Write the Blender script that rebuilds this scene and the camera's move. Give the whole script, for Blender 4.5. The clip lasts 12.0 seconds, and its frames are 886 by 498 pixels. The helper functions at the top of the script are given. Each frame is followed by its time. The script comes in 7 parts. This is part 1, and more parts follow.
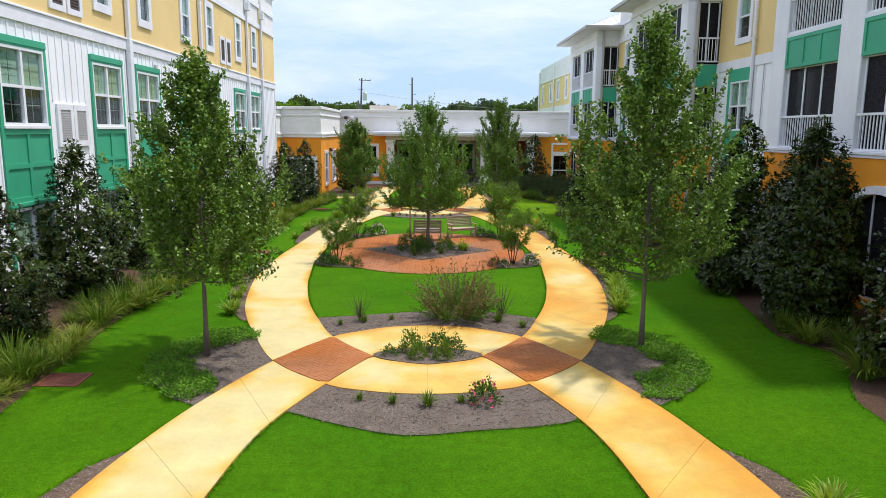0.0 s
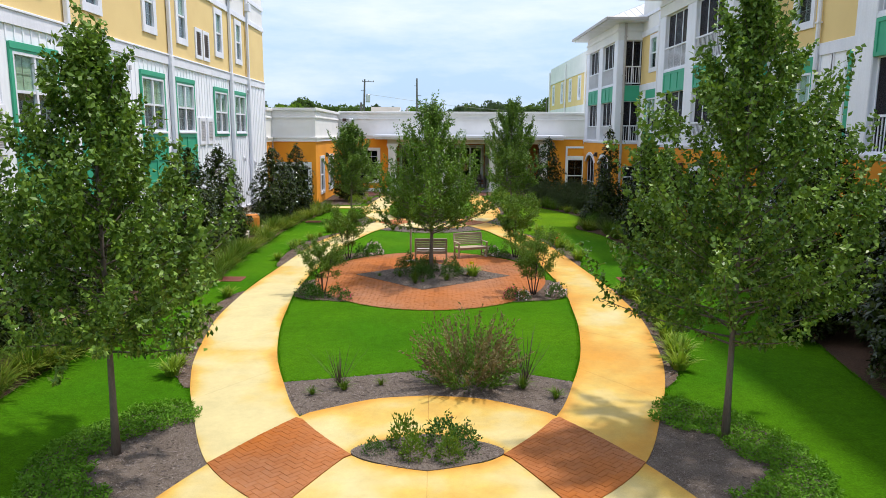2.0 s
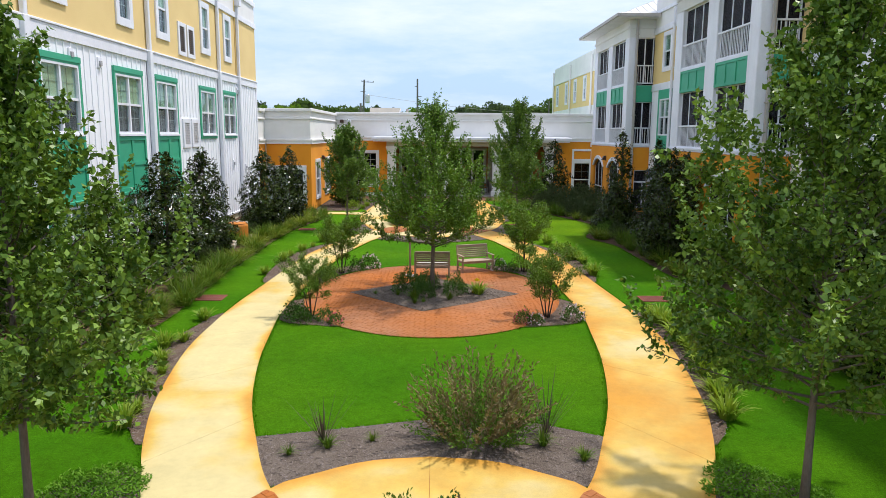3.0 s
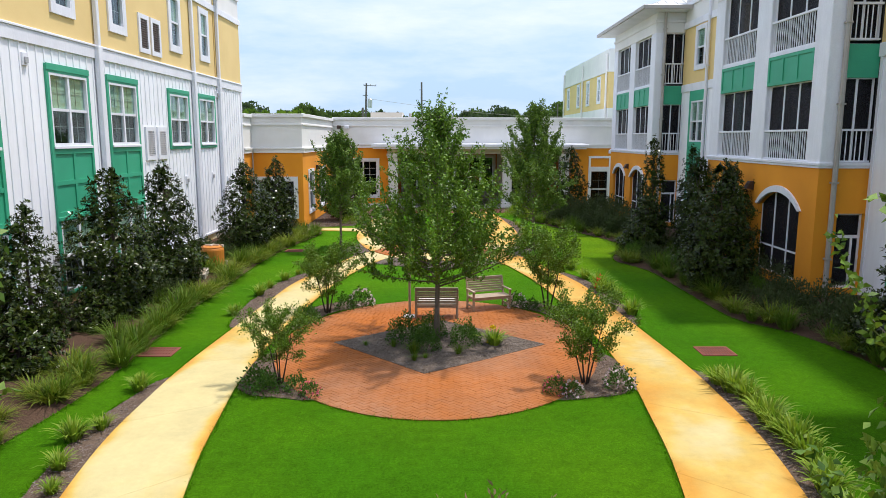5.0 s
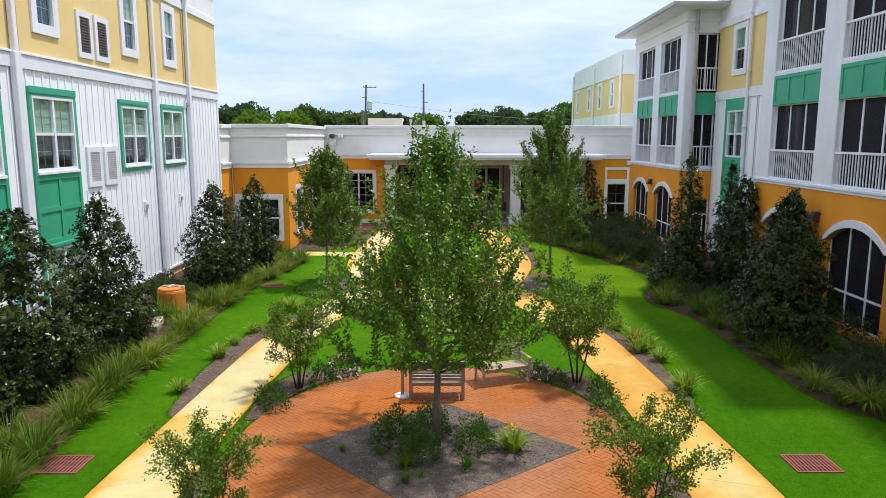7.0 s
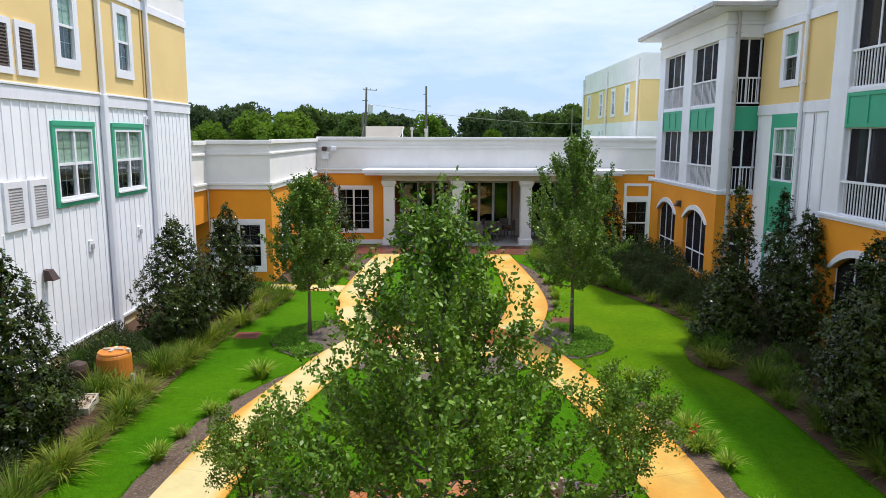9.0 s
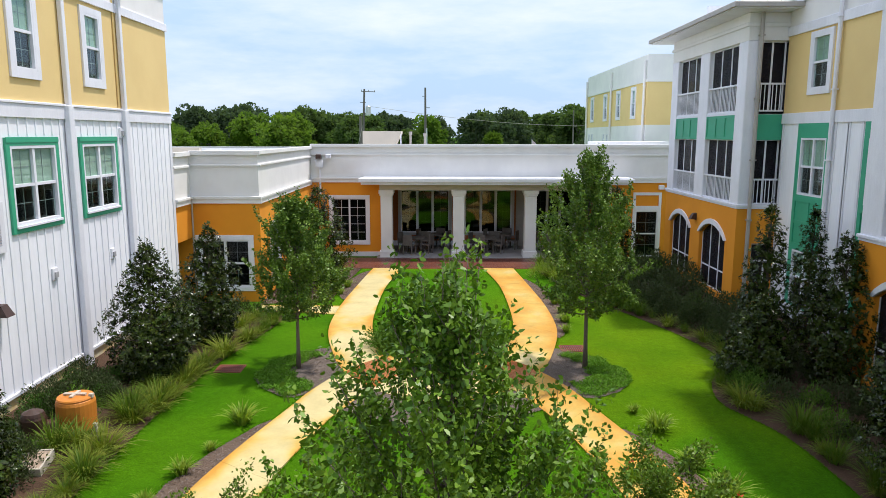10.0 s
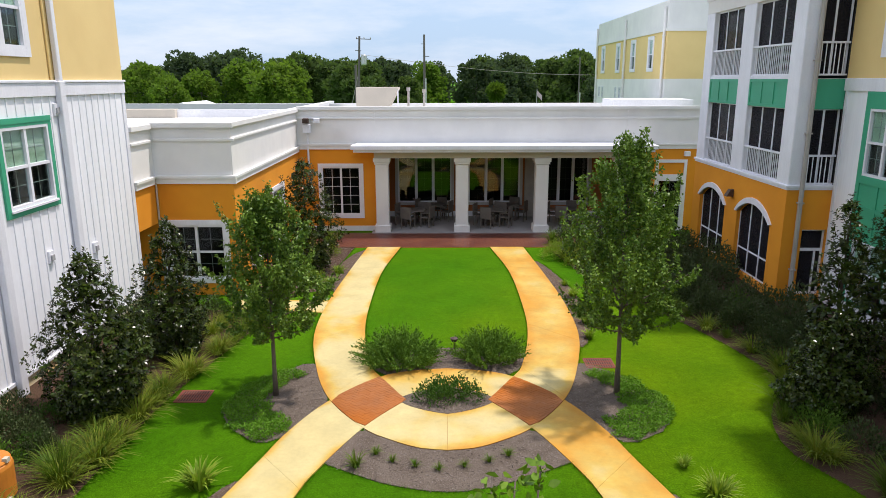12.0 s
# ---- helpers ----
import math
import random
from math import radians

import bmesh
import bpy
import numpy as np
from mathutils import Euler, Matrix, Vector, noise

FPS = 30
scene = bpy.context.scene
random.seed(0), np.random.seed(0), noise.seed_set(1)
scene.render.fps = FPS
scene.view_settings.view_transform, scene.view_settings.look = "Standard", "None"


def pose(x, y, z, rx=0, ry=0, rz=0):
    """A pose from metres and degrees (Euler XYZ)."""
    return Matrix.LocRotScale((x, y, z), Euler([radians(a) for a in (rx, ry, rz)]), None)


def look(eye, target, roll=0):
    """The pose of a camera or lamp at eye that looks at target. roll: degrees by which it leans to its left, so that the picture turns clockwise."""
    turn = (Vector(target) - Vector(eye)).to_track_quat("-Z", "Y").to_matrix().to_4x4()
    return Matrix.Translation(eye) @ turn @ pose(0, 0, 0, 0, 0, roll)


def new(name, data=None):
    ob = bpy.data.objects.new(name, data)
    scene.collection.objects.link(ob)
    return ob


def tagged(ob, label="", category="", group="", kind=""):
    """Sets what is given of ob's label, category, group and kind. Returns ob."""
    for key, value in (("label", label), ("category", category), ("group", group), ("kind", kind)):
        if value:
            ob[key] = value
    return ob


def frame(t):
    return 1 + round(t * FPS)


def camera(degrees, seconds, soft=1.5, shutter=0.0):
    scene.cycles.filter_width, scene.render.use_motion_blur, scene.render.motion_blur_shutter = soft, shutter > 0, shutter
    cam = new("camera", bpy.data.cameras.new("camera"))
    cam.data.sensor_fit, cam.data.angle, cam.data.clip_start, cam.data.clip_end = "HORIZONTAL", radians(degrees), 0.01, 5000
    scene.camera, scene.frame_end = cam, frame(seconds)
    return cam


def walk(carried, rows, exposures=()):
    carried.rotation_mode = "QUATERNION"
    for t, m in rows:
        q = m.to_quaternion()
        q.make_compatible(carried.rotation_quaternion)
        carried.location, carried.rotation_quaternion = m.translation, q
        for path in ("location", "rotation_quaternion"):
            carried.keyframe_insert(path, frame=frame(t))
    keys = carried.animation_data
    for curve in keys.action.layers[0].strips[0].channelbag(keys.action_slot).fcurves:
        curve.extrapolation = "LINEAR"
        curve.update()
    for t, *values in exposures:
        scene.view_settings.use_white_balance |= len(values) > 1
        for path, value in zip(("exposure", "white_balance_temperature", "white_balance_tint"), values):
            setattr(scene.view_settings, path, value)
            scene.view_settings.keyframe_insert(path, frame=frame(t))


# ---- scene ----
UNIT = 1.15  # metres to a unit of the plan
cam = camera(65.0, 12.0, soft=0.6)
PATH = [
    (0, (-0.031, 0.928, 4.465), (0.016, 2.899, 4.128), 0.5),
    (0.5, (0.004, 1.877, 4.447), (0.044, 3.849, 4.114), 0.4),
    (1, (0.019, 2.99, 4.463), (0.06, 4.962, 4.131), 0.4),
    (1.5, (0.062, 3.962, 4.449), (0.095, 5.934, 4.118), 0.3),
    (2, (0.067, 5.028, 4.494), (0.096, 7.0, 4.164), 0.3),
    (2.5, (0.047, 6.021, 4.531), (0.075, 7.994, 4.2), 0.5),
    (3, (0.033, 7.16, 4.553), (0.061, 9.133, 4.226), 0.4),
    (5, (0.056, 11.208, 4.712), (0.068, 13.183, 4.396), 0.1),
    (5.5, (0.083, 12.185, 4.833), (0.092, 14.16, 4.518), 0.1),
    (6, (0.094, 13.25, 5.0), (0.1, 15.225, 4.685), 0.1),
    (6.5, (0.081, 14.215, 5.175), (0.086, 16.19, 4.858), 0.0),
    (7, (0.092, 15.337, 5.352), (0.096, 17.311, 5.034), 0.1),
    (9, (0.1, 19.33, 6.125), (0.095, 21.304, 5.804), 0.2),
    (9.5, (0.078, 20.302, 6.343), (0.074, 22.276, 6.019), 0.1),
    (10, (0.039, 21.297, 6.531), (0.036, 23.271, 6.208), 0.1),
    (10.5, (0.035, 22.212, 6.758), (0.029, 24.182, 6.416), 0.1),
    (11, (-0.019, 23.139, 6.948), (-0.022, 25.102, 6.564), 0.0),
    (11.5, (-0.039, 24.055, 7.144), (-0.042, 26.009, 6.72), -0.0),
    (12, (-0.075, 24.949, 7.301), (-0.077, 26.892, 6.827), -0.1),
]
walk(cam, [(t, look(eye, target, roll)) for t, eye, target, roll in PATH], [(0, 0.61, 6500, 14), (9.5, 0.59, 6520, 14), (10.7, 0.54, 6680, 15), (12, 0.52, 6800, 16)])

# ---- world and sun ----
SUN_DIR = Vector((0.355, 0.145, 1.0)).normalized()
world = bpy.data.worlds.new("world")
scene.world = world
world.use_nodes = True
wn, wl = world.node_tree.nodes, world.node_tree.links
wn.clear()
sky = wn.new("ShaderNodeTexSky")
sky.sky_type, sky.sun_disc = "NISHITA", False
sky.sun_elevation = math.asin(SUN_DIR.z)
sky.sun_rotation = math.atan2(SUN_DIR.x, SUN_DIR.y)
sky.air_density, sky.dust_density, sky.ozone_density = 1.0, 1.2, 2.0
w_co = wn.new("ShaderNodeTexCoord")
w_map = wn.new("ShaderNodeMapping")
w_map.inputs["Scale"].default_value = (1.6, 1.6, 7.0)
w_noise = wn.new("ShaderNodeTexNoise")
w_noise.inputs["Scale"].default_value, w_noise.inputs["Detail"].default_value = 1.5, 7.0
w_noise.inputs["Roughness"].default_value = 0.62
w_ramp = wn.new("ShaderNodeValToRGB")
w_ramp.color_ramp.elements[0].position, w_ramp.color_ramp.elements[1].position = 0.42, 0.78
w_ramp.color_ramp.elements[0].color = (0.0, 0.0, 0.0, 1)
w_ramp.color_ramp.elements[1].color = (0.85, 0.85, 0.85, 1)
w_mix = wn.new("ShaderNodeMixRGB")
w_mix.inputs["Color2"].default_value = (4.9, 5.2, 5.5, 1)
w_haze = wn.new("ShaderNodeMixRGB")
w_haze.inputs["Fac"].default_value = 0.88
w_sep, w_up, w_veil = wn.new("ShaderNodeSeparateXYZ"), wn.new("ShaderNodeMapRange"), wn.new("ShaderNodeMixRGB")
w_up.interpolation_type = "SMOOTHSTEP"
w_up.inputs["From Min"].default_value, w_up.inputs["From Max"].default_value = 0.0, 0.62
w_veil.inputs["Color1"].default_value, w_veil.inputs["Color2"].default_value = (2.2, 3.25, 4.55, 1), (4.7, 5.5, 6.95, 1)
wl.new(w_co.outputs["Generated"], w_sep.inputs["Vector"])
wl.new(w_sep.outputs["Z"], w_up.inputs["Value"])
wl.new(w_up.outputs["Result"], w_veil.inputs["Fac"])
wl.new(w_veil.outputs["Color"], w_haze.inputs["Color2"])
w_bg, w_out = wn.new("ShaderNodeBackground"), wn.new("ShaderNodeOutputWorld")
w_bg.inputs["Strength"].default_value = 0.146
wl.new(w_co.outputs["Generated"], w_map.inputs["Vector"])
wl.new(w_map.outputs["Vector"], w_noise.inputs["Vector"])
wl.new(w_noise.outputs["Fac"], w_ramp.inputs["Fac"])
wl.new(w_ramp.outputs["Color"], w_mix.inputs["Fac"])
wl.new(sky.outputs["Color"], w_haze.inputs["Color1"])
wl.new(w_haze.outputs["Color"], w_mix.inputs["Color1"])
wl.new(w_mix.outputs["Color"], w_bg.inputs["Color"])
wl.new(w_bg.outputs["Background"], w_out.inputs["Surface"])
sun = new("sun", bpy.data.lights.new("sun", "SUN"))
sun.data.energy, sun.data.angle, sun.data.color = 2.75, radians(3.0), (1.0, 0.96, 0.90)
sun.matrix_world = look((12, 30, 40), Vector((12, 30, 40)) - SUN_DIR)

# ---- materials ----


def mat(name, a, b, c=None, s1=1.5, s2=45.0, fine=0.35, rough=0.7, bump=0.15, metal=0.0, spec=0.4, island=0.0, leaf=0.0, objrand=0.0, stretch=None, dist=0.01):
    """A surface: colours a to b in large patches, towards c in fine grain, with a bump; leaf adds light through it."""
    m = bpy.data.materials.new(name)
    m.use_nodes = True
    n, l = m.node_tree.nodes, m.node_tree.links
    n.clear()
    out, p = n.new("ShaderNodeOutputMaterial"), n.new("ShaderNodeBsdfPrincipled")
    geo, tc = n.new("ShaderNodeNewGeometry"), n.new("ShaderNodeMapping")
    l.new(geo.outputs["Position"], tc.inputs["Vector"])
    if stretch:
        tc.inputs["Scale"].default_value = stretch
    big, small = n.new("ShaderNodeTexNoise"), n.new("ShaderNodeTexNoise")
    big.inputs["Scale"].default_value, big.inputs["Detail"].default_value = s1, 4.0
    small.inputs["Scale"].default_value, small.inputs["Detail"].default_value = s2, 3.0
    l.new(tc.outputs["Vector"], big.inputs["Vector"])
    l.new(tc.outputs["Vector"], small.inputs["Vector"])
    r1 = n.new("ShaderNodeMapRange")
    r1.inputs["From Min"].default_value, r1.inputs["From Max"].default_value = 0.36, 0.64
    l.new(big.outputs["Fac"], r1.inputs["Value"])
    m1 = n.new("ShaderNodeMixRGB")
    m1.inputs["Color1"].default_value, m1.inputs["Color2"].default_value = (*a, 1), (*b, 1)
    fac = r1.outputs["Result"]
    if island or objrand:
        source = geo.outputs["Random Per Island"] if island else n.new("ShaderNodeObjectInfo").outputs["Random"]
        add = n.new("ShaderNodeMixRGB")
        add.inputs["Fac"].default_value = island or objrand
        l.new(fac, add.inputs["Color1"])
        l.new(source, add.inputs["Color2"])
        fac = add.outputs["Color"]
    l.new(fac, m1.inputs["Fac"])
    r2 = n.new("ShaderNodeMapRange")
    r2.inputs["From Min"].default_value, r2.inputs["From Max"].default_value = 0.35, 0.7
    r2.inputs["To Max"].default_value = fine
    l.new(small.outputs["Fac"], r2.inputs["Value"])
    m2 = n.new("ShaderNodeMixRGB")
    m2.inputs["Color2"].default_value = (*(c or tuple(0.6 * v for v in a)), 1)
    l.new(r2.outputs["Result"], m2.inputs["Fac"])
    l.new(m1.outputs["Color"], m2.inputs["Color1"])
    l.new(m2.outputs["Color"], p.inputs["Base Color"])
    p.inputs["Roughness"].default_value, p.inputs["Metallic"].default_value = rough, metal
    p.inputs["Specular IOR Level"].default_value = spec
    if bump:
        bp = n.new("ShaderNodeBump")
        bp.inputs["Strength"].default_value, bp.inputs["Distance"].default_value = bump, dist
        l.new(small.outputs["Fac"], bp.inputs["Height"])
        l.new(bp.outputs["Normal"], p.inputs["Normal"])
    last = p.outputs["BSDF"]
    if leaf:
        tr, ms = n.new("ShaderNodeBsdfTranslucent"), n.new("ShaderNodeMixShader")
        br = n.new("ShaderNodeMixRGB")
        br.blend_type = "MULTIPLY"
        br.inputs["Fac"].default_value = 1.0
        br.inputs["Color2"].default_value = (1.25, 1.35, 0.7, 1)
        l.new(m2.outputs["Color"], br.inputs["Color1"])
        l.new(br.outputs["Color"], tr.inputs["Color"])
        ms.inputs["Fac"].default_value = leaf
        l.new(p.outputs["BSDF"], ms.inputs[1])
        l.new(tr.outputs["BSDF"], ms.inputs[2])
        last = ms.outputs["Shader"]
    l.new(last, out.inputs["Surface"])
    return m


def glass(name, tint, clear=0.6, rough=0.03):
    """A window pane: what lies behind it shows through, and it mirrors the sky."""
    m = bpy.data.materials.new(name)
    m.use_nodes = True
    n, l = m.node_tree.nodes, m.node_tree.links
    n.clear()
    out, tr, gl, mx = n.new("ShaderNodeOutputMaterial"), n.new("ShaderNodeBsdfTransparent"), n.new("ShaderNodeBsdfGlossy"), n.new("ShaderNodeMixShader")
    fr, pw, mp = n.new("ShaderNodeLayerWeight"), n.new("ShaderNodeMath"), n.new("ShaderNodeMapRange")
    fr.inputs["Blend"].default_value = 0.5
    pw.operation = "POWER"
    pw.inputs[1].default_value = 5.0
    l.new(fr.outputs["Facing"], pw.inputs[0])
    mp.inputs["To Min"].default_value, mp.inputs["To Max"].default_value = 0.5 - clear / 2, 1.0
    tr.inputs["Color"].default_value = (*tint, 1)
    gl.inputs["Roughness"].default_value = rough
    l.new(pw.outputs[0], mp.inputs["Value"])
    l.new(mp.outputs["Result"], mx.inputs["Fac"])
    l.new(tr.outputs["BSDF"], mx.inputs[1])
    l.new(gl.outputs["BSDF"], mx.inputs[2])
    l.new(mx.outputs["Shader"], out.inputs["Surface"])
    return m


def concrete():
    """Yellow-stained concrete: cream in the middle of a slab, washed orange towards its edges and in drifting patches."""
    m = mat("stained_concrete", (0.500, 0.372, 0.125), (0.460, 0.275, 0.050), (0.525, 0.425, 0.195), s1=0.8, s2=30, fine=0.4, rough=0.75, bump=0.08)
    n, l = m.node_tree.nodes, m.node_tree.links
    p = next(x for x in n if x.type == "BSDF_PRINCIPLED")
    old = p.inputs["Base Color"].links[0].from_socket
    uv, sep, geo = n.new("ShaderNodeUVMap"), n.new("ShaderNodeSeparateXYZ"), n.new("ShaderNodeNewGeometry")
    uv.uv_map = "across"
    l.new(uv.outputs["UV"], sep.inputs["Vector"])
    # 0 in the middle of the slab, 1 at its edges
    e1 = n.new("ShaderNodeMath")
    e1.operation = "SUBTRACT"
    e1.inputs[1].default_value = 0.5
    l.new(sep.outputs["X"], e1.inputs[0])
    e2 = n.new("ShaderNodeMath")
    e2.operation = "ABSOLUTE"
    l.new(e1.outputs[0], e2.inputs[0])
    ns = n.new("ShaderNodeTexNoise")
    ns.inputs["Scale"].default_value, ns.inputs["Detail"].default_value = 0.30, 4.5
    ns.inputs["Roughness"].default_value = 0.6
    l.new(geo.outputs["Position"], ns.inputs["Vector"])
    px = n.new("ShaderNodeSeparateXYZ")
    l.new(geo.outputs["Position"], px.inputs["Vector"])
    side = n.new("ShaderNodeMapRange")
    side.inputs["From Min"].default_value, side.inputs["From Max"].default_value = -3.5, 5.0
    side.inputs["To Min"].default_value, side.inputs["To Max"].default_value = -0.80, -0.22
    l.new(px.outputs["X"], side.inputs["Value"])
    e3 = n.new("ShaderNodeMath")
    e3.operation = "POWER"
    e3.inputs[1].default_value = 4.0
    l.new(e2.outputs[0], e3.inputs[0])
    s1 = n.new("ShaderNodeMath")
    s1.operation = "MULTIPLY_ADD"
    nb, rb, eb = n.new("ShaderNodeTexNoise"), n.new("ShaderNodeMapRange"), n.new("ShaderNodeMath")
    nb.inputs["Scale"].default_value, nb.inputs["Detail"].default_value = 0.45, 3.0
    rb.inputs["From Min"].default_value, rb.inputs["From Max"].default_value = 0.35, 0.65
    rb.inputs["To Min"].default_value, rb.inputs["To Max"].default_value = 1.0, 17.0
    l.new(geo.outputs["Position"], nb.inputs["Vector"])
    l.new(nb.outputs["Fac"], rb.inputs["Value"])
    s1.inputs[1].default_value = 1.0
    eb.operation = "MULTIPLY"
    l.new(e3.outputs[0], eb.inputs[0])
    l.new(rb.outputs["Result"], eb.inputs[1])
    l.new(eb.outputs[0], s1.inputs[0])
    l.new(side.outputs["Result"], s1.inputs[2])
    s2 = n.new("ShaderNodeMath")
    s2.operation = "MULTIPLY_ADD"
    s2.inputs[1].default_value = 2.5
    l.new(ns.outputs["Fac"], s2.inputs[0])
    l.new(s1.outputs[0], s2.inputs[2])
    rg = n.new("ShaderNodeMapRange")
    rg.interpolation_type = "SMOOTHSTEP"
    rg.inputs["From Min"].default_value, rg.inputs["From Max"].default_value = 0.42, 1.35
    l.new(s2.outputs[0], rg.inputs["Value"])
    mx, mx2 = n.new("ShaderNodeValToRGB"), n.new("ShaderNodeMixRGB")
    mx.color_ramp.elements[0].color, mx.color_ramp.elements[1].color = (0.550, 0.478, 0.240, 1), (0.525, 0.228, 0.008, 1)
    mx.color_ramp.elements.new(0.42).color = (0.550, 0.372, 0.075, 1)
    l.new(rg.outputs["Result"], mx.inputs["Fac"])
    mx2.inputs["Fac"].default_value = 0.8
    l.new(old, mx2.inputs["Color1"])
    l.new(mx.outputs["Color"], mx2.inputs["Color2"])
    l.new(mx2.outputs["Color"], p.inputs["Base Color"])
    return m


def mottle(m, bands, stretch=(1, 1, 1)):
    """Multiplies a surface's colour by noise in bands of (scale, lowest, highest, detail)."""
    n, l = m.node_tree.nodes, m.node_tree.links
    p = next(x for x in n if x.type == "BSDF_PRINCIPLED")
    src = p.inputs["Base Color"].links[0].from_socket
    geo, mp = n.new("ShaderNodeNewGeometry"), n.new("ShaderNodeMapping")
    mp.inputs["Scale"].default_value = stretch
    l.new(geo.outputs["Position"], mp.inputs["Vector"])
    for scale, lo, hi, detail in bands:
        t, r, x = n.new("ShaderNodeTexNoise"), n.new("ShaderNodeMapRange"), n.new("ShaderNodeMixRGB")
        t.inputs["Scale"].default_value, t.inputs["Detail"].default_value = scale, detail
        r.inputs["From Min"].default_value, r.inputs["From Max"].default_value = 0.3, 0.7
        r.inputs["To Min"].default_value, r.inputs["To Max"].default_value = lo, hi
        x.blend_type = "MULTIPLY"
        x.inputs["Fac"].default_value = 1.0
        l.new(mp.outputs["Vector"], t.inputs["Vector"])
        l.new(t.outputs["Fac"], r.inputs["Value"])
        l.new(src, x.inputs["Color1"])
        l.new(r.outputs["Result"], x.inputs["Color2"])
        src = x.outputs["Color"]
    l.new(src, p.inputs["Base Color"])
    return m


def pale_patch(m, centre, radius):
    """A paler, yellower stretch of turf with a ragged rim."""
    n, l = m.node_tree.nodes, m.node_tree.links
    p = next(x for x in n if x.type == "BSDF_PRINCIPLED")
    src = p.inputs["Base Color"].links[0].from_socket
    geo, sub, ln = n.new("ShaderNodeNewGeometry"), n.new("ShaderNodeVectorMath"), n.new("ShaderNodeVectorMath")
    sub.operation, ln.operation = "SUBTRACT", "LENGTH"
    sub.inputs[1].default_value = (*centre, 0.0)
    ns, ad, rg, mx = n.new("ShaderNodeTexNoise"), n.new("ShaderNodeMath"), n.new("ShaderNodeMapRange"), n.new("ShaderNodeMixRGB")
    ns.inputs["Scale"].default_value, ns.inputs["Detail"].default_value = 0.6, 5.0
    ad.operation, ad.inputs[1].default_value = "MULTIPLY_ADD", 5.0
    rg.interpolation_type = "SMOOTHSTEP"
    rg.inputs["From Min"].default_value, rg.inputs["From Max"].default_value = radius + 4.2, radius - 0.8
    rg.inputs["To Max"].default_value = 0.75
    mx.blend_type, mx.inputs["Color2"].default_value = "MULTIPLY", (1.95, 1.22, 1.0, 1)
    l.new(geo.outputs["Position"], sub.inputs[0])
    l.new(sub.outputs[0], ln.inputs[0])
    l.new(geo.outputs["Position"], ns.inputs["Vector"])
    l.new(ns.outputs["Fac"], ad.inputs[0])
    l.new(ln.outputs["Value"], ad.inputs[2])
    l.new(ad.outputs[0], rg.inputs["Value"])
    l.new(rg.outputs["Result"], mx.inputs["Fac"])
    l.new(src, mx.inputs["Color1"])
    l.new(mx.outputs["Color"], p.inputs["Base Color"])


GRASS = mat("lawn_grass", (0.046, 0.158, 0.0028), (0.073, 0.193, 0.0034), (0.037, 0.134, 0.0022), s1=0.28, s2=160, fine=0.4, rough=0.85, bump=0.8, spec=0.03, dist=0.03)
mottle(GRASS, ((0.9, 0.91, 1.08, 5.0), (6.0, 0.86, 1.12, 5.0), (24.0, 0.80, 1.20, 4.0), (75.0, 0.68, 1.30, 2.0)))
BLADE = mat("grass_blade", (0.048, 0.166, 0.0030), (0.076, 0.205, 0.0037), (0.038, 0.140, 0.0022), s1=0.28, s2=20, fine=0.25, rough=0.8, bump=0, spec=0.03, island=0.35, leaf=0.3)
for m_ in (GRASS, BLADE):
    pale_patch(m_, (7.0, 42.3), 7.4)
MULCH = mat("pine_bark_mulch", (0.130, 0.102, 0.082), (0.082, 0.060, 0.045), (0.225, 0.188, 0.156), s1=2.2, s2=55, fine=0.75, rough=0.95, bump=1.0, spec=0.1, dist=0.03)
BROWN = mat("brown_bark_mulch", (0.125, 0.085, 0.060), (0.080, 0.052, 0.036), (0.205, 0.150, 0.112), s1=2.2, s2=55, fine=0.75, rough=0.95, bump=1.0, spec=0.1, dist=0.03)
SOIL = mat("reddish_bark_soil", (0.080, 0.046, 0.030), (0.052, 0.032, 0.022), (0.130, 0.080, 0.052), s1=1.4, s2=35, fine=0.6, rough=0.95, bump=0.9, spec=0.1, dist=0.03)
CHIP = mat("bark_chips", (0.30, 0.256, 0.230), (0.140, 0.105, 0.090), (0.36, 0.312, 0.286), s1=5, s2=60, rough=0.95, bump=0.2, spec=0.1, island=0.8)
CONCRETE = concrete()
mottle(CONCRETE, ((1.6, 0.88, 1.06, 5.0), (11.0, 0.95, 1.04, 4.0), (70.0, 0.93, 1.05, 2.0)))
JOINT = mat("joint_sand", (0.37, 0.122, 0.018), (0.32, 0.125, 0.040), s1=0.5, s2=80, rough=0.95)
BRICK = mat("clay_paver", (0.390, 0.105, 0.003), (0.330, 0.152, 0.074), (0.285, 0.084, 0.010), s1=0.30, s2=9, fine=0.4, rough=0.72, bump=0.25, spec=0.25, objrand=0.16)
BRICKI = mat("clay_paver_field", (0.390, 0.105, 0.003), (0.330, 0.152, 0.074), (0.285, 0.084, 0.010), s1=0.30, s2=9, fine=0.4, rough=0.72, bump=0.25, spec=0.25, island=0.16)
for m_ in (BRICK, BRICKI):
    mottle(m_, ((0.32, 0.80, 1.12, 4.0), (1.7, 0.88, 1.08, 5.0)))
REDBRICK = mat("dark_red_paver", (0.095, 0.020, 0.016), (0.200, 0.068, 0.034), (0.045, 0.014, 0.013), s1=0.5, s2=14, fine=0.5, rough=0.38, bump=0.3, objrand=0.3)
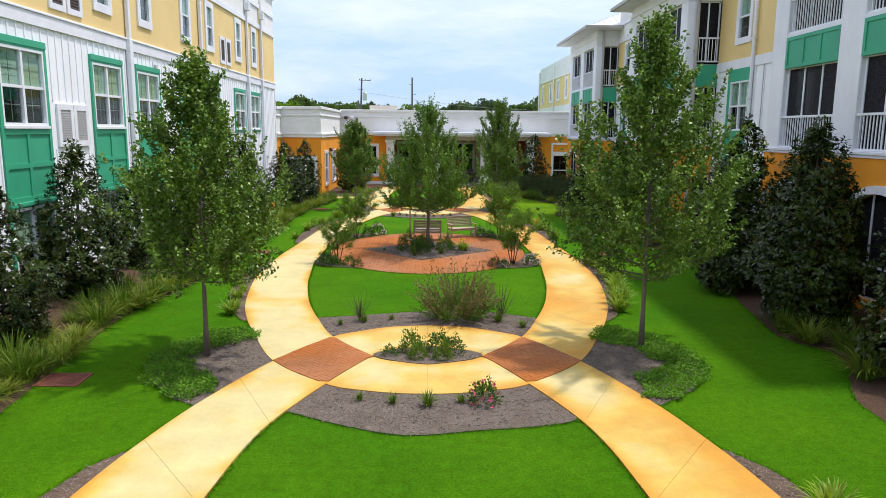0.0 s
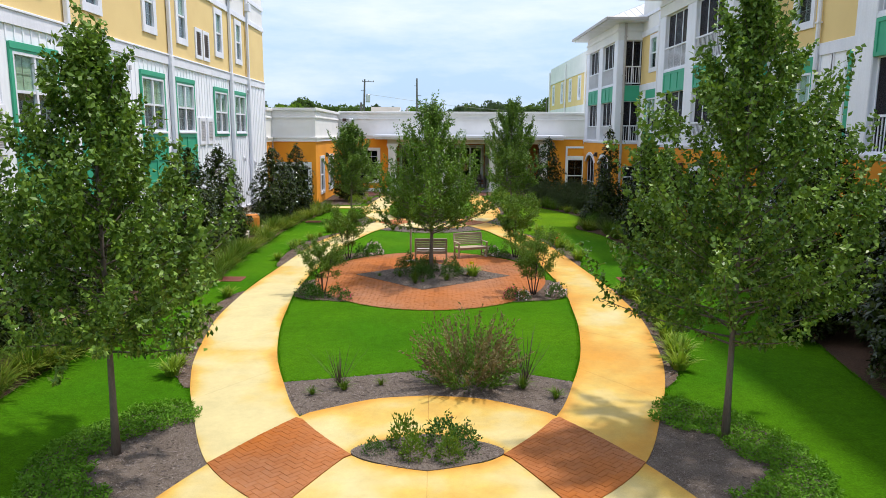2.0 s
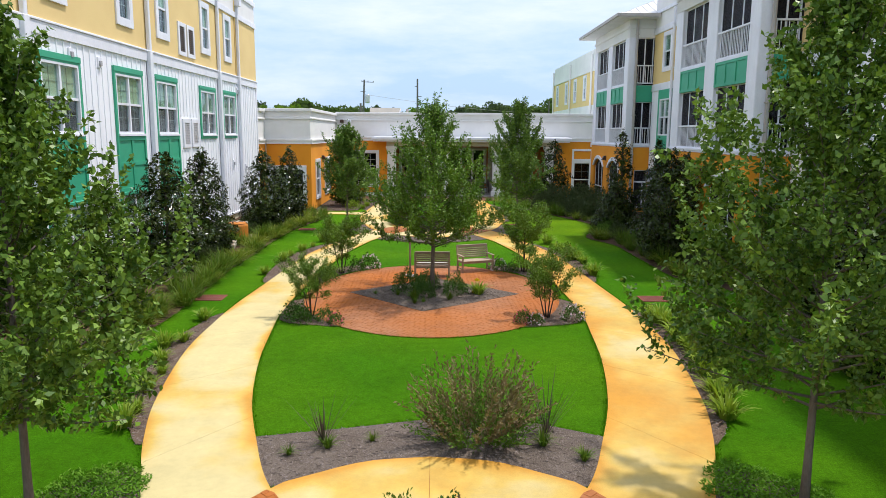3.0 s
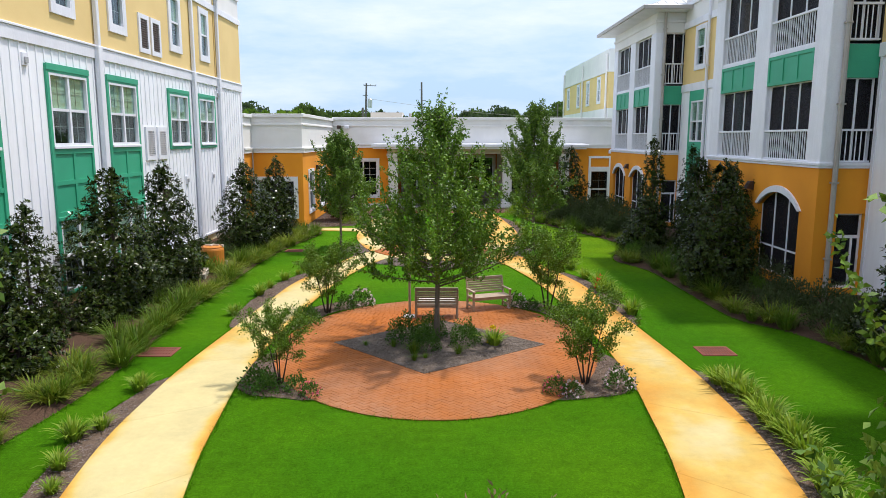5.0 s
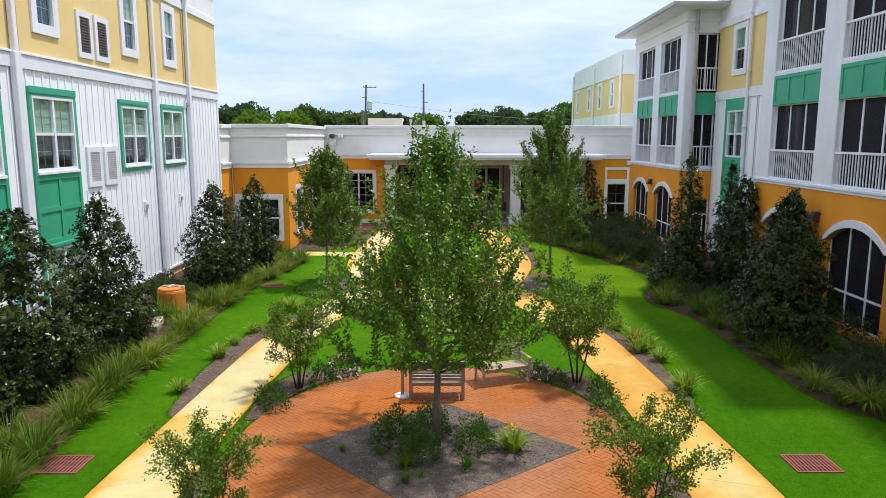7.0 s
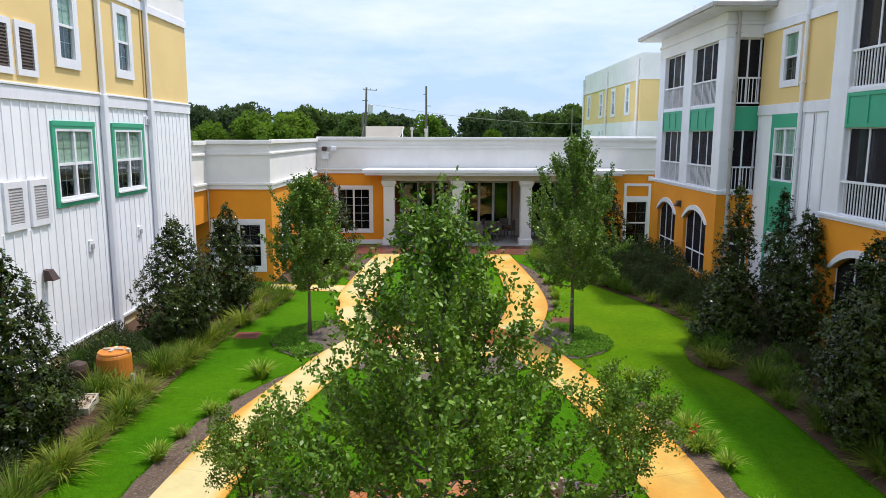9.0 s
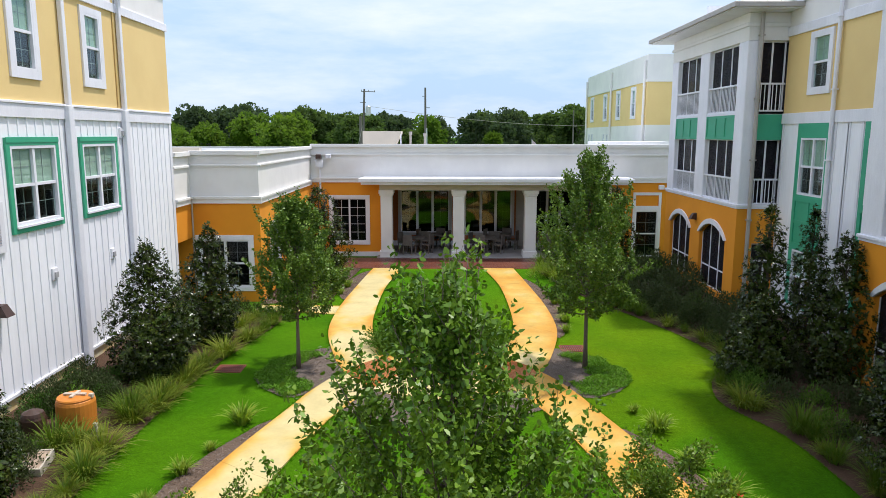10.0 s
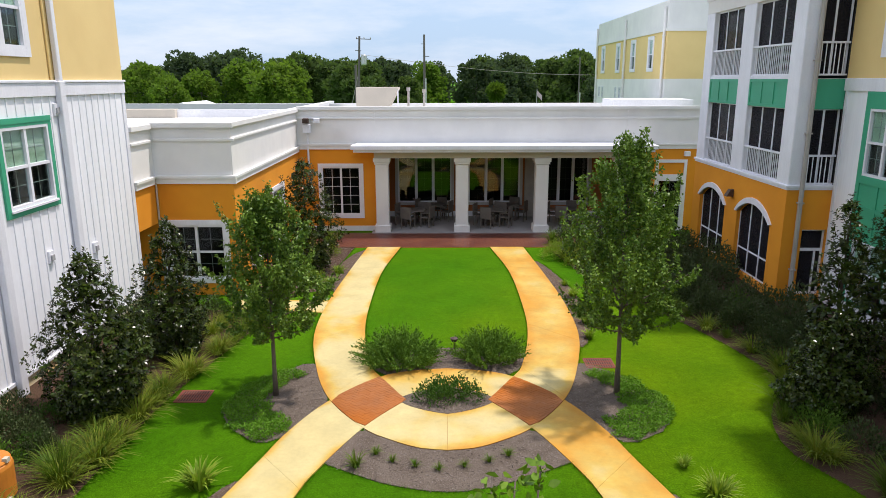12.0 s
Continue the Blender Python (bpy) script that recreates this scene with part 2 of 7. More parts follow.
WHITE = mat("white_siding_paint", (0.90, 0.905, 0.94), (0.87, 0.88, 0.92), (0.82, 0.83, 0.87), s1=0.6, s2=18, fine=0.2, rough=0.55, bump=0.03, stretch=(1, 1, 0.25))
TRIM = mat("white_trim_paint", (0.82, 0.825, 0.87), (0.77, 0.775, 0.82), s1=1.2, s2=25, fine=0.12, rough=0.5, bump=0.02)
STUCCO_W = mat("white_stucco", (0.80, 0.79, 0.76), (0.74, 0.73, 0.71), (0.66, 0.65, 0.63), s1=0.7, s2=70, fine=0.2, rough=0.85, bump=0.12)
mottle(STUCCO_W, ((0.5, 0.965, 1.01, 4.0), (3.0, 0.98, 1.01, 3.0)), (1, 1, 0.5))
mottle(TRIM, ((2.2, 0.94, 1.02, 5.0), (16.0, 0.97, 1.02, 3.0)), (1, 1, 0.15))
mottle(WHITE, ((2.6, 0.95, 1.02, 5.0), (14.0, 0.97, 1.02, 3.0)), (1, 1, 0.12))
ORANGE = mat("orange_stucco", (0.80, 0.31, 0.018), (0.74, 0.275, 0.016), (0.64, 0.23, 0.014), s1=0.8, s2=80, fine=0.25, rough=0.85, bump=0.15)
# orange stucco with the porch's shade mixed into its colour
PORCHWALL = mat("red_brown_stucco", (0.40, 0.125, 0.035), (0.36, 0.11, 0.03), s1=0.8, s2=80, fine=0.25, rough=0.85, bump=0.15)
# white trim greyed: the dimness under the porch is put into the colour
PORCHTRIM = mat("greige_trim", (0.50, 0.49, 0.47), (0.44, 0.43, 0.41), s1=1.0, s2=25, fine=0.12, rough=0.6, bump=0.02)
YELLOW = mat("yellow_stucco", (0.7992, 0.594, 0.2592), (0.756, 0.5508, 0.2376), (0.6696, 0.486, 0.2052), s1=0.7, s2=80, fine=0.25, rough=0.85, bump=0.15)
GREEN = mat("green_painted_board", (0.040, 0.375, 0.210), (0.034, 0.335, 0.188), s1=1.0, s2=30, fine=0.15, rough=0.5, bump=0.03)
BASE = mat("stained_foundation", (0.62, 0.55, 0.36), (0.68, 0.46, 0.13), (0.70, 0.66, 0.55), s1=0.9, s2=12, fine=0.5, rough=0.85)
# near-black paint that stands in for the darkness of unlit interiors
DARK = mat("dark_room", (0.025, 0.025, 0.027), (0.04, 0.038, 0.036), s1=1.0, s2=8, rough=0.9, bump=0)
BLIND = mat("pale_green_blind", (0.46, 0.54, 0.42), (0.38, 0.46, 0.36), s1=2, s2=10, fine=0.3, rough=0.8, bump=0)
PANE = glass("window_glass", (0.85, 0.95, 0.93), 0.86)
PANE_DARK = glass("dark_glass", (0.6, 0.65, 0.65), 0.97)
PORCH_PANE = glass("porch_glass", (0.5, 0.55, 0.52), 0.87, 0.03)
METAL = mat("metal_roof", (0.62, 0.62, 0.60), (0.54, 0.54, 0.53), s1=1, s2=20, fine=0.15, rough=0.35, bump=0, metal=0.4)
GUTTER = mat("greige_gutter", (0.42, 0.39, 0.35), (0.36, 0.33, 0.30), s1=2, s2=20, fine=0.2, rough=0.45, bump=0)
BRONZE = mat("bronze_lamp", (0.07, 0.035, 0.025), (0.05, 0.028, 0.02), s1=6, s2=40, rough=0.45, bump=0)
ROOFW = mat("white_roof_membrane", (0.80, 0.80, 0.80), (0.72, 0.72, 0.73), s1=0.5, s2=10, fine=0.2, rough=0.8)
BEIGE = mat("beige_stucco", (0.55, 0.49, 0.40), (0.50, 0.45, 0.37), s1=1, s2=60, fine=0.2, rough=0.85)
TEAK = mat("weathered_teak", (0.414, 0.3105, 0.2185), (0.322, 0.2415, 0.1725), (0.483, 0.391, 0.299), s1=5, s2=40, fine=0.5, rough=0.7, stretch=(1, 1, 6))
DKTEAK = mat("dark_weathered_wood", (0.351, 0.26, 0.1885), (0.26, 0.195, 0.143), (0.442, 0.351, 0.273), s1=5, s2=40, fine=0.5, rough=0.7)
WICKER = mat("grey_wicker", (0.185, 0.160, 0.135), (0.145, 0.122, 0.104), (0.10, 0.085, 0.072), s1=4, s2=120, fine=0.6, rough=0.8, bump=0.5)
GRATE = mat("rusty_iron_grate", (0.26, 0.07, 0.045), (0.20, 0.055, 0.04), (0.34, 0.12, 0.07), s1=6, s2=50, fine=0.4, rough=0.8)
ORPLASTIC = mat("orange_plastic", (0.62, 0.22, 0.03), (0.54, 0.18, 0.025), s1=3, s2=30, fine=0.2, rough=0.5, bump=0.05)
PORCHFLOOR = mat("porch_concrete", (0.36, 0.34, 0.33), (0.30, 0.285, 0.28), s1=0.8, s2=30, fine=0.3, rough=0.8)
CUSHION = mat("white_cushion", (0.75, 0.74, 0.70), (0.68, 0.67, 0.63), s1=3, s2=30, fine=0.2, rough=0.9)
BARK = mat("tree_bark", (0.150, 0.120, 0.100), (0.100, 0.080, 0.066), (0.205, 0.172, 0.145), s1=4, s2=50, fine=0.6, rough=0.95, bump=0.6, stretch=(1, 1, 0.25))
DKBARK = mat("dark_stem_bark", (0.07, 0.05, 0.04), (0.045, 0.034, 0.028), s1=4, s2=50, fine=0.4, rough=0.95, bump=0.4)
POLE = mat("pole_wood", (0.20, 0.175, 0.16), (0.14, 0.12, 0.11), s1=1, s2=20, rough=0.9, stretch=(1, 1, 0.1))
LEAF = mat("pear_leaf", (0.040, 0.116, 0.008), (0.190, 0.320, 0.026), (0.018, 0.054, 0.004), s1=0.9, s2=25, fine=0.3, rough=0.42, bump=0, spec=0.28, island=0.75, leaf=0.14)
LEAFD = mat("dark_pear_leaf", (0.034, 0.100, 0.009), (0.230, 0.355, 0.048), (0.016, 0.046, 0.005), s1=0.9, s2=25, fine=0.3, rough=0.42, bump=0, spec=0.28, island=0.75, leaf=0.14)
MAGN = mat("magnolia_leaf", (0.008, 0.023, 0.004), (0.048, 0.086, 0.010), (0.080, 0.050, 0.010), s1=1.1, s2=7, fine=0.3, rough=0.22, bump=0, spec=0.24, island=0.75, leaf=0.06)
MYRTLE = mat("myrtle_leaf", (0.056, 0.150, 0.012), (0.165, 0.275, 0.030), (0.135, 0.085, 0.024), s1=1.5, s2=8, fine=0.3, rough=0.42, bump=0, spec=0.22, island=0.7, leaf=0.22)
SHRUB = mat("shrub_leaf", (0.034, 0.100, 0.016), (0.100, 0.200, 0.030), s1=2, s2=20, fine=0.3, rough=0.45, bump=0, spec=0.2, island=0.7, leaf=0.2)
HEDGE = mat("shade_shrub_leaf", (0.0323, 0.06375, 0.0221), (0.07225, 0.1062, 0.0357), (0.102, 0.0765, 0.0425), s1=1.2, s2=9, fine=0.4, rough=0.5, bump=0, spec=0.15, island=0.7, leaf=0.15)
JUNIPER = mat("juniper_leaf", (0.080, 0.215, 0.016), (0.165, 0.330, 0.028), s1=2, s2=20, fine=0.3, rough=0.6, bump=0, spec=0.12, island=0.7, leaf=0.2)
STRAP = mat("strap_leaf", (0.072, 0.150, 0.012), (0.190, 0.260, 0.024), (0.32, 0.225, 0.055), s1=1.2, s2=7, fine=0.4, rough=0.5, bump=0, spec=0.12, island=0.7, leaf=0.25)
STRAPG = mat("green_strap_leaf", (0.042, 0.112, 0.009), (0.110, 0.200, 0.018), (0.20, 0.155, 0.036), s1=1.2, s2=7, fine=0.35, rough=0.5, bump=0, spec=0.12, island=0.7, leaf=0.25)
LILY = mat("lily_leaf", (0.095, 0.215, 0.016), (0.235, 0.345, 0.034), (0.34, 0.31, 0.06), s1=2, s2=9, fine=0.35, rough=0.45, bump=0, spec=0.15, island=0.7, leaf=0.3)
REED = mat("reddish_plume", (0.17, 0.105, 0.055), (0.25, 0.19, 0.09), (0.09, 0.14, 0.035), s1=3, s2=10, fine=0.5, rough=0.8, bump=0, island=0.8, leaf=0.2)
ROSEMARY = mat("rosemary_leaf", (0.066, 0.150, 0.018), (0.130, 0.240, 0.030), s1=2, s2=20, rough=0.6, bump=0, spec=0.12, island=0.7, leaf=0.15)
PINK = mat("pink_petal", (0.70, 0.08, 0.16), (0.62, 0.16, 0.26), s1=9, s2=60, fine=0.1, rough=0.6, bump=0, island=0.7, leaf=0.2)
PALEPETAL = mat("white_petal", (0.80, 0.74, 0.78), (0.62, 0.40, 0.55), s1=9, s2=60, fine=0.1, rough=0.6, bump=0, island=0.9, leaf=0.2)
YELPETAL = mat("yellow_petal", (0.80, 0.60, 0.03), (0.78, 0.52, 0.02), s1=9, s2=60, fine=0.1, rough=0.6, bump=0, leaf=0.2)
REDPETAL = mat("red_petal", (0.62, 0.06, 0.02), (0.55, 0.10, 0.03), s1=9, s2=60, fine=0.1, rough=0.6, bump=0, leaf=0.2)
LOUVRE = mat("pale_louvre", (0.62, 0.60, 0.61), (0.56, 0.54, 0.55), s1=3, s2=20, rough=0.6, bump=0)
GRILLE = mat("brown_grille", (0.150, 0.115, 0.100), (0.115, 0.090, 0.080), s1=3, s2=40, fine=0.3, rough=0.7, bump=0)
VENTGREY = mat("vent_grey", (0.42, 0.42, 0.43), (0.36, 0.36, 0.37), rough=0.6, bump=0)
MUNTIN = mat("grey_muntin", (0.30, 0.32, 0.31), (0.26, 0.28, 0.27), s1=2, s2=20, fine=0.1, rough=0.5, bump=0)
FOREST = [mat("far_foliage", (0.064, 0.112, 0.034), (0.112, 0.160, 0.045), (0.043, 0.075, 0.026), s1=0.16, s2=1.2, fine=0.5, rough=0.8, bump=0, spec=0.1, objrand=0.5, leaf=0.42),
          mat("far_dark_foliage", (0.052, 0.083, 0.043), (0.081, 0.117, 0.056), (0.037, 0.059, 0.033), s1=0.16, s2=1.2, fine=0.5, rough=0.8, bump=0, spec=0.1, objrand=0.5, leaf=0.42),
          mat("far_light_foliage", (0.095, 0.175, 0.022), (0.155, 0.235, 0.035), (0.060, 0.110, 0.018), s1=0.16, s2=1.2, fine=0.5, rough=0.8, bump=0, spec=0.1, objrand=0.5, leaf=0.45)]

# ---- building helpers ----
BOX_F = ((0, 3, 2, 1), (4, 5, 6, 7), (0, 1, 5, 4), (1, 2, 6, 5), (2, 3, 7, 6), (3, 0, 4, 7))


class Shape:
    """Collects boxes, prisms and tubes into one mesh."""

    def __init__(self):
        self.v, self.f = [], []

    def box(self, x0, x1, y0, y1, z0, z1):
        k = len(self.v)
        self.v += [(x0, y0, z0), (x1, y0, z0), (x1, y1, z0), (x0, y1, z0), (x0, y0, z1), (x1, y0, z1), (x1, y1, z1), (x0, y1, z1)]
        self.f += [tuple(k + i for i in q) for q in BOX_F]
        return self

    def block(self, x0, x1, y0, y1, z0, z1, e=0.01):
        """A box with its upper and upright edges eased by e."""
        k = len(self.v)
        for z, i in ((z0, 0), (z1 - e, 0), (z1, e)):
            a, b, c, d = x0 + i, x1 - i, y0 + i, y1 - i
            self.v += [(a + e, c, z), (b - e, c, z), (b, c + e, z), (b, d - e, z), (b - e, d, z), (a + e, d, z), (a, d - e, z), (a, c + e, z)]
        for r in (0, 8):
            self.f += [(k + r + i, k + r + (i + 1) % 8, k + r + 8 + (i + 1) % 8, k + r + 8 + i) for i in range(8)]
        self.f += [tuple(k + 16 + i for i in range(8)), tuple(k + 7 - i for i in range(8))]
        return self

    def prism(self, ring, z0, z1):
        k, n = len(self.v), len(ring)
        self.v += [(x, y, z0) for x, y in ring] + [(x, y, z1) for x, y in ring]
        self.f += [(k + i, k + (i + 1) % n, k + n + (i + 1) % n, k + n + i) for i in range(n)]
        self.f += [tuple(range(k + n, k + 2 * n)), tuple(range(k + n - 1, k - 1, -1))]
        return self

    def tube(self, pts, radii, n=7):
        k = len(self.v)
        pts = [Vector(p) for p in pts]
        for i, p in enumerate(pts):
            d = (pts[min(i + 1, len(pts) - 1)] - pts[max(i - 1, 0)]).normalized()
            a = d.orthogonal().normalized()
            b = d.cross(a)
            for j in range(n):
                t = 2 * math.pi * j / n
                self.v.append(tuple(p + radii[i] * (math.cos(t) * a + math.sin(t) * b)))
        for i in range(len(pts) - 1):
            for j in range(n):
                self.f.append((k + i * n + j, k + i * n + (j + 1) % n, k + (i + 1) * n + (j + 1) % n, k + (i + 1) * n + j))
        self.f += [tuple(range(k + n - 1, k - 1, -1)), tuple(range(k + (len(pts) - 1) * n, k + len(pts) * n))]
        return self

    def lathe(self, profile, n=20, cx=0.0, cy=0.0):
        k = len(self.v)
        for r, z in profile:
            self.v += [(cx + r * math.cos(2 * math.pi * j / n), cy + r * math.sin(2 * math.pi * j / n), z) for j in range(n)]
        for i in range(len(profile) - 1):
            self.f += [(k + i * n + j, k + i * n + (j + 1) % n, k + (i + 1) * n + (j + 1) % n, k + (i + 1) * n + j) for j in range(n)]
        self.f += [tuple(range(k + n - 1, k - 1, -1)), tuple(range(k + (len(profile) - 1) * n, k + len(profile) * n))]
        return self

    def wall(self, u0, u1, z0, z1, t0, t1, holes=(), along="x"):
        """A wall from u0 to u1 and z0 to z1, t0 to t1 thick, with rectangular holes (u0, u1, z0, z1)."""
        us = sorted({u0, u1, *(min(max(h[i], u0), u1) for h in holes for i in (0, 1))})
        zs = sorted({z0, z1, *(min(max(h[i], z0), z1) for h in holes for i in (2, 3))})
        nu, nz = len(us) - 1, len(zs) - 1
        full = lambda i, j: 0 <= i < nu and 0 <= j < nz and not any(h[0] < (us[i] + us[i + 1]) / 2 < h[1] and h[2] < (zs[j] + zs[j + 1]) / 2 < h[3] for h in holes)
        seen = {}

        def at(i, j, k):
            if (i, j, k) not in seen:
                u, t = us[i], (t0, t1)[k]
                seen[i, j, k] = len(self.v)
                self.v.append((u, t, zs[j]) if along == "x" else (t, u, zs[j]))
            return seen[i, j, k]

        def face(*c):
            q = tuple(at(*p) for p in c)
            self.f.append(q if along == "x" else q[::-1])

        for i in range(nu):
            for j in range(nz):
                if not full(i, j):
                    continue
                face((i, j, 0), (i + 1, j, 0), (i + 1, j + 1, 0), (i, j + 1, 0))
                face((i, j, 1), (i, j + 1, 1), (i + 1, j + 1, 1), (i + 1, j, 1))
                if not full(i, j - 1):
                    face((i, j, 0), (i, j, 1), (i + 1, j, 1), (i + 1, j, 0))
                if not full(i, j + 1):
                    face((i, j + 1, 0), (i + 1, j + 1, 0), (i + 1, j + 1, 1), (i, j + 1, 1))
                if not full(i - 1, j):
                    face((i, j, 0), (i, j + 1, 0), (i, j + 1, 1), (i, j, 1))
                if not full(i + 1, j):
                    face((i + 1, j, 0), (i + 1, j, 1), (i + 1, j + 1, 1), (i + 1, j + 1, 0))
        return self

    def mesh(self, name, material, smooth=False):
        me = bpy.data.meshes.new(name)
        me.from_pydata(self.v, [], self.f)
        if material:
            me.materials.append(material)
        if smooth:
            me.polygons.foreach_set("use_smooth", [True] * len(me.polygons))
        me.update()
        return me


def put(name, data, parent=None, m=None, label=""):
    """An object on a mesh, under its thing or part, at the pose m within it."""
    ob = new(name, data)
    if parent:
        ob.parent = parent
    if m is not None:
        ob.matrix_basis = m
    return tagged(ob, label)


def part(name, shape, material, parent, label="", smooth=False):
    return put(name, shape.mesh(name, material, smooth), parent, None, label)


def thing(name, label, category, m=None, group="", kind=""):
    return tagged(put(name, None, None, m), label, category, group, kind)


def quads(name, V, material, per=4):
    """A mesh of separate polygons of per corners, from an array of corners."""
    V = np.asarray(V, np.float32).reshape(-1, 3)
    me = bpy.data.meshes.new(name)
    n = len(V) // per
    me.vertices.add(len(V))
    me.vertices.foreach_set("co", V.ravel())
    me.loops.add(len(V))
    me.loops.foreach_set("vertex_index", np.arange(len(V), dtype=np.int32))
    me.polygons.add(n)
    me.polygons.foreach_set("loop_start", np.arange(0, len(V), per, dtype=np.int32))
    me.materials.append(material)
    me.update(calc_edges=True)
    return me


def unit(a):
    return a / np.maximum(np.linalg.norm(a, axis=-1, keepdims=True), 1e-9)


def leaves(name, P, D, length, width, material, rng, fold=0.18):
    """Folded leaves of six corners at P, pointing along D."""
    n = len(P)
    D = unit(D)
    S = unit(np.cross(D, rng.normal(size=(n, 3))))
    N = np.cross(S, D)
    L = (length * rng.uniform(0.65, 1.25, (n, 1)))
    W = (width * rng.uniform(0.7, 1.2, (n, 1)))
    V = np.stack([P, P + 0.35 * L * D + 0.5 * W * S + fold * W * N, P + 0.75 * L * D + 0.36 * W * S + fold * 0.6 * W * N, P + L * D - 0.12 * L * N,
                  P + 0.75 * L * D - 0.36 * W * S + fold * 0.6 * W * N, P + 0.35 * L * D - 0.5 * W * S + fold * W * N], axis=1)
    return quads(name, V, material, 6)


def kites(name, P, D, length, width, material, rng, curl=0.16):
    """Leaves of four corners at P, pointing along D, with the tip curled."""
    n = len(P)
    D = unit(D)
    S = unit(np.cross(D, rng.normal(size=(n, 3))))
    N = np.cross(S, D)
    L, W = length * rng.uniform(0.65, 1.25, (n, 1)), width * rng.uniform(0.75, 1.3, (n, 1))
    return quads(name, np.stack([P, P + 0.45 * L * D + 0.5 * W * S + curl * W * N, P + L * D - 0.14 * L * N, P + 0.45 * L * D - 0.5 * W * S + curl * W * N], axis=1), material, 4)


def far_leaves(name, P, D, length, width, material, rng):
    """Plain leaf sprays of four corners, for trees far off."""
    n = len(P)
    D = unit(D)
    S = unit(np.cross(D, rng.normal(size=(n, 3))))
    L, W = length * rng.uniform(0.6, 1.3, (n, 1)), width * rng.uniform(0.6, 1.2, (n, 1))
    return quads(name, np.stack([P - 0.5 * L * D, P + 0.5 * W * S, P + 0.5 * L * D, P - 0.5 * W * S], axis=1), material, 4)


def curve(points, n):
    """n points along a smooth curve through the points, by even steps of length."""
    P = np.array(points, float)
    Q = np.vstack([2 * P[0] - P[1], P, 2 * P[-1] - P[-2]])
    out = []
    for i in range(len(P) - 1):
        a, b, c, d = Q[i:i + 4]
        for t in np.linspace(0, 1, 24, endpoint=False):
            out.append(0.5 * (2 * b + (c - a) * t + (2 * a - 5 * b + 4 * c - d) * t * t + (3 * b - a - 3 * c + d) * t ** 3))
    out = np.array([*out, P[-1]])
    s = np.r_[0, np.cumsum(np.linalg.norm(np.diff(out, axis=0), axis=1))]
    at = np.linspace(0, s[-1], n)
    return np.stack([np.interp(at, s, out[:, k]) for k in range(2)], axis=1)


def inside(P, ring):
    """Which of the points P lie in the closed ring."""
    x, y = P[:, 0], P[:, 1]
    hit = np.zeros(len(P), bool)
    R = np.asarray(ring)
    for (ax, ay), (bx, by) in zip(R, np.roll(R, -1, axis=0)):
        if ay != by:
            hit ^= ((ay > y) != (by > y)) & (x < (bx - ax) * (y - ay) / (by - ay) + ax)
    return hit


def clip(poly, ring):
    """The part of a polygon that lies in a convex ring that runs anticlockwise."""
    out = [tuple(p) for p in poly]
    for a, b in zip(ring, np.roll(np.asarray(ring), -1, axis=0)):
        src, out = out, []
        side = [(b[0] - a[0]) * (p[1] - a[1]) - (b[1] - a[1]) * (p[0] - a[0]) for p in src]
        for i, p in enumerate(src):
            q, s, t = src[(i + 1) % len(src)], side[i], side[(i + 1) % len(src)]
            if s >= 0:
                out.append(p)
            if (s >= 0) != (t >= 0):
                k = s / (s - t)
                out.append((p[0] + k * (q[0] - p[0]), p[1] + k * (q[1] - p[1])))
        if len(out) < 3:
            return []
    return out

# ---- ground, paths, beds ----
rng = np.random.default_rng(7)

g = Shape()
g.v = [(-900, -300, 0), (900, -300, 0), (900, 1500, 0), (-900, 1500, 0)]
g.f = [(0, 1, 2, 3)]
tagged(put("ground", g.mesh("ground", GRASS)), "bright green mown lawn that fills the courtyard", "lawn", kind="structure")

# Edges of the weaving paths, for the side x > 0; the other side mirrors it.
NEAR_OUT = curve([(5.1, -9.0), (4.7, -3.5), (4.35, 1.5), (4.12, 4.5), (3.77, 7.76), (3.57, 9.0), (3.24, 10.35), (2.60, 12.1), (1.78, 13.5), (1.40, 13.8), (0.77, 14.15), (0, 14.27)], 110)
NEAR_IN = curve([(3.6, -9.0), (3.2, -3.5), (2.85, 1.5), (2.60, 5.0), (2.36, 7.76), (2.25, 8.85), (2.05, 9.75), (1.57, 11.03), (0.95, 12.35), (0.5, 12.76), (0, 12.9)], 110)
MID_OUT = curve([(0, 10.62), (0.42, 10.64), (0.95, 10.76), (1.57, 11.03), (2.60, 12.1), (3.37, 13.85), (3.76, 14.9), (4.11, 16.2), (4.48, 18.5), (4.56, 20.3), (4.55, 22.0),
                 (4.40, 24.4), (4.25, 26.8), (4.08, 28.9), (3.70, 30.65), (3.22, 32.4), (2.95, 33.4), (2.38, 34.69), (1.45, 35.83), (0.75, 36.16), (0, 36.28)], 150)
MID_IN = curve([(0, 11.95), (0.5, 12.07), (0.95, 12.35), (1.78, 13.5), (2.27, 14.8), (2.68, 16.2), (3.02, 18.0), (3.20, 19.6), (3.33, 21.1), (3.33, 23.2), (3.22, 25.5),
                (3.05, 27.5), (2.82, 29.4), (2.42, 31.25), (2.22, 32.0), (1.58, 33.53), (0.83, 34.68), (0.45, 35.15), (0, 35.3)], 150)
FAR_OUT = curve([(0, 32.72), (0.5, 32.8), (1.02, 33.08), (1.58, 33.53), (2.38, 34.69), (2.90, 36.15), (3.37, 38.4), (3.45, 41.0), (3.30, 44.0), (3.02, 47.95)], 70)
FAR_IN = curve([(0, 34.08), (0.45, 34.25), (0.83, 34.68), (1.45, 35.83), (1.70, 36.4), (2.06, 38.3), (2.20, 40.5), (2.15, 44.4), (1.73, 47.95)], 70)


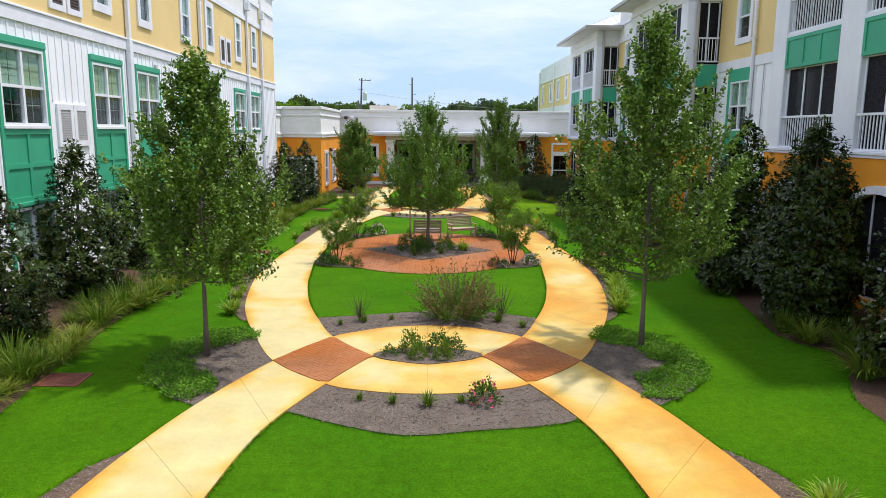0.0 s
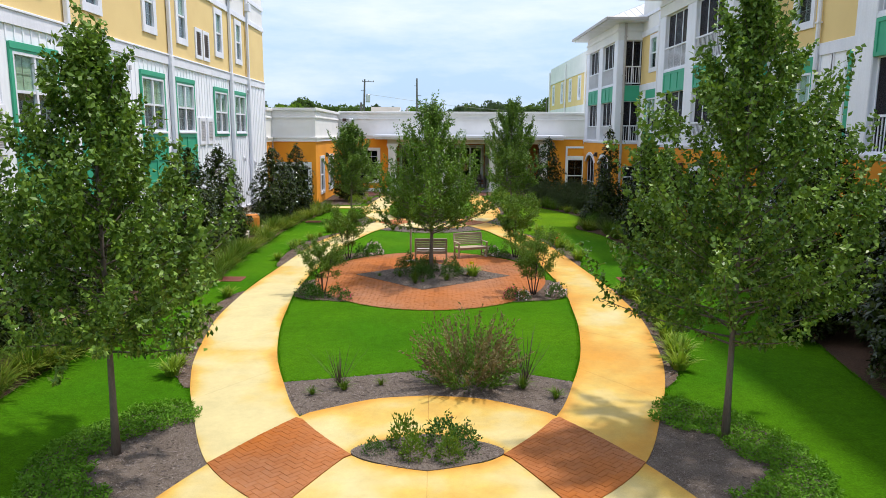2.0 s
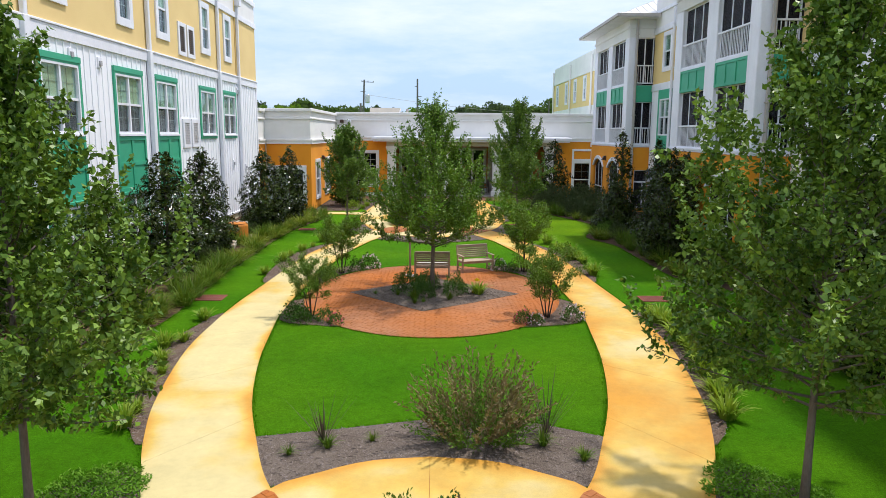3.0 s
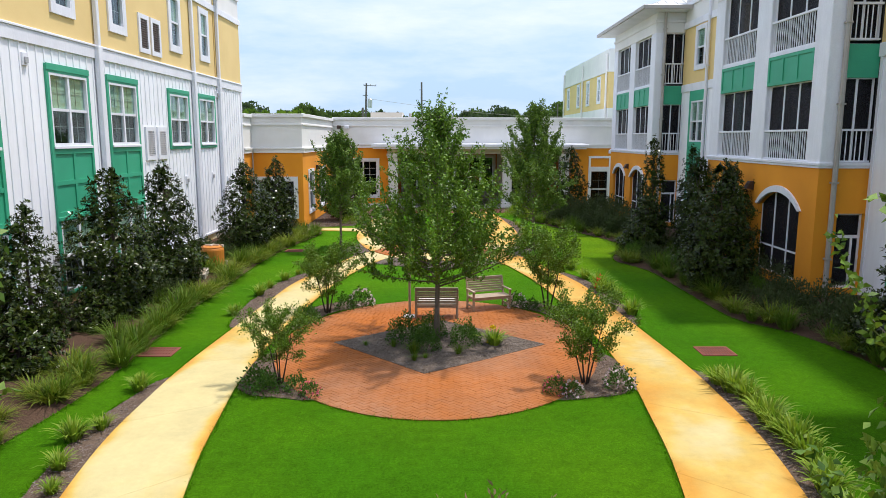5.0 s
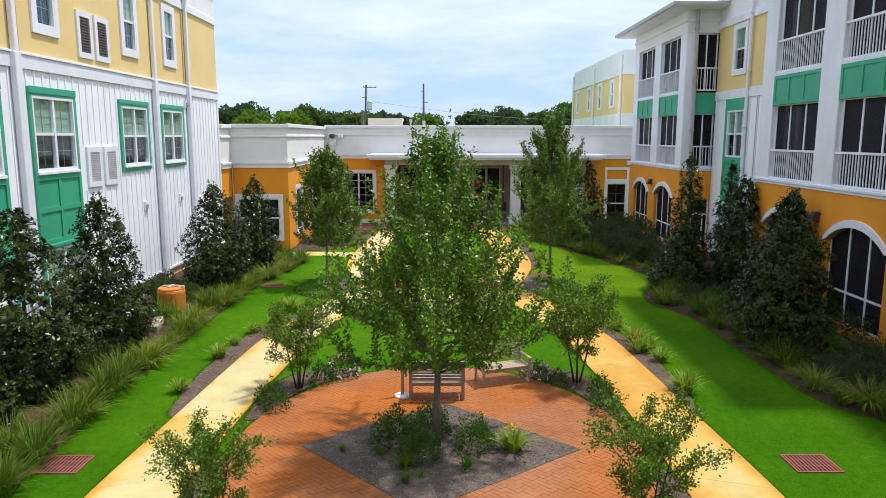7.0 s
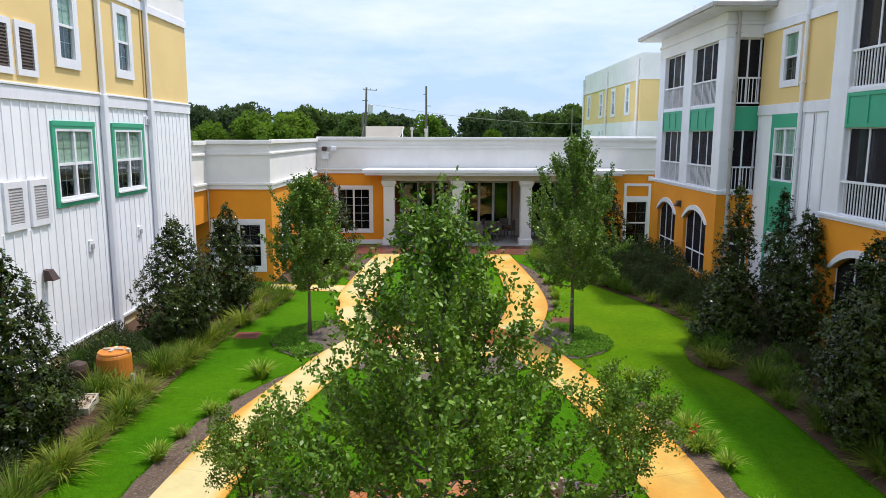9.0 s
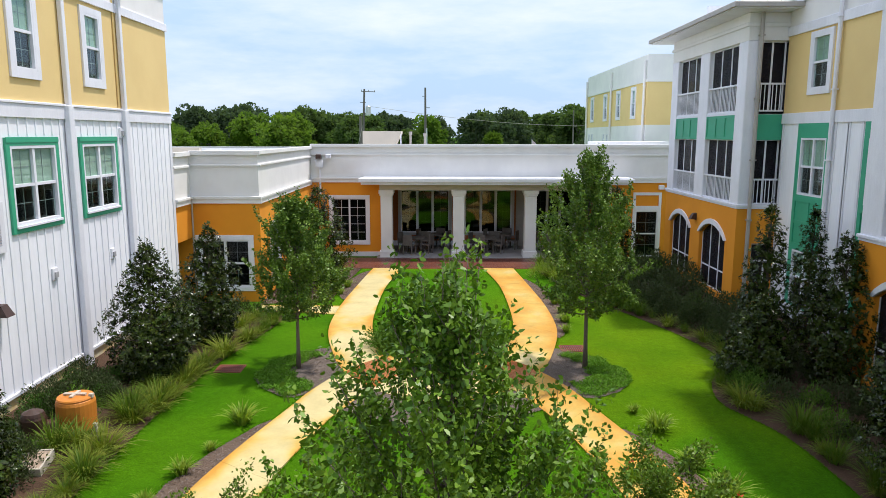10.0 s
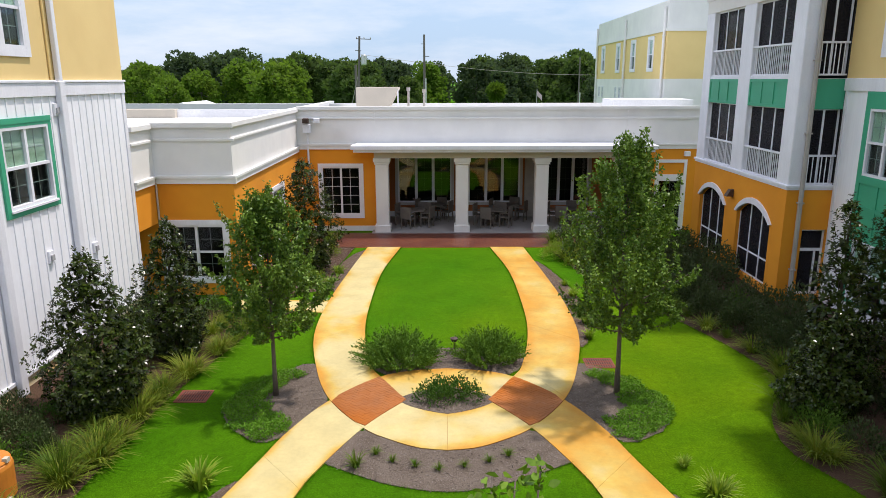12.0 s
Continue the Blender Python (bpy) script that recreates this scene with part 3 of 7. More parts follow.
def paved(owner, A, B, z, panels, gap=0.005):
    """Slabs between the edges A and B, cast in panels with joints between them."""
    n = len(A)
    cuts = np.linspace(0, n - 1, panels + 1)
    for a, b in zip(cuts, cuts[1:]):
        k = np.linspace(a + gap * 2.2, b - gap * 2.2, max(4, int(b - a) + 2))
        pa = np.stack([np.interp(k, range(n), A[:, i]) for i in (0, 1)], 1)
        pb = np.stack([np.interp(k, range(n), B[:, i]) for i in (0, 1)], 1)
        v, f, uv = [], [], []
        m = len(k)
        cols = 5
        for i in range(m):
            for c in range(cols):
                t = c / (cols - 1)
                p = pa[i] + (pb[i] - pa[i]) * t
                v.append((p[0], p[1], z))
                uv.append((t, k[i] / n))
        for i in range(m - 1):
            for c in range(cols - 1):
                f.append((i * cols + c, i * cols + c + 1, (i + 1) * cols + c + 1, (i + 1) * cols + c))
        ring = [i * cols for i in range(m)] + [(m - 1) * cols + c for c in range(1, cols)] + [i * cols + cols - 1 for i in range(m - 2, -1, -1)] + [c for c in range(cols - 2, 0, -1)]
        base = len(v)
        for i in ring:
            v.append((v[i][0], v[i][1], z - 0.05))
            uv.append(uv[i])
        for i in range(len(ring)):
            j = (i + 1) % len(ring)
            f.append((ring[i], base + i, base + j, ring[j]))
        me = bpy.data.meshes.new("concrete_panel")
        me.from_pydata(v, [], f)
        me.materials.append(CONCRETE)
        layer = me.uv_layers.new(name="across")
        idx = np.empty(len(me.loops), np.int32)
        me.loops.foreach_get("vertex_index", idx)
        layer.data.foreach_set("uv", np.array(uv, np.float32)[idx].ravel())
        bm = bmesh.new()
        bm.from_mesh(me)
        bmesh.ops.recalc_face_normals(bm, faces=bm.faces)
        bm.to_mesh(me)
        bm.free()
        put("concrete_panel", me, owner)


def sheet(name, ring, material, z, label, category, depth=0.03, parent=None):
    s = Shape().prism([tuple(p) for p in ring], z - depth, z)
    ob = put(name, s.mesh(name, material), parent)
    return tagged(ob, label, category, kind="structure") if parent is None else tagged(ob, label)


CONC = "cream and orange stained concrete garden path"
for tag, out_e, in_e, z, count in (("near_arch", NEAR_OUT, NEAR_IN, 0.030, 11), ("lobe", MID_OUT, MID_IN, 0.026, 11), ("far_arch", FAR_OUT, FAR_IN, 0.030, 5)):
    for mirrored in (False, True):
        A, B = (out_e, in_e) if not mirrored else (out_e * (-1, 1), in_e * (-1, 1))
        owner = thing("path", CONC, "path", kind="structure")
        bed = [*A, *B[::-1]]
        sheet("joint_base", bed, JOINT, z - 0.008, "", "", 0.04, owner)
        paved(owner, A, B, z, count)

# a spur of pale concrete towards the wing's door
spur = thing("path", "pale concrete spur that leaves the curved path", "path", kind="structure")
sa = curve([(-3.45, 40.15), (-4.5, 40.35), (-6.15, 40.5)], 14)
sb = curve([(-3.45, 41.25), (-4.5, 41.3), (-6.15, 41.35)], 14)
paved(spur, sa, sb, 0.022, 2)

# ---- clay pavers in a herringbone ----
BL, BW, JT = 0.156, 0.078, 0.004


def herringbone(x0, x1, y0, y1, turn):
    """Outlines of pavers two to one, laid in a herringbone over a rectangle."""
    cx, cy = (x0 + x1) / 2, (y0 + y1) / 2
    r = math.hypot(x1 - x0, y1 - y0) / 2 + BL
    c, s = math.cos(turn), math.sin(turn)
    k = int(r / BW) + 3
    out = []
    for i in range(-k, k):
        for j in range(-k, k):
            if (i - j) % 4 == 0:
                q = (i * BW, j * BW, (i + 2) * BW, (j + 1) * BW)
            elif (i - j) % 4 == 3:
                q = (i * BW, j * BW, (i + 1) * BW, (j + 2) * BW)
            else:
                continue
            h = JT / 2
            P = [(q[0] + h, q[1] + h), (q[2] - h, q[1] + h), (q[2] - h, q[3] - h), (q[0] + h, q[3] - h)]
            out.append([(cx + c * x - s * y, cy + s * x + c * y) for x, y in P])
    return out


def paver_shape(poly, z, lift):
    s = Shape()
    m = np.mean(poly, axis=0)
    low = [tuple(p) for p in poly]
    top = [tuple(m + (np.array(p) - m) * 0.97) for p in poly]
    n = len(low)
    s.v = [(x, y, z - 0.02) for x, y in low] + [(x, y, z - 0.004 + lift) for x, y in low] + [(x, y, z + lift) for x, y in top]
    for r in (0, n):
        s.f += [(r + i, r + (i + 1) % n, r + n + (i + 1) % n, r + n + i) for i in range(n)]
    s.f.append(tuple(range(2 * n, 3 * n)))
    return s


def area(poly):
    P = np.array(poly)
    return 0.5 * abs(np.dot(P[:, 0], np.roll(P[:, 1], 1)) - np.dot(P[:, 1], np.roll(P[:, 0], 1)))


def brick_field(owner, ring, z, turn, keep=lambda m: True, single=lambda m: True):
    R = np.asarray(ring)
    rest = Shape()
    for poly in herringbone(R[:, 0].min(), R[:, 0].max(), R[:, 1].min(), R[:, 1].max(), turn):
        cut = clip(ring, np.array(poly))
        if len(cut) < 3 or area(cut) < 0.0008:
            continue
        m = np.mean(cut, axis=0)
        if not keep(m):
            continue
        s = paver_shape(cut, z, rng.uniform(-0.0015, 0.0025))
        if single(m):
            put("brick", s.mesh("brick", BRICK), owner)
        else:
            k = len(rest.v)
            rest.v += s.v
            rest.f += [tuple(k + i for i in q) for q in s.f]
    if rest.v:
        tagged(put("brick_field", rest.mesh("brick_field", BRICKI), owner), kind="stuff")


def between(E, a, b, n=8):
    """The stretch of an edge from near point a to near point b."""
    i, j = (int(np.argmin(np.hypot(*(E - p).T))) for p in (a, b))
    k = np.linspace(i, j, n)
    return np.stack([np.interp(k, range(len(E)), E[:, c]) for c in (0, 1)], 1)


def crossing(out_a, in_a, out_b, in_b, q1, q5, q2, q7):
    """The curved square in which two paths cross."""
    return np.vstack([between(out_b, q1, q5)[:-1], between(in_a, q5, q2)[:-1], between(in_b, q2, q7)[:-1], between(out_a, q7, q1)[:-1]])


def anticlockwise(ring):
    R = np.asarray(ring)
    s = np.dot(R[:, 0], np.roll(R[:, 1], -1)) - np.dot(R[:, 1], np.roll(R[:, 0], -1))
    return R if s > 0 else R[::-1]


NEAR_SQ = crossing(NEAR_OUT, NEAR_IN, MID_OUT, MID_IN, (2.60, 12.1), (1.57, 11.03), (0.95, 12.35), (1.78, 13.5))
FAR_SQ = crossing(MID_OUT, MID_IN, FAR_OUT, FAR_IN, (2.38, 34.69), (1.58, 33.53), (0.83, 34.68), (1.45, 35.83))
FIELDS = []
for ring in (NEAR_SQ, NEAR_SQ * (-1, 1), FAR_SQ, FAR_SQ * (-1, 1)):
    FIELDS.append(anticlockwise(ring))

# ---- the oval plaza ----
PLAZA = np.array([(3.12 * math.cos(t), 23.2 + 3.8 * math.sin(t)) for t in np.linspace(0, 2 * math.pi, 72, endpoint=False)])
DIAMOND = np.array([(-0.2, 21.38), (2.22, 23.18), (0.15, 25.05), (-2.1, 23.3)])

# ---- beds ----


def wavy(ring, amount=0.05, seed=0):
    r = np.random.default_rng(seed)
    return np.asarray(ring) + r.normal(0, amount * 0.5, np.shape(ring))


BEDS = []


def mulch(name, ring, material=MULCH, z=0.014, label="bed of bark mulch beside the paving"):
    BEDS.append(np.asarray(ring))
    return sheet(name, ring, material, z, label, "mulch bed")


s_edge = curve([(-2.1, 10.05), (-1.88, 9.95), (-1.26, 9.6), (-0.5, 9.27), (0.0, 9.24), (0.6, 9.36), (1.36, 9.48), (1.97, 9.66), (2.1, 9.9)], 40)
mulch("bed", [*s_edge, (1.62, 11.0), (1.1, 11.2), (-1.1, 11.2), (-1.62, 11.0)])
n_edge = curve([(-2.4, 14.85), (-1.76, 15.0), (-0.94, 15.2), (-0.17, 15.41), (0.5, 15.5), (1.2, 15.4), (1.8, 15.15), (2.35, 14.85)], 40)
mulch("bed", [*n_edge[::-1], (-1.85, 13.6), (-1.3, 13.3), (1.3, 13.3), (1.85, 13.6)])
f_edge = curve([(-2.25, 32.4), (-1.46, 31.93), (-0.88, 31.65), (-0.16, 31.48), (0.5, 31.54), (1.35, 31.9), (2.2, 32.4)], 40)
mulch("bed", [*f_edge, (1.65, 33.4), (1.1, 33.6), (-1.1, 33.6), (-1.65, 33.4)])
t_edge = curve([(-1.95, 37.1), (-1.4, 37.3), (-0.5, 37.5), (0.4, 37.5), (1.4, 37.3), (1.95, 37.1)], 40)
mulch("bed", [*t_edge[::-1], (-1.6, 36.2), (-1.2, 35.8), (1.2, 35.8), (1.6, 36.2)])
for y in (12.42, 34.69):
    eye = [(0.95 * math.cos(t), y + (0.50 if y < 20 else 0.62) * math.sin(t) * (1 - 0.35 * abs(math.cos(t)))) for t in np.linspace(0, 2 * math.pi, 40, endpoint=False)]
    mulch("bed", eye, MULCH, 0.036, "leaf-shaped mulch bed in the crossing of the paths")
for s in (1, -1):
    # round the trees where the paths part
    mulch("bed", wavy([(s * x, y) for x, y in curve([(2.5, 12.1), (3.15, 10.45), (3.4, 10.25), (4.0, 10.8), (4.5, 11.55), (4.65, 12.4), (4.3, 13.3), (3.7, 14.0), (3.3, 13.8), (2.5, 12.1)], 40)[:-1]], 0.05, 3))
    mulch("bed", wavy([(s * x, y) for x, y in curve([(2.35, 34.5), (2.9, 33.3), (3.3, 33.0), (4.0, 33.5), (4.4, 34.3), (4.2, 35.2), (3.65, 36.1), (2.95, 36.5), (2.35, 34.5)], 40)[:-1]], 0.05, 4))
    # by the plaza's corners
    mulch("bed", [(s * x, y) for x, y in curve([(3.28, 20.75), (3.0, 20.45), (2.45, 20.3), (1.95, 20.2), (1.7, 20.45), (2.3, 21.3), (2.9, 22.6), (3.3, 22.4), (3.34, 21.5), (3.28, 20.75)], 40)[:-1]], BROWN)
    mulch("bed", [(s * x, y) for x, y in curve([(3.2, 24.3), (2.95, 24.4), (2.5, 25.7), (1.8, 26.4), (1.7, 26.8), (2.3, 26.9), (2.9, 26.4), (3.15, 25.6), (3.2, 24.3)], 40)[:-1]], BROWN)


def strip_bed(s, ya, yb, width):
    """A narrow bed along the outer edge of the path."""
    E = MID_OUT[(MID_OUT[:, 1] > ya) & (MID_OUT[:, 1] < yb)] if ya > 12 else NEAR_OUT[(NEAR_OUT[:, 1] > ya) & (NEAR_OUT[:, 1] < yb)]
    if ya > 36:
        E = FAR_OUT[(FAR_OUT[:, 1] > ya) & (FAR_OUT[:, 1] < yb)]
    w = width * np.sin(np.linspace(0.02, math.pi - 0.02, len(E)))[:, None] ** 0.5
    O = E + w * (1, 0)
    mulch("bed", wavy(np.vstack([E - (0.1, 0), O[::-1]]) * (s, 1), 0.03, int(ya)), BROWN, 0.014, "narrow bed of brown bark mulch beside the path")


for s, ya, yb, w in ((1, 6.5, 9.0, 0.35), (-1, 6.0, 8.9, 0.35), (1, 14.6, 21.8, 0.42), (-1, 14.6, 21.4, 0.45), (1, 24.4, 31.5, 0.42), (-1, 24.3, 31.8, 0.48), (1, 37.5, 46, 0.5), (-1, 42.0, 47.5, 0.5)):
    strip_bed(s, ya, yb, w)

BORDER_L = curve([(-5.8, -8), (-5.7, 4), (-5.8, 9), (-6.05, 11.8), (-6.32, 14.8), (-5.98, 17.6), (-5.65, 20.5), (-5.73, 23.5), (-5.9, 25.5), (-5.85, 28.5), (-5.85, 31.9), (-5.7, 34.8), (-5.3, 37.3), (-5.0, 39.2), (-5.1, 40.1)], 90)
BORDER_R = curve([(6.3, -8), (6.2, 4), (6.25, 9.6), (6.5, 10.8), (7.3, 12.4), (6.8, 13.5), (7.0, 15), (7.7, 19), (8.0, 22), (7.6, 24.0), (6.85, 25.2), (6.7, 28), (6.6, 31.0), (6.0, 32.7), (6.35, 34.2), (7.15, 35.5), (6.95, 37.4), (6.25, 39.5), (5.6, 41.2), (4.6, 44.0), (4.0, 47.5)], 110)


def border(name, E, wall_x, rise):
    """A bed of bark that rises gently towards the wall."""
    v, f = [], []
    for i, (x, y) in enumerate(E):
        for t in (0, 0.12, 0.35, 0.7, 1.0):
            v.append((x + (wall_x - x) * t, y, (0.0 if t == 0 else 0.02 + rise * t) + 0.03 * math.sin(5.1 * y + 9 * t) * (0 < t < 1)))
    n = 5
    f = [(i * n + c, i * n + c + 1, (i + 1) * n + c + 1, (i + 1) * n + c) for i in range(len(E) - 1) for c in range(n - 1)]
    if wall_x < 0:
        f = [q[::-1] for q in f]
    sh = Shape()
    sh.v, sh.f = v, f
    BEDS.append(np.vstack([E, [(wall_x, E[-1][1]), (wall_x, E[0][1])]]))
    return tagged(put(name, sh.mesh(name, SOIL, True)), "border bed of reddish bark along the building", "planting bed", kind="structure")


border("border_bed", BORDER_L, -8.7, 0.28)
border("border_bed", BORDER_R, 11.2, 0.20)
mulch("bed", [(-6.2, 41.4), (-3.9, 42.2), (-3.75, 45), (-3.5, 48.2), (-6.2, 48.2)], SOIL, 0.012, "bed of reddish bark below the wing")

# ---- windows and doors, built facing -y with their lower left corner at the origin ----
KITS = {}


def window_kit(w, h, style):
    """Meshes of a window w by h: its outer boards, sashes, panes, blind and a near-black box for the unlit room behind.
    """
    key = (round(w, 3), round(h, 3), style)
    if key in KITS:
        return KITS[key]
    t = 0.06
    fr = Shape().wall(0, w, 0, h, -0.035, 0.07, [(t, w - t, t, h - t)])
    sash, bars = Shape(), Shape()
    panes, blinds = [], []
    cols, rows = {"double": (2, 2), "single": (1, 2), "wide": (3, 1), "door": (1, 1), "pair": (2, 1), "plain": (2, 2), "glazed": (1, 2)}[style]
    iw, ih = w - 2 * t, h - 2 * t
    for c in range(cols):
        x0, x1 = t + iw * c / cols, t + iw * (c + 1) / cols
        if c:
            hw = 0.065 if style == "wide" else 0.04
            sash.box(x0 - hw, x0 + hw, -0.02, 0.06, t, h - t)
        for r in range(rows):
            z0, z1 = t + ih * r / rows, t + ih * (r + 1) / rows
            if r:
                sash.box(x0 + (0.04 if c else 0), x1 - (0.04 if c < cols - 1 else 0), -0.012, 0.05, z0 - 0.03, z0 + 0.03)
            panes.append(Shape().box(x0 + 0.005, x1 - 0.005, 0.03, 0.036, z0 + 0.005, z1 - 0.005).mesh("pane", PANE if style in ("double", "single") else PORCH_PANE if style == "wide" else PANE_DARK))
            nx = 2
            nz = 2 if rows == 2 else 4 if style == "wide" else 5
            for k in range(1, nx):
                u = x0 + (x1 - x0) * k / nx
                (bars.box(u - 0.007, u + 0.007, 0.04, 0.048, z0 + 0.03, z1 - 0.03) if rows == 2 or style == "wide" else sash.box(u - 0.008, u + 0.008, 0.018, 0.028, z0 + 0.03, z1 - 0.03))
            for k in range(1, nz):
                u = z0 + (z1 - z0) * k / nz
                (bars.box(x0 + 0.04, x1 - 0.04, 0.041, 0.0475, u - 0.007, u + 0.007) if rows == 2 or style == "wide" else sash.box(x0 + 0.04, x1 - 0.04, 0.019, 0.0275, u - 0.008, u + 0.008))
    # backing box: the room's darkness is in its paint
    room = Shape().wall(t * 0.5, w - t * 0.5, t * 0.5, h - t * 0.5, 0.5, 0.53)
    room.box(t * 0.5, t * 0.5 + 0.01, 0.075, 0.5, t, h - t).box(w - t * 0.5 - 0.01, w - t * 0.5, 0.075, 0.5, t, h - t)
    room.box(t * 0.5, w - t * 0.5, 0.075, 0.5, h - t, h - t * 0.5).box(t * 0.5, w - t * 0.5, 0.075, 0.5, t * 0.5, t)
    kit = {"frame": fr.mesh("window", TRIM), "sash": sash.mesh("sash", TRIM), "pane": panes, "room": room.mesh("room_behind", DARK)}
    if bars.v:
        kit["bars"] = bars.mesh("muntin", TRIM if style in ("plain", "glazed") else MUNTIN)
    if style in ("double", "single"):
        bl = Shape()
        n = 7
        for k in range(n):
            a = h * 0.5 + (h * 0.5 - t) * k / n
            bl.box(t + 0.01, w - t - 0.01, 0.05 + 0.004 * (k % 2), 0.054 + 0.004 * (k % 2), a, a + (h * 0.5 - t) / n)
        kit["blind"] = bl.mesh("blind", BLIND)
    KITS[key] = kit
    return kit


def window(parent, m, w, h, style="double", label=""):
    kit = window_kit(w, h, style)
    win = put("window", kit["frame"], parent, m, label)
    put("sash", kit["sash"], win)
    for p in kit["pane"]:
        put("pane", p, win).visible_shadow = False
    if "bars" in kit:
        put("muntin", kit["bars"], win)
    if "blind" in kit:
        put("blind", kit["blind"], win)
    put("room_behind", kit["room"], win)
    return win


def east(x, y, z):
    """The pose of a window in a wall that looks along +x: its width runs along +y."""
    return pose(x, y, z, 0, 0, 90)


def west(x, y, z):
    """In a wall that looks along -x: its width runs along -y from y."""
    return pose(x, y, z, 0, 0, -90)


def lamp(x, y, z, turn, label="hooded bronze lamp on the wall"):
    ob = thing("wall_lamp", label, "wall lamp", pose(x, y, z, 0, 0, turn), "wall lamps on the facades")
    part("back_plate", Shape().block(-0.08, 0.08, -0.03, 0.0, -0.13, 0.13, 0.008), BRONZE, ob)
    s = Shape()
    s.v = [(-0.11, -0.03, -0.1), (0.11, -0.03, -0.1), (0.11, -0.03, 0.12), (-0.11, -0.03, 0.12), (-0.13, -0.24, -0.1), (0.13, -0.24, -0.1), (0.10, -0.12, 0.12), (-0.10, -0.12, 0.12)]
    s.f = [(0, 1, 2, 3), (4, 7, 6, 5), (0, 4, 5, 1), (3, 2, 6, 7), (0, 3, 7, 4), (1, 5, 6, 2)]
    part("hood", s, BRONZE, ob)
    return ob


def downpipe(parent, x, y, z0, z1, r=0.05, material=TRIM):
    s = Shape().tube([(x, y, z0), (x, y, z1)], [r, r], 8)
    for z in np.arange(z0 + 1.0, z1 - 0.4, 1.9):
        s.box(x - r - 0.012, x + r + 0.012, y - r - 0.012, y + r + 0.012, z, z + 0.04)
    return part("downpipe", s, material, parent)


# ---- apartment building along the west side of the courtyard ----
LX = -8.485
Y_END = 40.4
west_block = thing("apartment_building", "three-storey building with white board-and-batten siding and green window bays", "building")
TALL = [(y, y + 1.86) for y in (1.7, 4.4, 8.2, 11.0, 14.95, 18.88, 21.62, 25.22, 28.0)]
SHORT = [(32.08, 33.94), (34.84, 36.72)]
UPPER = [(y, y + 1.0) for y in (2.0, 5.0, 8.6, 11.4, 15.4, 19.3, 22.05, 25.65, 28.38, 32.5, 35.32)]
low_holes = [(a + 0.1, b - 0.1, 3.92, 5.5) for a, b in TALL] + [(a + 0.1, b - 0.1, 0.62, 2.2) for a, b in TALL] + [(a + 0.12, b - 0.12, 3.87, 5.46) for a, b in SHORT]
up_holes = [(a + 0.12, b - 0.12, 6.95, 8.52) for a, b in UPPER]
part("lower_wall", Shape().wall(-16, Y_END, 0.56, 6.3, LX - 0.25, LX, low_holes, "y"), WHITE, west_block, "white board-and-batten siding")
part("upper_wall", Shape().wall(-16, Y_END + 0.02, 6.3, 8.78, LX - 0.25, LX + 0.012, up_holes, "y"), YELLOW, west_block, "yellow stucco")
part("foundation", Shape().wall(-16, Y_END - 0.02, -0.1, 0.56, LX - 0.25, LX - 0.02, (), "y"), BASE, west_block, "concrete foundation with yellow stains")
part("parapet", Shape().wall(-16, Y_END + 0.02, 8.78, 10.9, LX - 0.25, LX + 0.012, (), "y"), STUCCO_W, west_block)
part("north_wall", Shape().box(-20, LX - 0.25, Y_END - 0.25, Y_END, -0.1, 10.9), WHITE, west_block)
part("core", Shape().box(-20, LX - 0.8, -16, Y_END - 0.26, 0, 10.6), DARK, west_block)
bands = Shape()
bands.block(LX, LX + 0.05, -16, Y_END + 0.05, 6.02, 6.30, 0.012).block(LX, LX + 0.075, -16, Y_END + 0.07, 6.30, 6.35, 0.012)
bands.block(LX + 0.012, LX + 0.07, -16, Y_END + 0.06, 8.76, 8.98, 0.012).block(LX + 0.012, LX + 0.07, -16, Y_END + 0.06, 9.75, 9.95, 0.012)
bands.block(LX + 0.012, LX + 0.12, -16, Y_END + 0.1, 10.7, 10.95, 0.012)
bands.block(LX, LX + 0.045, -16, Y_END + 0.03, 0.53, 0.60, 0.01)
bands.block(LX, LX + 0.03, Y_END - 0.14, Y_END + 0.03, 0.56, 6.02, 0.008)
part("trim_band", bands, TRIM, west_block)
blocked = [(a - 0.03, b + 0.03) for a, b in TALL]
batt = Shape()
for y in np.arange(-15.9, Y_END - 0.2, 0.305):
    if any(a < y < b for a, b in blocked):
        batt.box(LX, LX + 0.02, y - 0.022, y + 0.022, 5.72, 6.02)
        continue
    short = any(a - 0.05 < y < b + 0.05 for a, b in SHORT)
    if short:
        batt.box(LX, LX + 0.02, y - 0.022, y + 0.022, 0.60, 3.70).box(LX, LX + 0.02, y - 0.022, y + 0.022, 5.66, 6.02)
    elif 30.15 < y < 31.95 or 17.0 < y < 18.6:
        batt.box(LX, LX + 0.02, y - 0.022, y + 0.022, 0.60, 3.38).box(LX, LX + 0.02, y - 0.022, y + 0.022, 4.46, 6.02)
    else:
        batt.box(LX, LX + 0.02, y - 0.022, y + 0.022, 0.60, 6.02)
tagged(part("batten", batt, WHITE, west_block), kind="stuff")
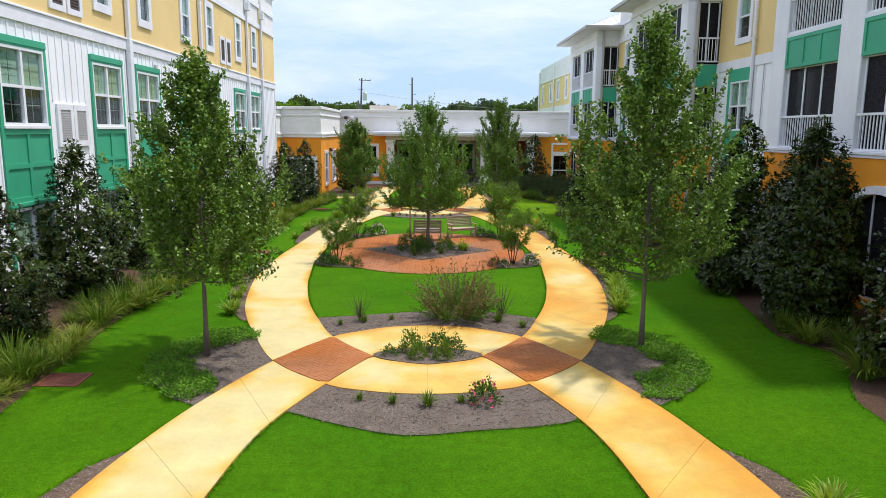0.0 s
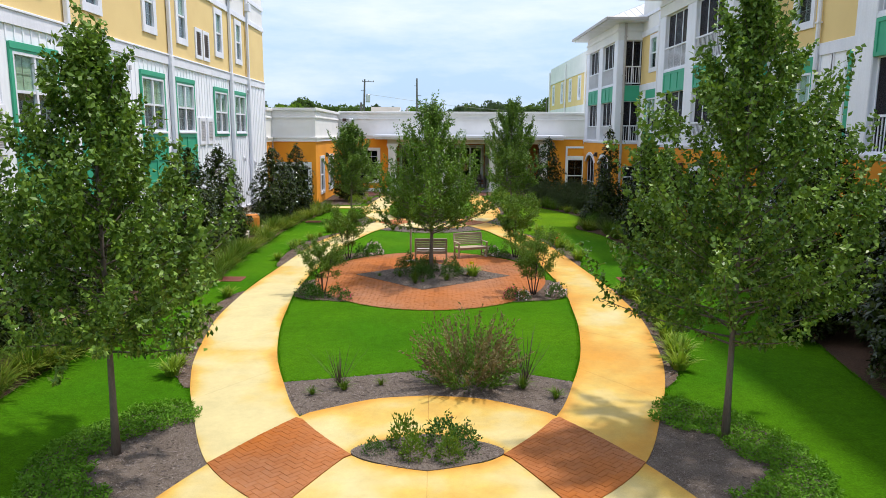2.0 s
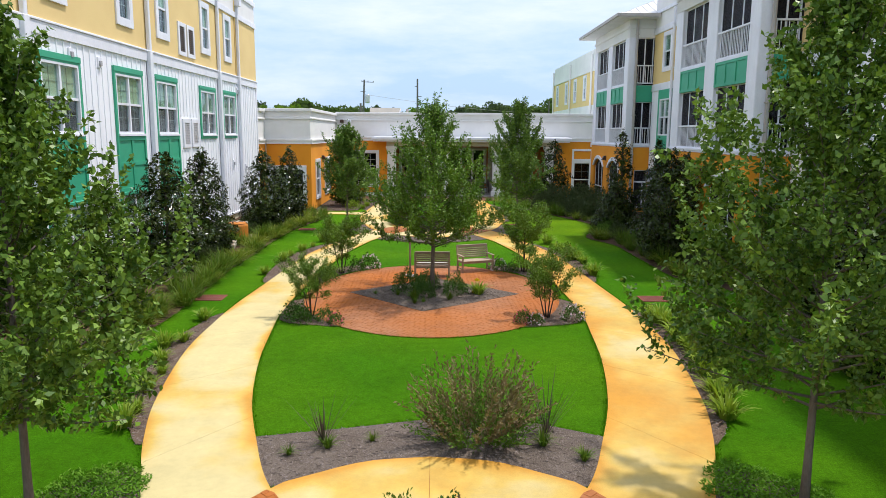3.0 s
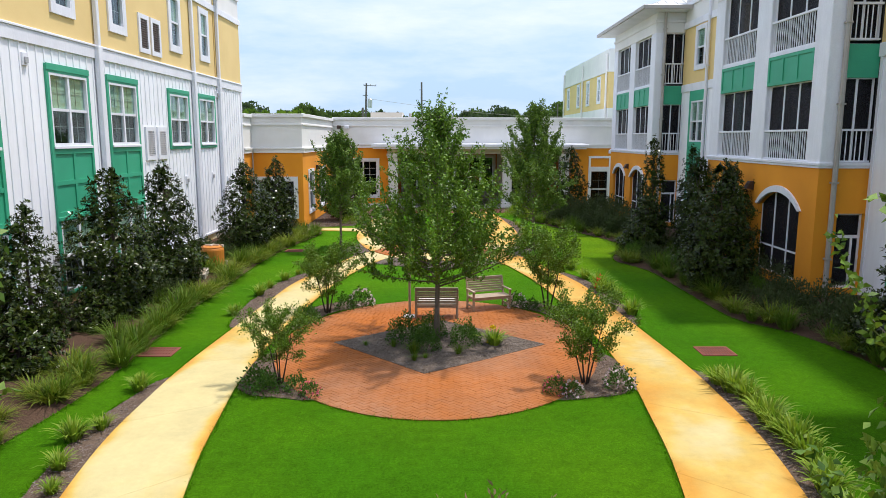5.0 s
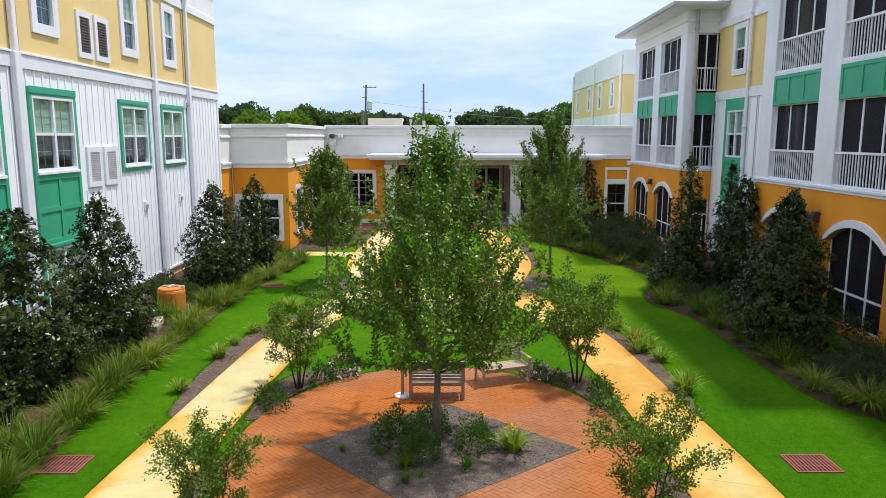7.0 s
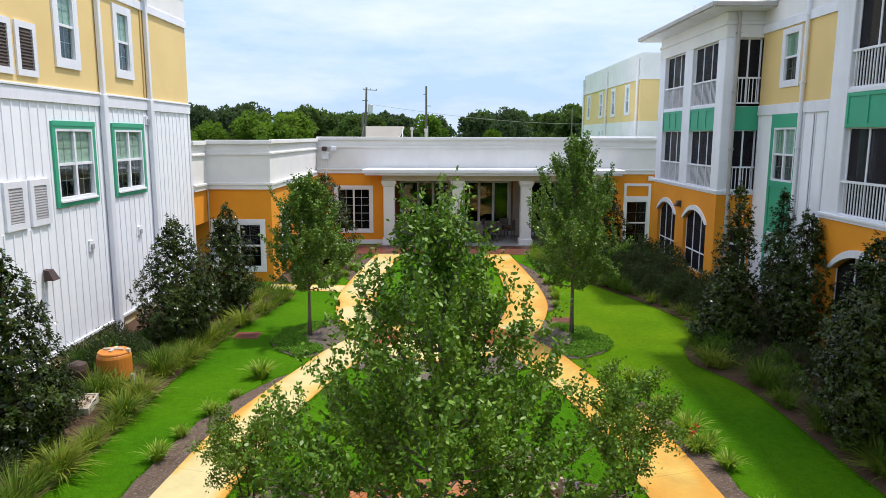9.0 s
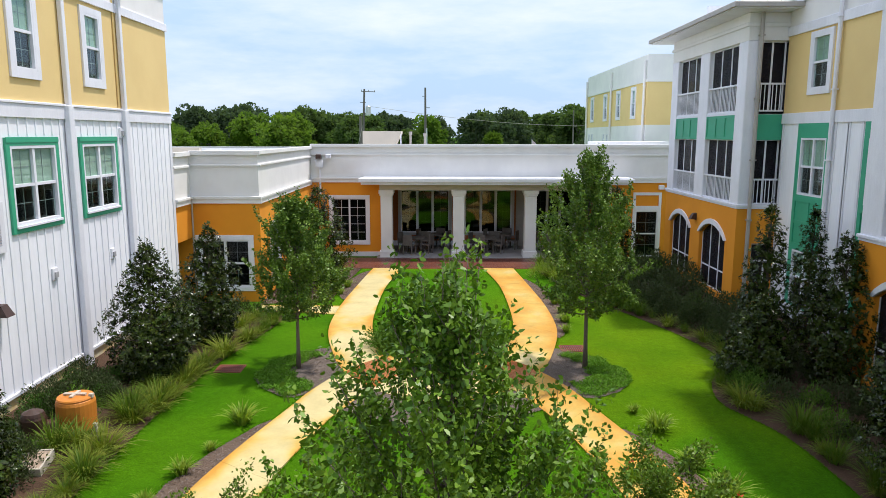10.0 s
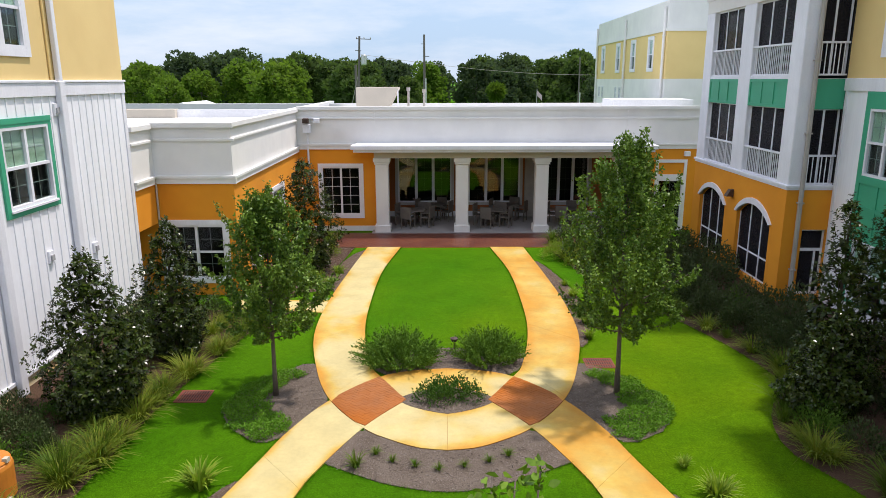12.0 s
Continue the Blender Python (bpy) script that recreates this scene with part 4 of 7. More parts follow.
for a, b in TALL:
    s = Shape().wall(a, b, 0.5, 5.68, LX, LX + 0.05, [(a + 0.10, b - 0.10, 3.90, 5.50), (a + 0.10, b - 0.10, 0.60, 2.2), (a + 0.10, b - 0.10, 2.42, 3.72)], "y")
    bay = part("green_surround", s, GREEN, west_block, "green painted board surround")
    mid = (a + b) / 2
    p = Shape().box(LX, LX + 0.018, a + 0.10, b - 0.10, 2.42, 3.72)
    p.box(LX + 0.018, LX + 0.045, mid - 0.05, mid + 0.05, 2.42, 3.72).box(LX + 0.018, LX + 0.043, a + 0.10, b - 0.10, 3.02, 3.12)
    part("green_panel", p, GREEN, bay)
    part("head_cap", Shape().block(LX + 0.05, LX + 0.065, a, b, 5.55, 5.69, 0.004), GREEN, bay)
    part("sill", Shape().block(LX + 0.05, LX + 0.085, a + 0.08, b - 0.08, 3.84, 3.90, 0.008), TRIM, bay, "white window sill")
    part("mid_cap", Shape().block(LX + 0.05, LX + 0.09, a - 0.02, b + 0.02, 2.24, 2.32, 0.01), GREEN, bay)
    window(west_block, east(LX + 0.01, a + 0.10, 3.90), b - a - 0.20, 1.6)
    window(west_block, east(LX + 0.01, a + 0.10, 0.60), b - a - 0.20, 1.6)
for a, b in SHORT:
    bay = part("green_surround", Shape().wall(a, b, 3.72, 5.62, LX, LX + 0.05, [(a + 0.12, b - 0.12, 3.87, 5.46)], "y"), GREEN, west_block, "green painted board surround")
    part("sill", Shape().block(LX + 0.05, LX + 0.085, a + 0.10, b - 0.10, 3.82, 3.87, 0.008), TRIM, bay, "white window sill")
    part("head_cap", Shape().block(LX + 0.05, LX + 0.062, a, b, 5.52, 5.63, 0.004), GREEN, bay)
    window(west_block, east(LX + 0.01, a + 0.12, 3.87), b - a - 0.24, 1.59)
for a, b in UPPER:
    sur = part("window_surround", Shape().wall(a - 0.02, b + 0.02, 6.80, 8.66, LX + 0.012, LX + 0.06, [(a + 0.13, b - 0.13, 6.96, 8.51)], "y"), TRIM, west_block)
    window(west_block, east(LX + 0.022, a + 0.13, 6.96), b - a - 0.26, 1.55, "single")
VENTS = [(30.22, 3.43), (31.08, 3.43), (17.12, 3.43), (17.86, 3.43), (30.2, 6.50), (31.05, 6.50), (17.15, 6.5), (17.95, 6.5), (3.3, 3.43)]
for y, z in VENTS:
    h = 0.97 if z < 5 else 1.08
    v = part("vent", Shape().wall(y, y + 0.72, z, z + h, LX, LX + 0.055, [(y + 0.13, y + 0.59, z + 0.13, z + h - 0.13)], "y"), TRIM, west_block)
    lou = Shape().box(LX, LX + 0.015, y + 0.13, y + 0.59, z + 0.13, z + h - 0.13)
    for k in range(12):
        q = z + 0.15 + k * (h - 0.3) / 12
        lou.box(LX + 0.015, LX + 0.045, y + 0.13, y + 0.59, q, q + 0.028)
    part("louvre", lou, LOUVRE if z < 5 else GRILLE, v)
for y, z in ((24.4, 5.55), (23.0, 5.62), (36.95, 5.6), (33.3, 2.55), (36.0, 2.55), (30.6, 2.2), (37.9, 2.3)):
    v = part("dryer_vent", Shape().block(LX, LX + 0.05, y, y + 0.19, z, z + 0.26, 0.008), TRIM, west_block)
    part("flap", Shape().box(LX + 0.05, LX + 0.085, y + 0.04, y + 0.15, z + 0.05, z + 0.17), VENTGREY, v)
for y in (-5.0, 7.5, 14.2, 21.2, 27.6, 34.42, 37.2):
    part("downpipe", Shape().block(LX + 0.02, LX + 0.15, y - 0.11, y + 0.11, 0.25, 6.32, 0.012).block(LX + 0.03, LX + 0.14, y - 0.065, y + 0.065, 6.32, 10.2, 0.012), TRIM, west_block, "square white downpipe, boxed in below")
    if y in (34.42, 37.2):
        part("hopper", Shape().block(LX + 0.02, LX + 0.26, y - 0.16, y + 0.16, 9.25, 9.6, 0.02), TRIM, west_block)
for y in (21.42, 27.82, 34.62, 36.98):
    part("conduit", Shape().tube([(LX + 0.04, y, 6.3), (LX + 0.04, y, 10.0)], [0.025, 0.025], 6), YELLOW, west_block)
lamp(LX + 0.02, 31.4, 2.35, 90)

# ---- apartment building with screened porches along the east side ----
RX, BACKX = 9.4, 10.65
east_block = thing("apartment_building", "three-storey building with white screened porches over an orange stucco base", "building")


def arch_ring(u0, u1, z0, zs, rise, n=12):
    """The outline of an opening with a flat arch."""
    w = (u1 - u0) / 2
    r = (w * w + rise * rise) / (2 * rise)
    a = math.asin(w / r)
    return [(u0, z0), (u1, z0)] + [((u0 + u1) / 2 + r * math.sin(t), zs + rise - r + r * math.cos(t)) for t in np.linspace(a, -a, n)]


def arched_wall(s, y0, y1, z0, z1, x0, x1, arches):
    """A wall across the x axis with arched openings."""
    holes = [(a, b, lo, zs + rise) for a, b, lo, zs, rise in arches]
    s.wall(y0, y1, z0, z1, x0, x1, holes, "y")
    for a, b, lo, zs, rise in arches:
        pts = arch_ring(a, b, lo, zs, rise)[2:]
        for (ya, za), (yb, zb) in zip(pts, pts[1:]):
            k = len(s.v)
            top = zs + rise
            for x in (x0, x1):
                s.v += [(x, ya, za), (x, yb, zb), (x, yb, top), (x, ya, top)]
            s.f += [(k, k + 1, k + 2, k + 3), (k + 7, k + 6, k + 5, k + 4), (k, k + 4, k + 5, k + 1)]
    return s


BALUSTER = Shape().block(-0.012, 0.012, -0.012, 0.012, 0, 1, 0.003).mesh("baluster", TRIM)


def balustrade(parent, u0, u1, at, z0, z1, along="y", posts=()):
    """A rail of upright balusters between u0 and u1."""
    s = Shape()
    put_box = (lambda a, b, c, d, e, f: s.box(c, d, a, b, e, f)) if along == "y" else (lambda a, b, c, d, e, f: s.box(a, b, c, d, e, f))
    put_box(u0, u1, at - 0.03, at + 0.03, z1 - 0.055, z1)
    rail = part("railing", s, TRIM, parent)
    s = Shape()
    put_box(u0, u1, at - 0.022, at + 0.022, z0 + 0.004, z0 + 0.05)
    part("bottom_rail", s, TRIM, rail)
    n = int((u1 - u0) / 0.115)
    for k in range(1, n):
        u = u0 + (u1 - u0) * k / n
        m = Matrix.Translation((at, u, z0 + 0.045) if along == "y" else (u, at, z0 + 0.045)) @ Matrix.Diagonal((1, 1, z1 - z0 - 0.095, 1))
        put("baluster", BALUSTER, rail, m)
    return rail


def screen(parent, u0, u1, at, z0, z1, along="y", n=3, x_in=0.05):
    """Dark insect screens between white posts."""
    w = 0.055

    def bx(sh, a, b, c, d, e, f):
        return sh.box(c, d, a, b, e, f) if along == "y" else sh.box(a, b, c, d, e, f)
    step = (u1 - u0) / n
    holes = [(u0 + step * k + (w if k == 0 else w / 2), u0 + step * (k + 1) - (w if k == n - 1 else w / 2), z0 + 0.02, z1 - 0.05) for k in range(n)]
    f = part("screen_frame", Shape().wall(u0, u1, z0, z1, at, at + 0.05, holes, along), TRIM, parent)
    for k in range(n):
        a, b = u0 + (u1 - u0) * k / n + w / 2, u0 + (u1 - u0) * (k + 1) / n - w / 2
        put("screen", bx(Shape(), a, b, at + 0.02, at + 0.026, z0, z1 - 0.05).mesh("screen", SCREENM), f)


SCREENM = bpy.data.materials.new("screen_mesh")
SCREENM.use_nodes = True
sn, sl = SCREENM.node_tree.nodes, SCREENM.node_tree.links
sp = next(x for x in sn if x.type == "BSDF_PRINCIPLED")
so = next(x for x in sn if x.type == "OUTPUT_MATERIAL")
sp.inputs["Specular IOR Level"].default_value = 0.12
sp.inputs["Base Color"].default_value, sp.inputs["Roughness"].default_value = (0.020, 0.018, 0.022, 1), 0.55
st, sm = sn.new("ShaderNodeBsdfTransparent"), sn.new("ShaderNodeMixShader")
sm.inputs["Fac"].default_value = 0.78
sl.new(st.outputs["BSDF"], sm.inputs[1])
sl.new(sp.outputs["BSDF"], sm.inputs[2])
sl.new(sm.outputs["Shader"], so.inputs["Surface"])


def porch_bay(y0):
    """A porch bay of three storeys, from y0 to y0 + 7.15."""
    y1 = y0 + 7.15
    ope = [(y0 + 0.68, y0 + 3.12), (y0 + 4.0, y0 + 6.42)]
    bay = east_block
    arches = [(a + 0.10, b - 0.02, 0.35, 2.22, 0.42) for a, b in ope]
    part("orange_base", arched_wall(Shape(), y0, y1, -0.1, 3.37, RX, RX + 0.3, arches), ORANGE, bay, "orange stucco base")
    for a, b, lo, zs, rise in arches:
        ring, outer = arch_ring(a, b, lo, zs, rise)[2:], arch_ring(a - 0.12, b + 0.12, lo, zs + 0.02, rise + 0.16)[2:]
        s = Shape()
        for i in range(len(ring) - 1):
            k = len(s.v)
            for x in (RX - 0.06, RX + 0.05):
                s.v += [(x, *ring[i]), (x, *ring[i + 1]), (x, *outer[i + 1]), (x, *outer[i])]
            s.f += [(k, k + 3, k + 2, k + 1), (k + 3, k + 7, k + 6, k + 2), (k, k + 1, k + 5, k + 4)]
            if i in (0, len(ring) - 2):
                j = 0 if i == 0 else 1
                s.f += [(k + j, k + 4 + j, k + 7 - j, k + 3 - j)]
        trim = part("arch_trim", s, TRIM, bay)
        wn_ = put("arched_window", Shape().box(RX + 0.14, RX + 0.146, a, b, lo, zs + rise).mesh("screen", SCREENM), bay, None, "dark arched screen window with white bars")
        for t in (0, 1 / 3, 2 / 3, 1):
            u = a + (b - a) * t
            part("mullion", Shape().box(RX + 0.12, RX + 0.17, u - 0.025, u + 0.025, lo, zs + rise * (1 - (2 * t - 1) ** 2)), TRIM, wn_)
        for z in (lo, 1.05):
            part("crossbar", Shape().box(RX + 0.122, RX + 0.168, a, b, z, z + 0.05), TRIM, wn_)
    # south side of the base, with a door-high screen
    part("side_wall", Shape().wall(RX + 0.3, BACKX, -0.1, 3.37, y0, y0 + 0.3, [(RX + 0.55, BACKX - 0.02, 0.35, 2.25)], "x"), ORANGE, bay, "orange stucco base")
    part("side_wall", Shape().wall(RX + 0.3, BACKX, -0.1, 3.37, y1 - 0.3, y1), ORANGE, bay)
    sd = part("side_screen", Shape().wall(RX + 0.55, BACKX - 0.02, 0.35, 2.25, y0 + 0.1, y0 + 0.16, [(RX + 0.60, RX + 1.0, 0.42, 1.62), (RX + 1.05, BACKX - 0.07, 0.42, 1.62), (RX + 0.60, BACKX - 0.07, 1.70, 2.20)]), TRIM, bay)
    put("screen", Shape().box(RX + 0.56, BACKX - 0.03, y0 + 0.13, y0 + 0.136, 0.4, 2.22).mesh("screen", SCREENM), sd)
    led = Shape()
    for z, d in ((3.37, 0.03), (3.44, 0.06)):
        led.block(RX - d, BACKX, y0 - d, y1 + d, z, z + 0.07, 0.015)
    part("ledge", led, TRIM, bay)
    part("floor_slab", Shape().box(RX + 0.02, BACKX + 0.1, y0 + 0.02, y1 - 0.02, 3.40, 3.50).box(RX + 0.14, BACKX + 0.1, y0 + 0.14, y1 - 0.14, 5.57, 6.36), STUCCO_W, bay)
    # near-black walls put the deep porch's shade into colour
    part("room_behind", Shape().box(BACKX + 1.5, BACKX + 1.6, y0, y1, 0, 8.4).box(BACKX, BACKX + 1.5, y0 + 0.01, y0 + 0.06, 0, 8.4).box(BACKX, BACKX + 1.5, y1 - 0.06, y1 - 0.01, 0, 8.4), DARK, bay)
    cols = [(y0, y0 + 0.68), (y0 + 3.12, y0 + 4.0), (y0 + 6.42, y1)]
    for a, b in cols:
        c = Shape().block(RX, RX + 0.4, a, b, 3.51, 8.58, 0.02)
        part("column", c, TRIM, bay)
    for a, b in ope:
        for z0, top, head in ((3.51, 4.33, 5.57), (6.43, 7.31, 8.58)):
            balustrade(bay, a, b, RX + 0.07, z0, top)
            screen(bay, a, b, RX + 0.13, z0, head)
        g_ = Shape().box(RX + 0.03, RX + 0.12, a, b, 5.55, 6.34)
        for k in range(4):
            u = a + (b - a - 0.09) * k / 3
            g_.box(RX + 0.005, RX + 0.03, u, u + 0.09, 5.55, 6.34)
        g_.box(RX + 0.007, RX + 0.03, a, b, 5.55, 5.64).box(RX + 0.007, RX + 0.03, a, b, 6.25, 6.34)
        part("green_panel", g_, GREEN, bay, "green painted panel")
        part("sill", Shape().block(RX + 0.015, RX + 0.2, a, b, 6.345, 6.43, 0.01), TRIM, bay)
    for ys, yp in ((y0 + 0.07, y0 + 0.02), (y1 - 0.07, y1 - 0.12)):
        for z0, top, head in ((3.51, 4.33, 5.57), (6.43, 7.31, 8.58)):
            balustrade(bay, RX + 0.4, BACKX, ys, z0, top, "x")
            if ys < y0 + 1:
                screen(bay, RX + 0.4, BACKX, y0 + 0.13, z0, head, "x", 2)
        part("green_panel", Shape().box(RX + 0.4, BACKX, yp, yp + 0.1, 5.55, 6.34), GREEN, bay)
    bm_ = Shape().block(RX - 0.0, BACKX + 0.2, y0, y1, 8.58, 9.42, 0.02)
    bm_.block(RX - 0.05, BACKX + 0.2, y0 - 0.05, y1 + 0.05, 9.0, 9.12, 0.02)
    part("beam", bm_, STUCCO_W, bay)
    # hipped metal roof with standing seams
    e = 0.72
    x0, x1, a, b, z = RX - e, BACKX + 2.5, y0 - e, y1 + e, 9.52
    part("soffit", Shape().block(x0, x1, a, b, 9.42, 9.50, 0.01), TRIM, bay)
    part("gutter", Shape().block(x0 - 0.1, x0 + 0.02, a - 0.1, b + 0.1, 9.45, 9.60, 0.02).block(x0 + 0.02, x1, a - 0.1, a + 0.02, 9.45, 9.60, 0.02).block(x0 + 0.02, x1, b - 0.02, b + 0.1, 9.45, 9.60, 0.02), GUTTER, bay)
    r = Shape()
    h = (b - a) / 2
    rx, rz = x0 + h * 0.9, z + h * 0.42
    my = (a + b) / 2
    r.v = [(x0, a, z), (x1, a, z), (x1, b, z), (x0, b, z), (rx, my, rz), (x1, my, rz)]
    r.f = [(0, 1, 5, 4), (0, 4, 3), (2, 3, 4, 5), (0, 3, 2, 1)]
    roof = part("roof", r, METAL, bay, "hipped standing-seam metal roof")
    seam = Shape()
    for y in np.arange(a + 0.2, b, 0.4):
        t = 1 - abs(y - my) / h
        seam.tube([(x0, y, z + 0.01), (x0 + (rx - x0) * t, y, z + (rz - z) * t + 0.01)], [0.018, 0.018], 4)
    for x in np.arange(x0 + 0.3, x1, 0.4):
        t = min(1, (x - x0) / (rx - x0))
        for yy in (a, b):
            seam.tube([(x, yy, z + 0.01), (x, yy + (my - yy) * t, z + (rz - z) * t + 0.01)], [0.018, 0.018], 4)
    part("standing_seam", seam, METAL, roof)
    downpipe(bay, RX + 0.36, y0 - 0.09, 0.1, 9.4, 0.065, GUTTER)
    lamp(RX, y0 + 3.55, 2.72, -90)


BAYS = (13.1, 26.9, 40.7)
for y0 in (-0.7, *BAYS):
    porch_bay(y0)


def recess(y0, y1):
    """The wall between two porch bays, with its tall green window panels."""
    s0, s1 = (y1 - 2.9, y1 - 1.1), (y0 + 0.4, y0 + 2.2)
    wins = [s0, s1]
    holes = [(a + 0.2, b - 0.2, 3.95, 5.62) for a, b in wins] + [(a + 0.2, b - 0.2, 0.7, 2.3) for a, b in wins]
    uh = [(a + 0.45, b - 0.45, 7.0, 8.5) for a, b in wins]
    part("recessed_wall", Shape().wall(y0, y1, 0, 6.3, BACKX, BACKX + 0.25, holes, "y"), WHITE, east_block, "white panelled wall")
    part("recessed_wall", Shape().wall(y0, y1, 6.3, 8.72, BACKX, BACKX + 0.25, uh, "y"), YELLOW, east_block, "yellow stucco")
    part("parapet", Shape().wall(y0, y1, 8.72, 10.9, BACKX, BACKX + 0.25, (), "y"), STUCCO_W, east_block)
    b_ = Shape().block(BACKX - 0.05, BACKX, y0, y1, 6.04, 6.36, 0.01).block(BACKX - 0.06, BACKX, y0, y1, 8.68, 8.95, 0.01).block(BACKX - 0.06, BACKX, y0, y1, 9.6, 9.75, 0.01)
    for y in (y0 + 0.06, s1[1] + 0.10, s1[1] + 0.75, s0[0] - 0.85, s0[0] - 0.2, y1 - 0.16):
        b_.block(BACKX - 0.03, BACKX, y, y + 0.1, 0.3, 6.04, 0.006)
    part("trim_band", b_, TRIM, east_block)
    for a, b in wins:
        g_ = Shape().wall(a, b, 0.6, 6.04, BACKX - 0.05, BACKX, [(a + 0.2, b - 0.2, 3.95, 5.62), (a + 0.2, b - 0.2, 0.7, 2.3), (a + 0.15, b - 0.15, 2.5, 3.75)], "y")
        bay = part("green_surround", g_, GREEN, east_block, "green painted board surround")
        mid = (a + b) / 2
        part("green_panel", Shape().box(BACKX - 0.02, BACKX, a + 0.15, b - 0.15, 2.5, 3.75).box(BACKX - 0.045, BACKX - 0.02, mid - 0.05, mid + 0.05, 2.5, 3.75).box(BACKX - 0.043, BACKX - 0.02, a + 0.15, b - 0.15, 3.08, 3.18), GREEN, bay)
        window(east_block, west(BACKX - 0.01, b - 0.2, 3.95), b - a - 0.4, 1.67)
        window(east_block, west(BACKX - 0.01, b - 0.2, 0.7), b - a - 0.4, 1.6)
        part("window_surround", Shape().wall(a + 0.3, b - 0.3, 6.85, 8.62, BACKX - 0.05, BACKX, [(a + 0.45, b - 0.45, 7.0, 8.5)], "y"), TRIM, east_block)
        window(east_block, west(BACKX - 0.01, b - 0.45, 7.0), b - a - 0.9, 1.5, "single")
    downpipe(east_block, BACKX - 0.10, (y0 + y1) / 2 + 0.35, 0.2, 9.5, 0.06)


for a, b in ((6.45, 13.1), (20.25, 26.9), (34.05, 40.7)):
    recess(a, b)
part("core", Shape().box(BACKX + 1.7, 24, -16, 47.8, 0, 10.6), DARK, east_block)
part("north_wall", Shape().box(BACKX, 24, 47.6, 47.85, 0, 10.8), WHITE, east_block)

# ---- low link building with the porch at the end of the courtyard ----
MY = 51.1
link = thing("link_building", "single-storey orange stucco building with white parapet and a columned porch", "building")
WX, WY = -6.2, 41.9


def parapet_bands(s, horizontal, a, b, at, z0, z1):
    """Mouldings along a parapet that looks along -y or +x."""
    for z, h, d in ((z0, 0.16, 0.07), (z0 + 0.16, 0.08, 0.11), (z1 - 0.52, 0.07, 0.06), (z1 - 0.14, 0.14, 0.10)):
        if horizontal:
            s.block(a - d * 0.9, b, at - d, at, z, z + h, 0.012)
        else:
            s.block(at, at + d, a, b - 0.02, z, z + h, 0.012)
    return s


wwin = (-8.27, -6.58, 0.52, 2.16)
part("wing_front", Shape().wall(-8.7, WX, -0.1, 3.42, WY, WY + 0.25, [(wwin[0], wwin[1], wwin[2], wwin[3])]), ORANGE, link, "orange stucco wall")
side = [(43.3, 44.5, 0.6, 2.45), (46.3, 48.0, 0.6, 2.45)]
part("wing_side", Shape().wall(WY + 0.25, MY + 0.3, -0.1, 3.42, WX - 0.25, WX, side, "y"), ORANGE, link, "orange stucco wall")
part("passage_header", Shape().box(-8.72, -8.5, Y_END + 0.06, WY, 2.24, 3.42), ORANGE, link, "orange stucco header over a passage")
part("passage_wall", Shape().box(-11.5, -11.25, Y_END + 0.06, WY + 0.25, -0.1, 3.42).box(-11.25, -8.7, WY, WY + 0.25, -0.1, 3.42), ORANGE, link)
part("passage_ceiling", Shape().box(-11.25, -8.72, Y_END + 0.06, WY, 2.5, 2.6), TRIM, link)
part("downpipe", Shape().tube([(-8.46, WY - 0.05, 0.1), (-8.46, WY - 0.05, 3.4)], [0.03, 0.03], 7), BEIGE, link)
part("wing_parapet", Shape().box(-8.7, WX, WY, WY + 0.25, 3.42, 5.12).box(WX - 0.25, WX, WY + 0.25, MY + 0.3, 3.42, 5.14).box(-8.72, -8.5, Y_END + 0.06, WY - 0.003, 3.42, 5.10), STUCCO_W, link, "white parapet")
b_ = Shape()
parapet_bands(b_, True, -8.38, WX + 0.1, WY, 3.40, 5.16)
parapet_bands(b_, False, WY, MY, WX, 3.40, 5.18)
parapet_bands(b_, False, Y_END + 0.08, WY - 0.12, -8.5, 3.40, 5.13)
part("moulding", b_, STUCCO_W, link)
window(link, pose(wwin[0], WY + 0.02, wwin[2]), wwin[1] - wwin[0], wwin[3] - wwin[2], "plain")
part("window_surround", Shape().wall(wwin[0] - 0.14, wwin[1] + 0.14, wwin[2] - 0.14, wwin[3] + 0.16, WY - 0.05, WY, [wwin]), TRIM, link)
for a, b, lo, hi in side:
    window(link, east(WX - 0.02, a, lo), b - a, hi - lo, "plain" if b - a > 1.4 else "glazed")
    part("window_surround", Shape().wall(a - 0.13, b + 0.13, lo - 0.13, hi + 0.15, WX, WX + 0.05, [(a, b, lo, hi)], "y"), TRIM, link)
lamp(WX, 45.4, 2.6, 90)
# main front
mwin = (-5.24, -3.60, 0.70, 2.76)
PL, PR = -2.9, 7.75
part("main_wall", Shape().wall(WX, PL, -0.1, 3.5, MY, MY + 0.25, [mwin]), ORANGE, link, "orange stucco wall")
part("main_wall", Shape().wall(PR, 12, -0.1, 3.5, MY, MY + 0.25, [(9.02, 10.1, 0.0, 2.2), (9.02, 10.1, 2.42, 2.92)]), ORANGE, link, "orange stucco wall")
part("main_parapet", Shape().box(WX, 12, MY, MY + 0.3, 3.5, 5.25), STUCCO_W, link, "white parapet")
b_ = parapet_bands(Shape(), True, WX + 0.12, 12, MY, 3.5, 5.27)
for x in (-3.05, 7.6):
    b_.box(x, x + 0.12, MY - 0.03, MY, 3.75, 5.13)
part("moulding", b_, STUCCO_W, link)
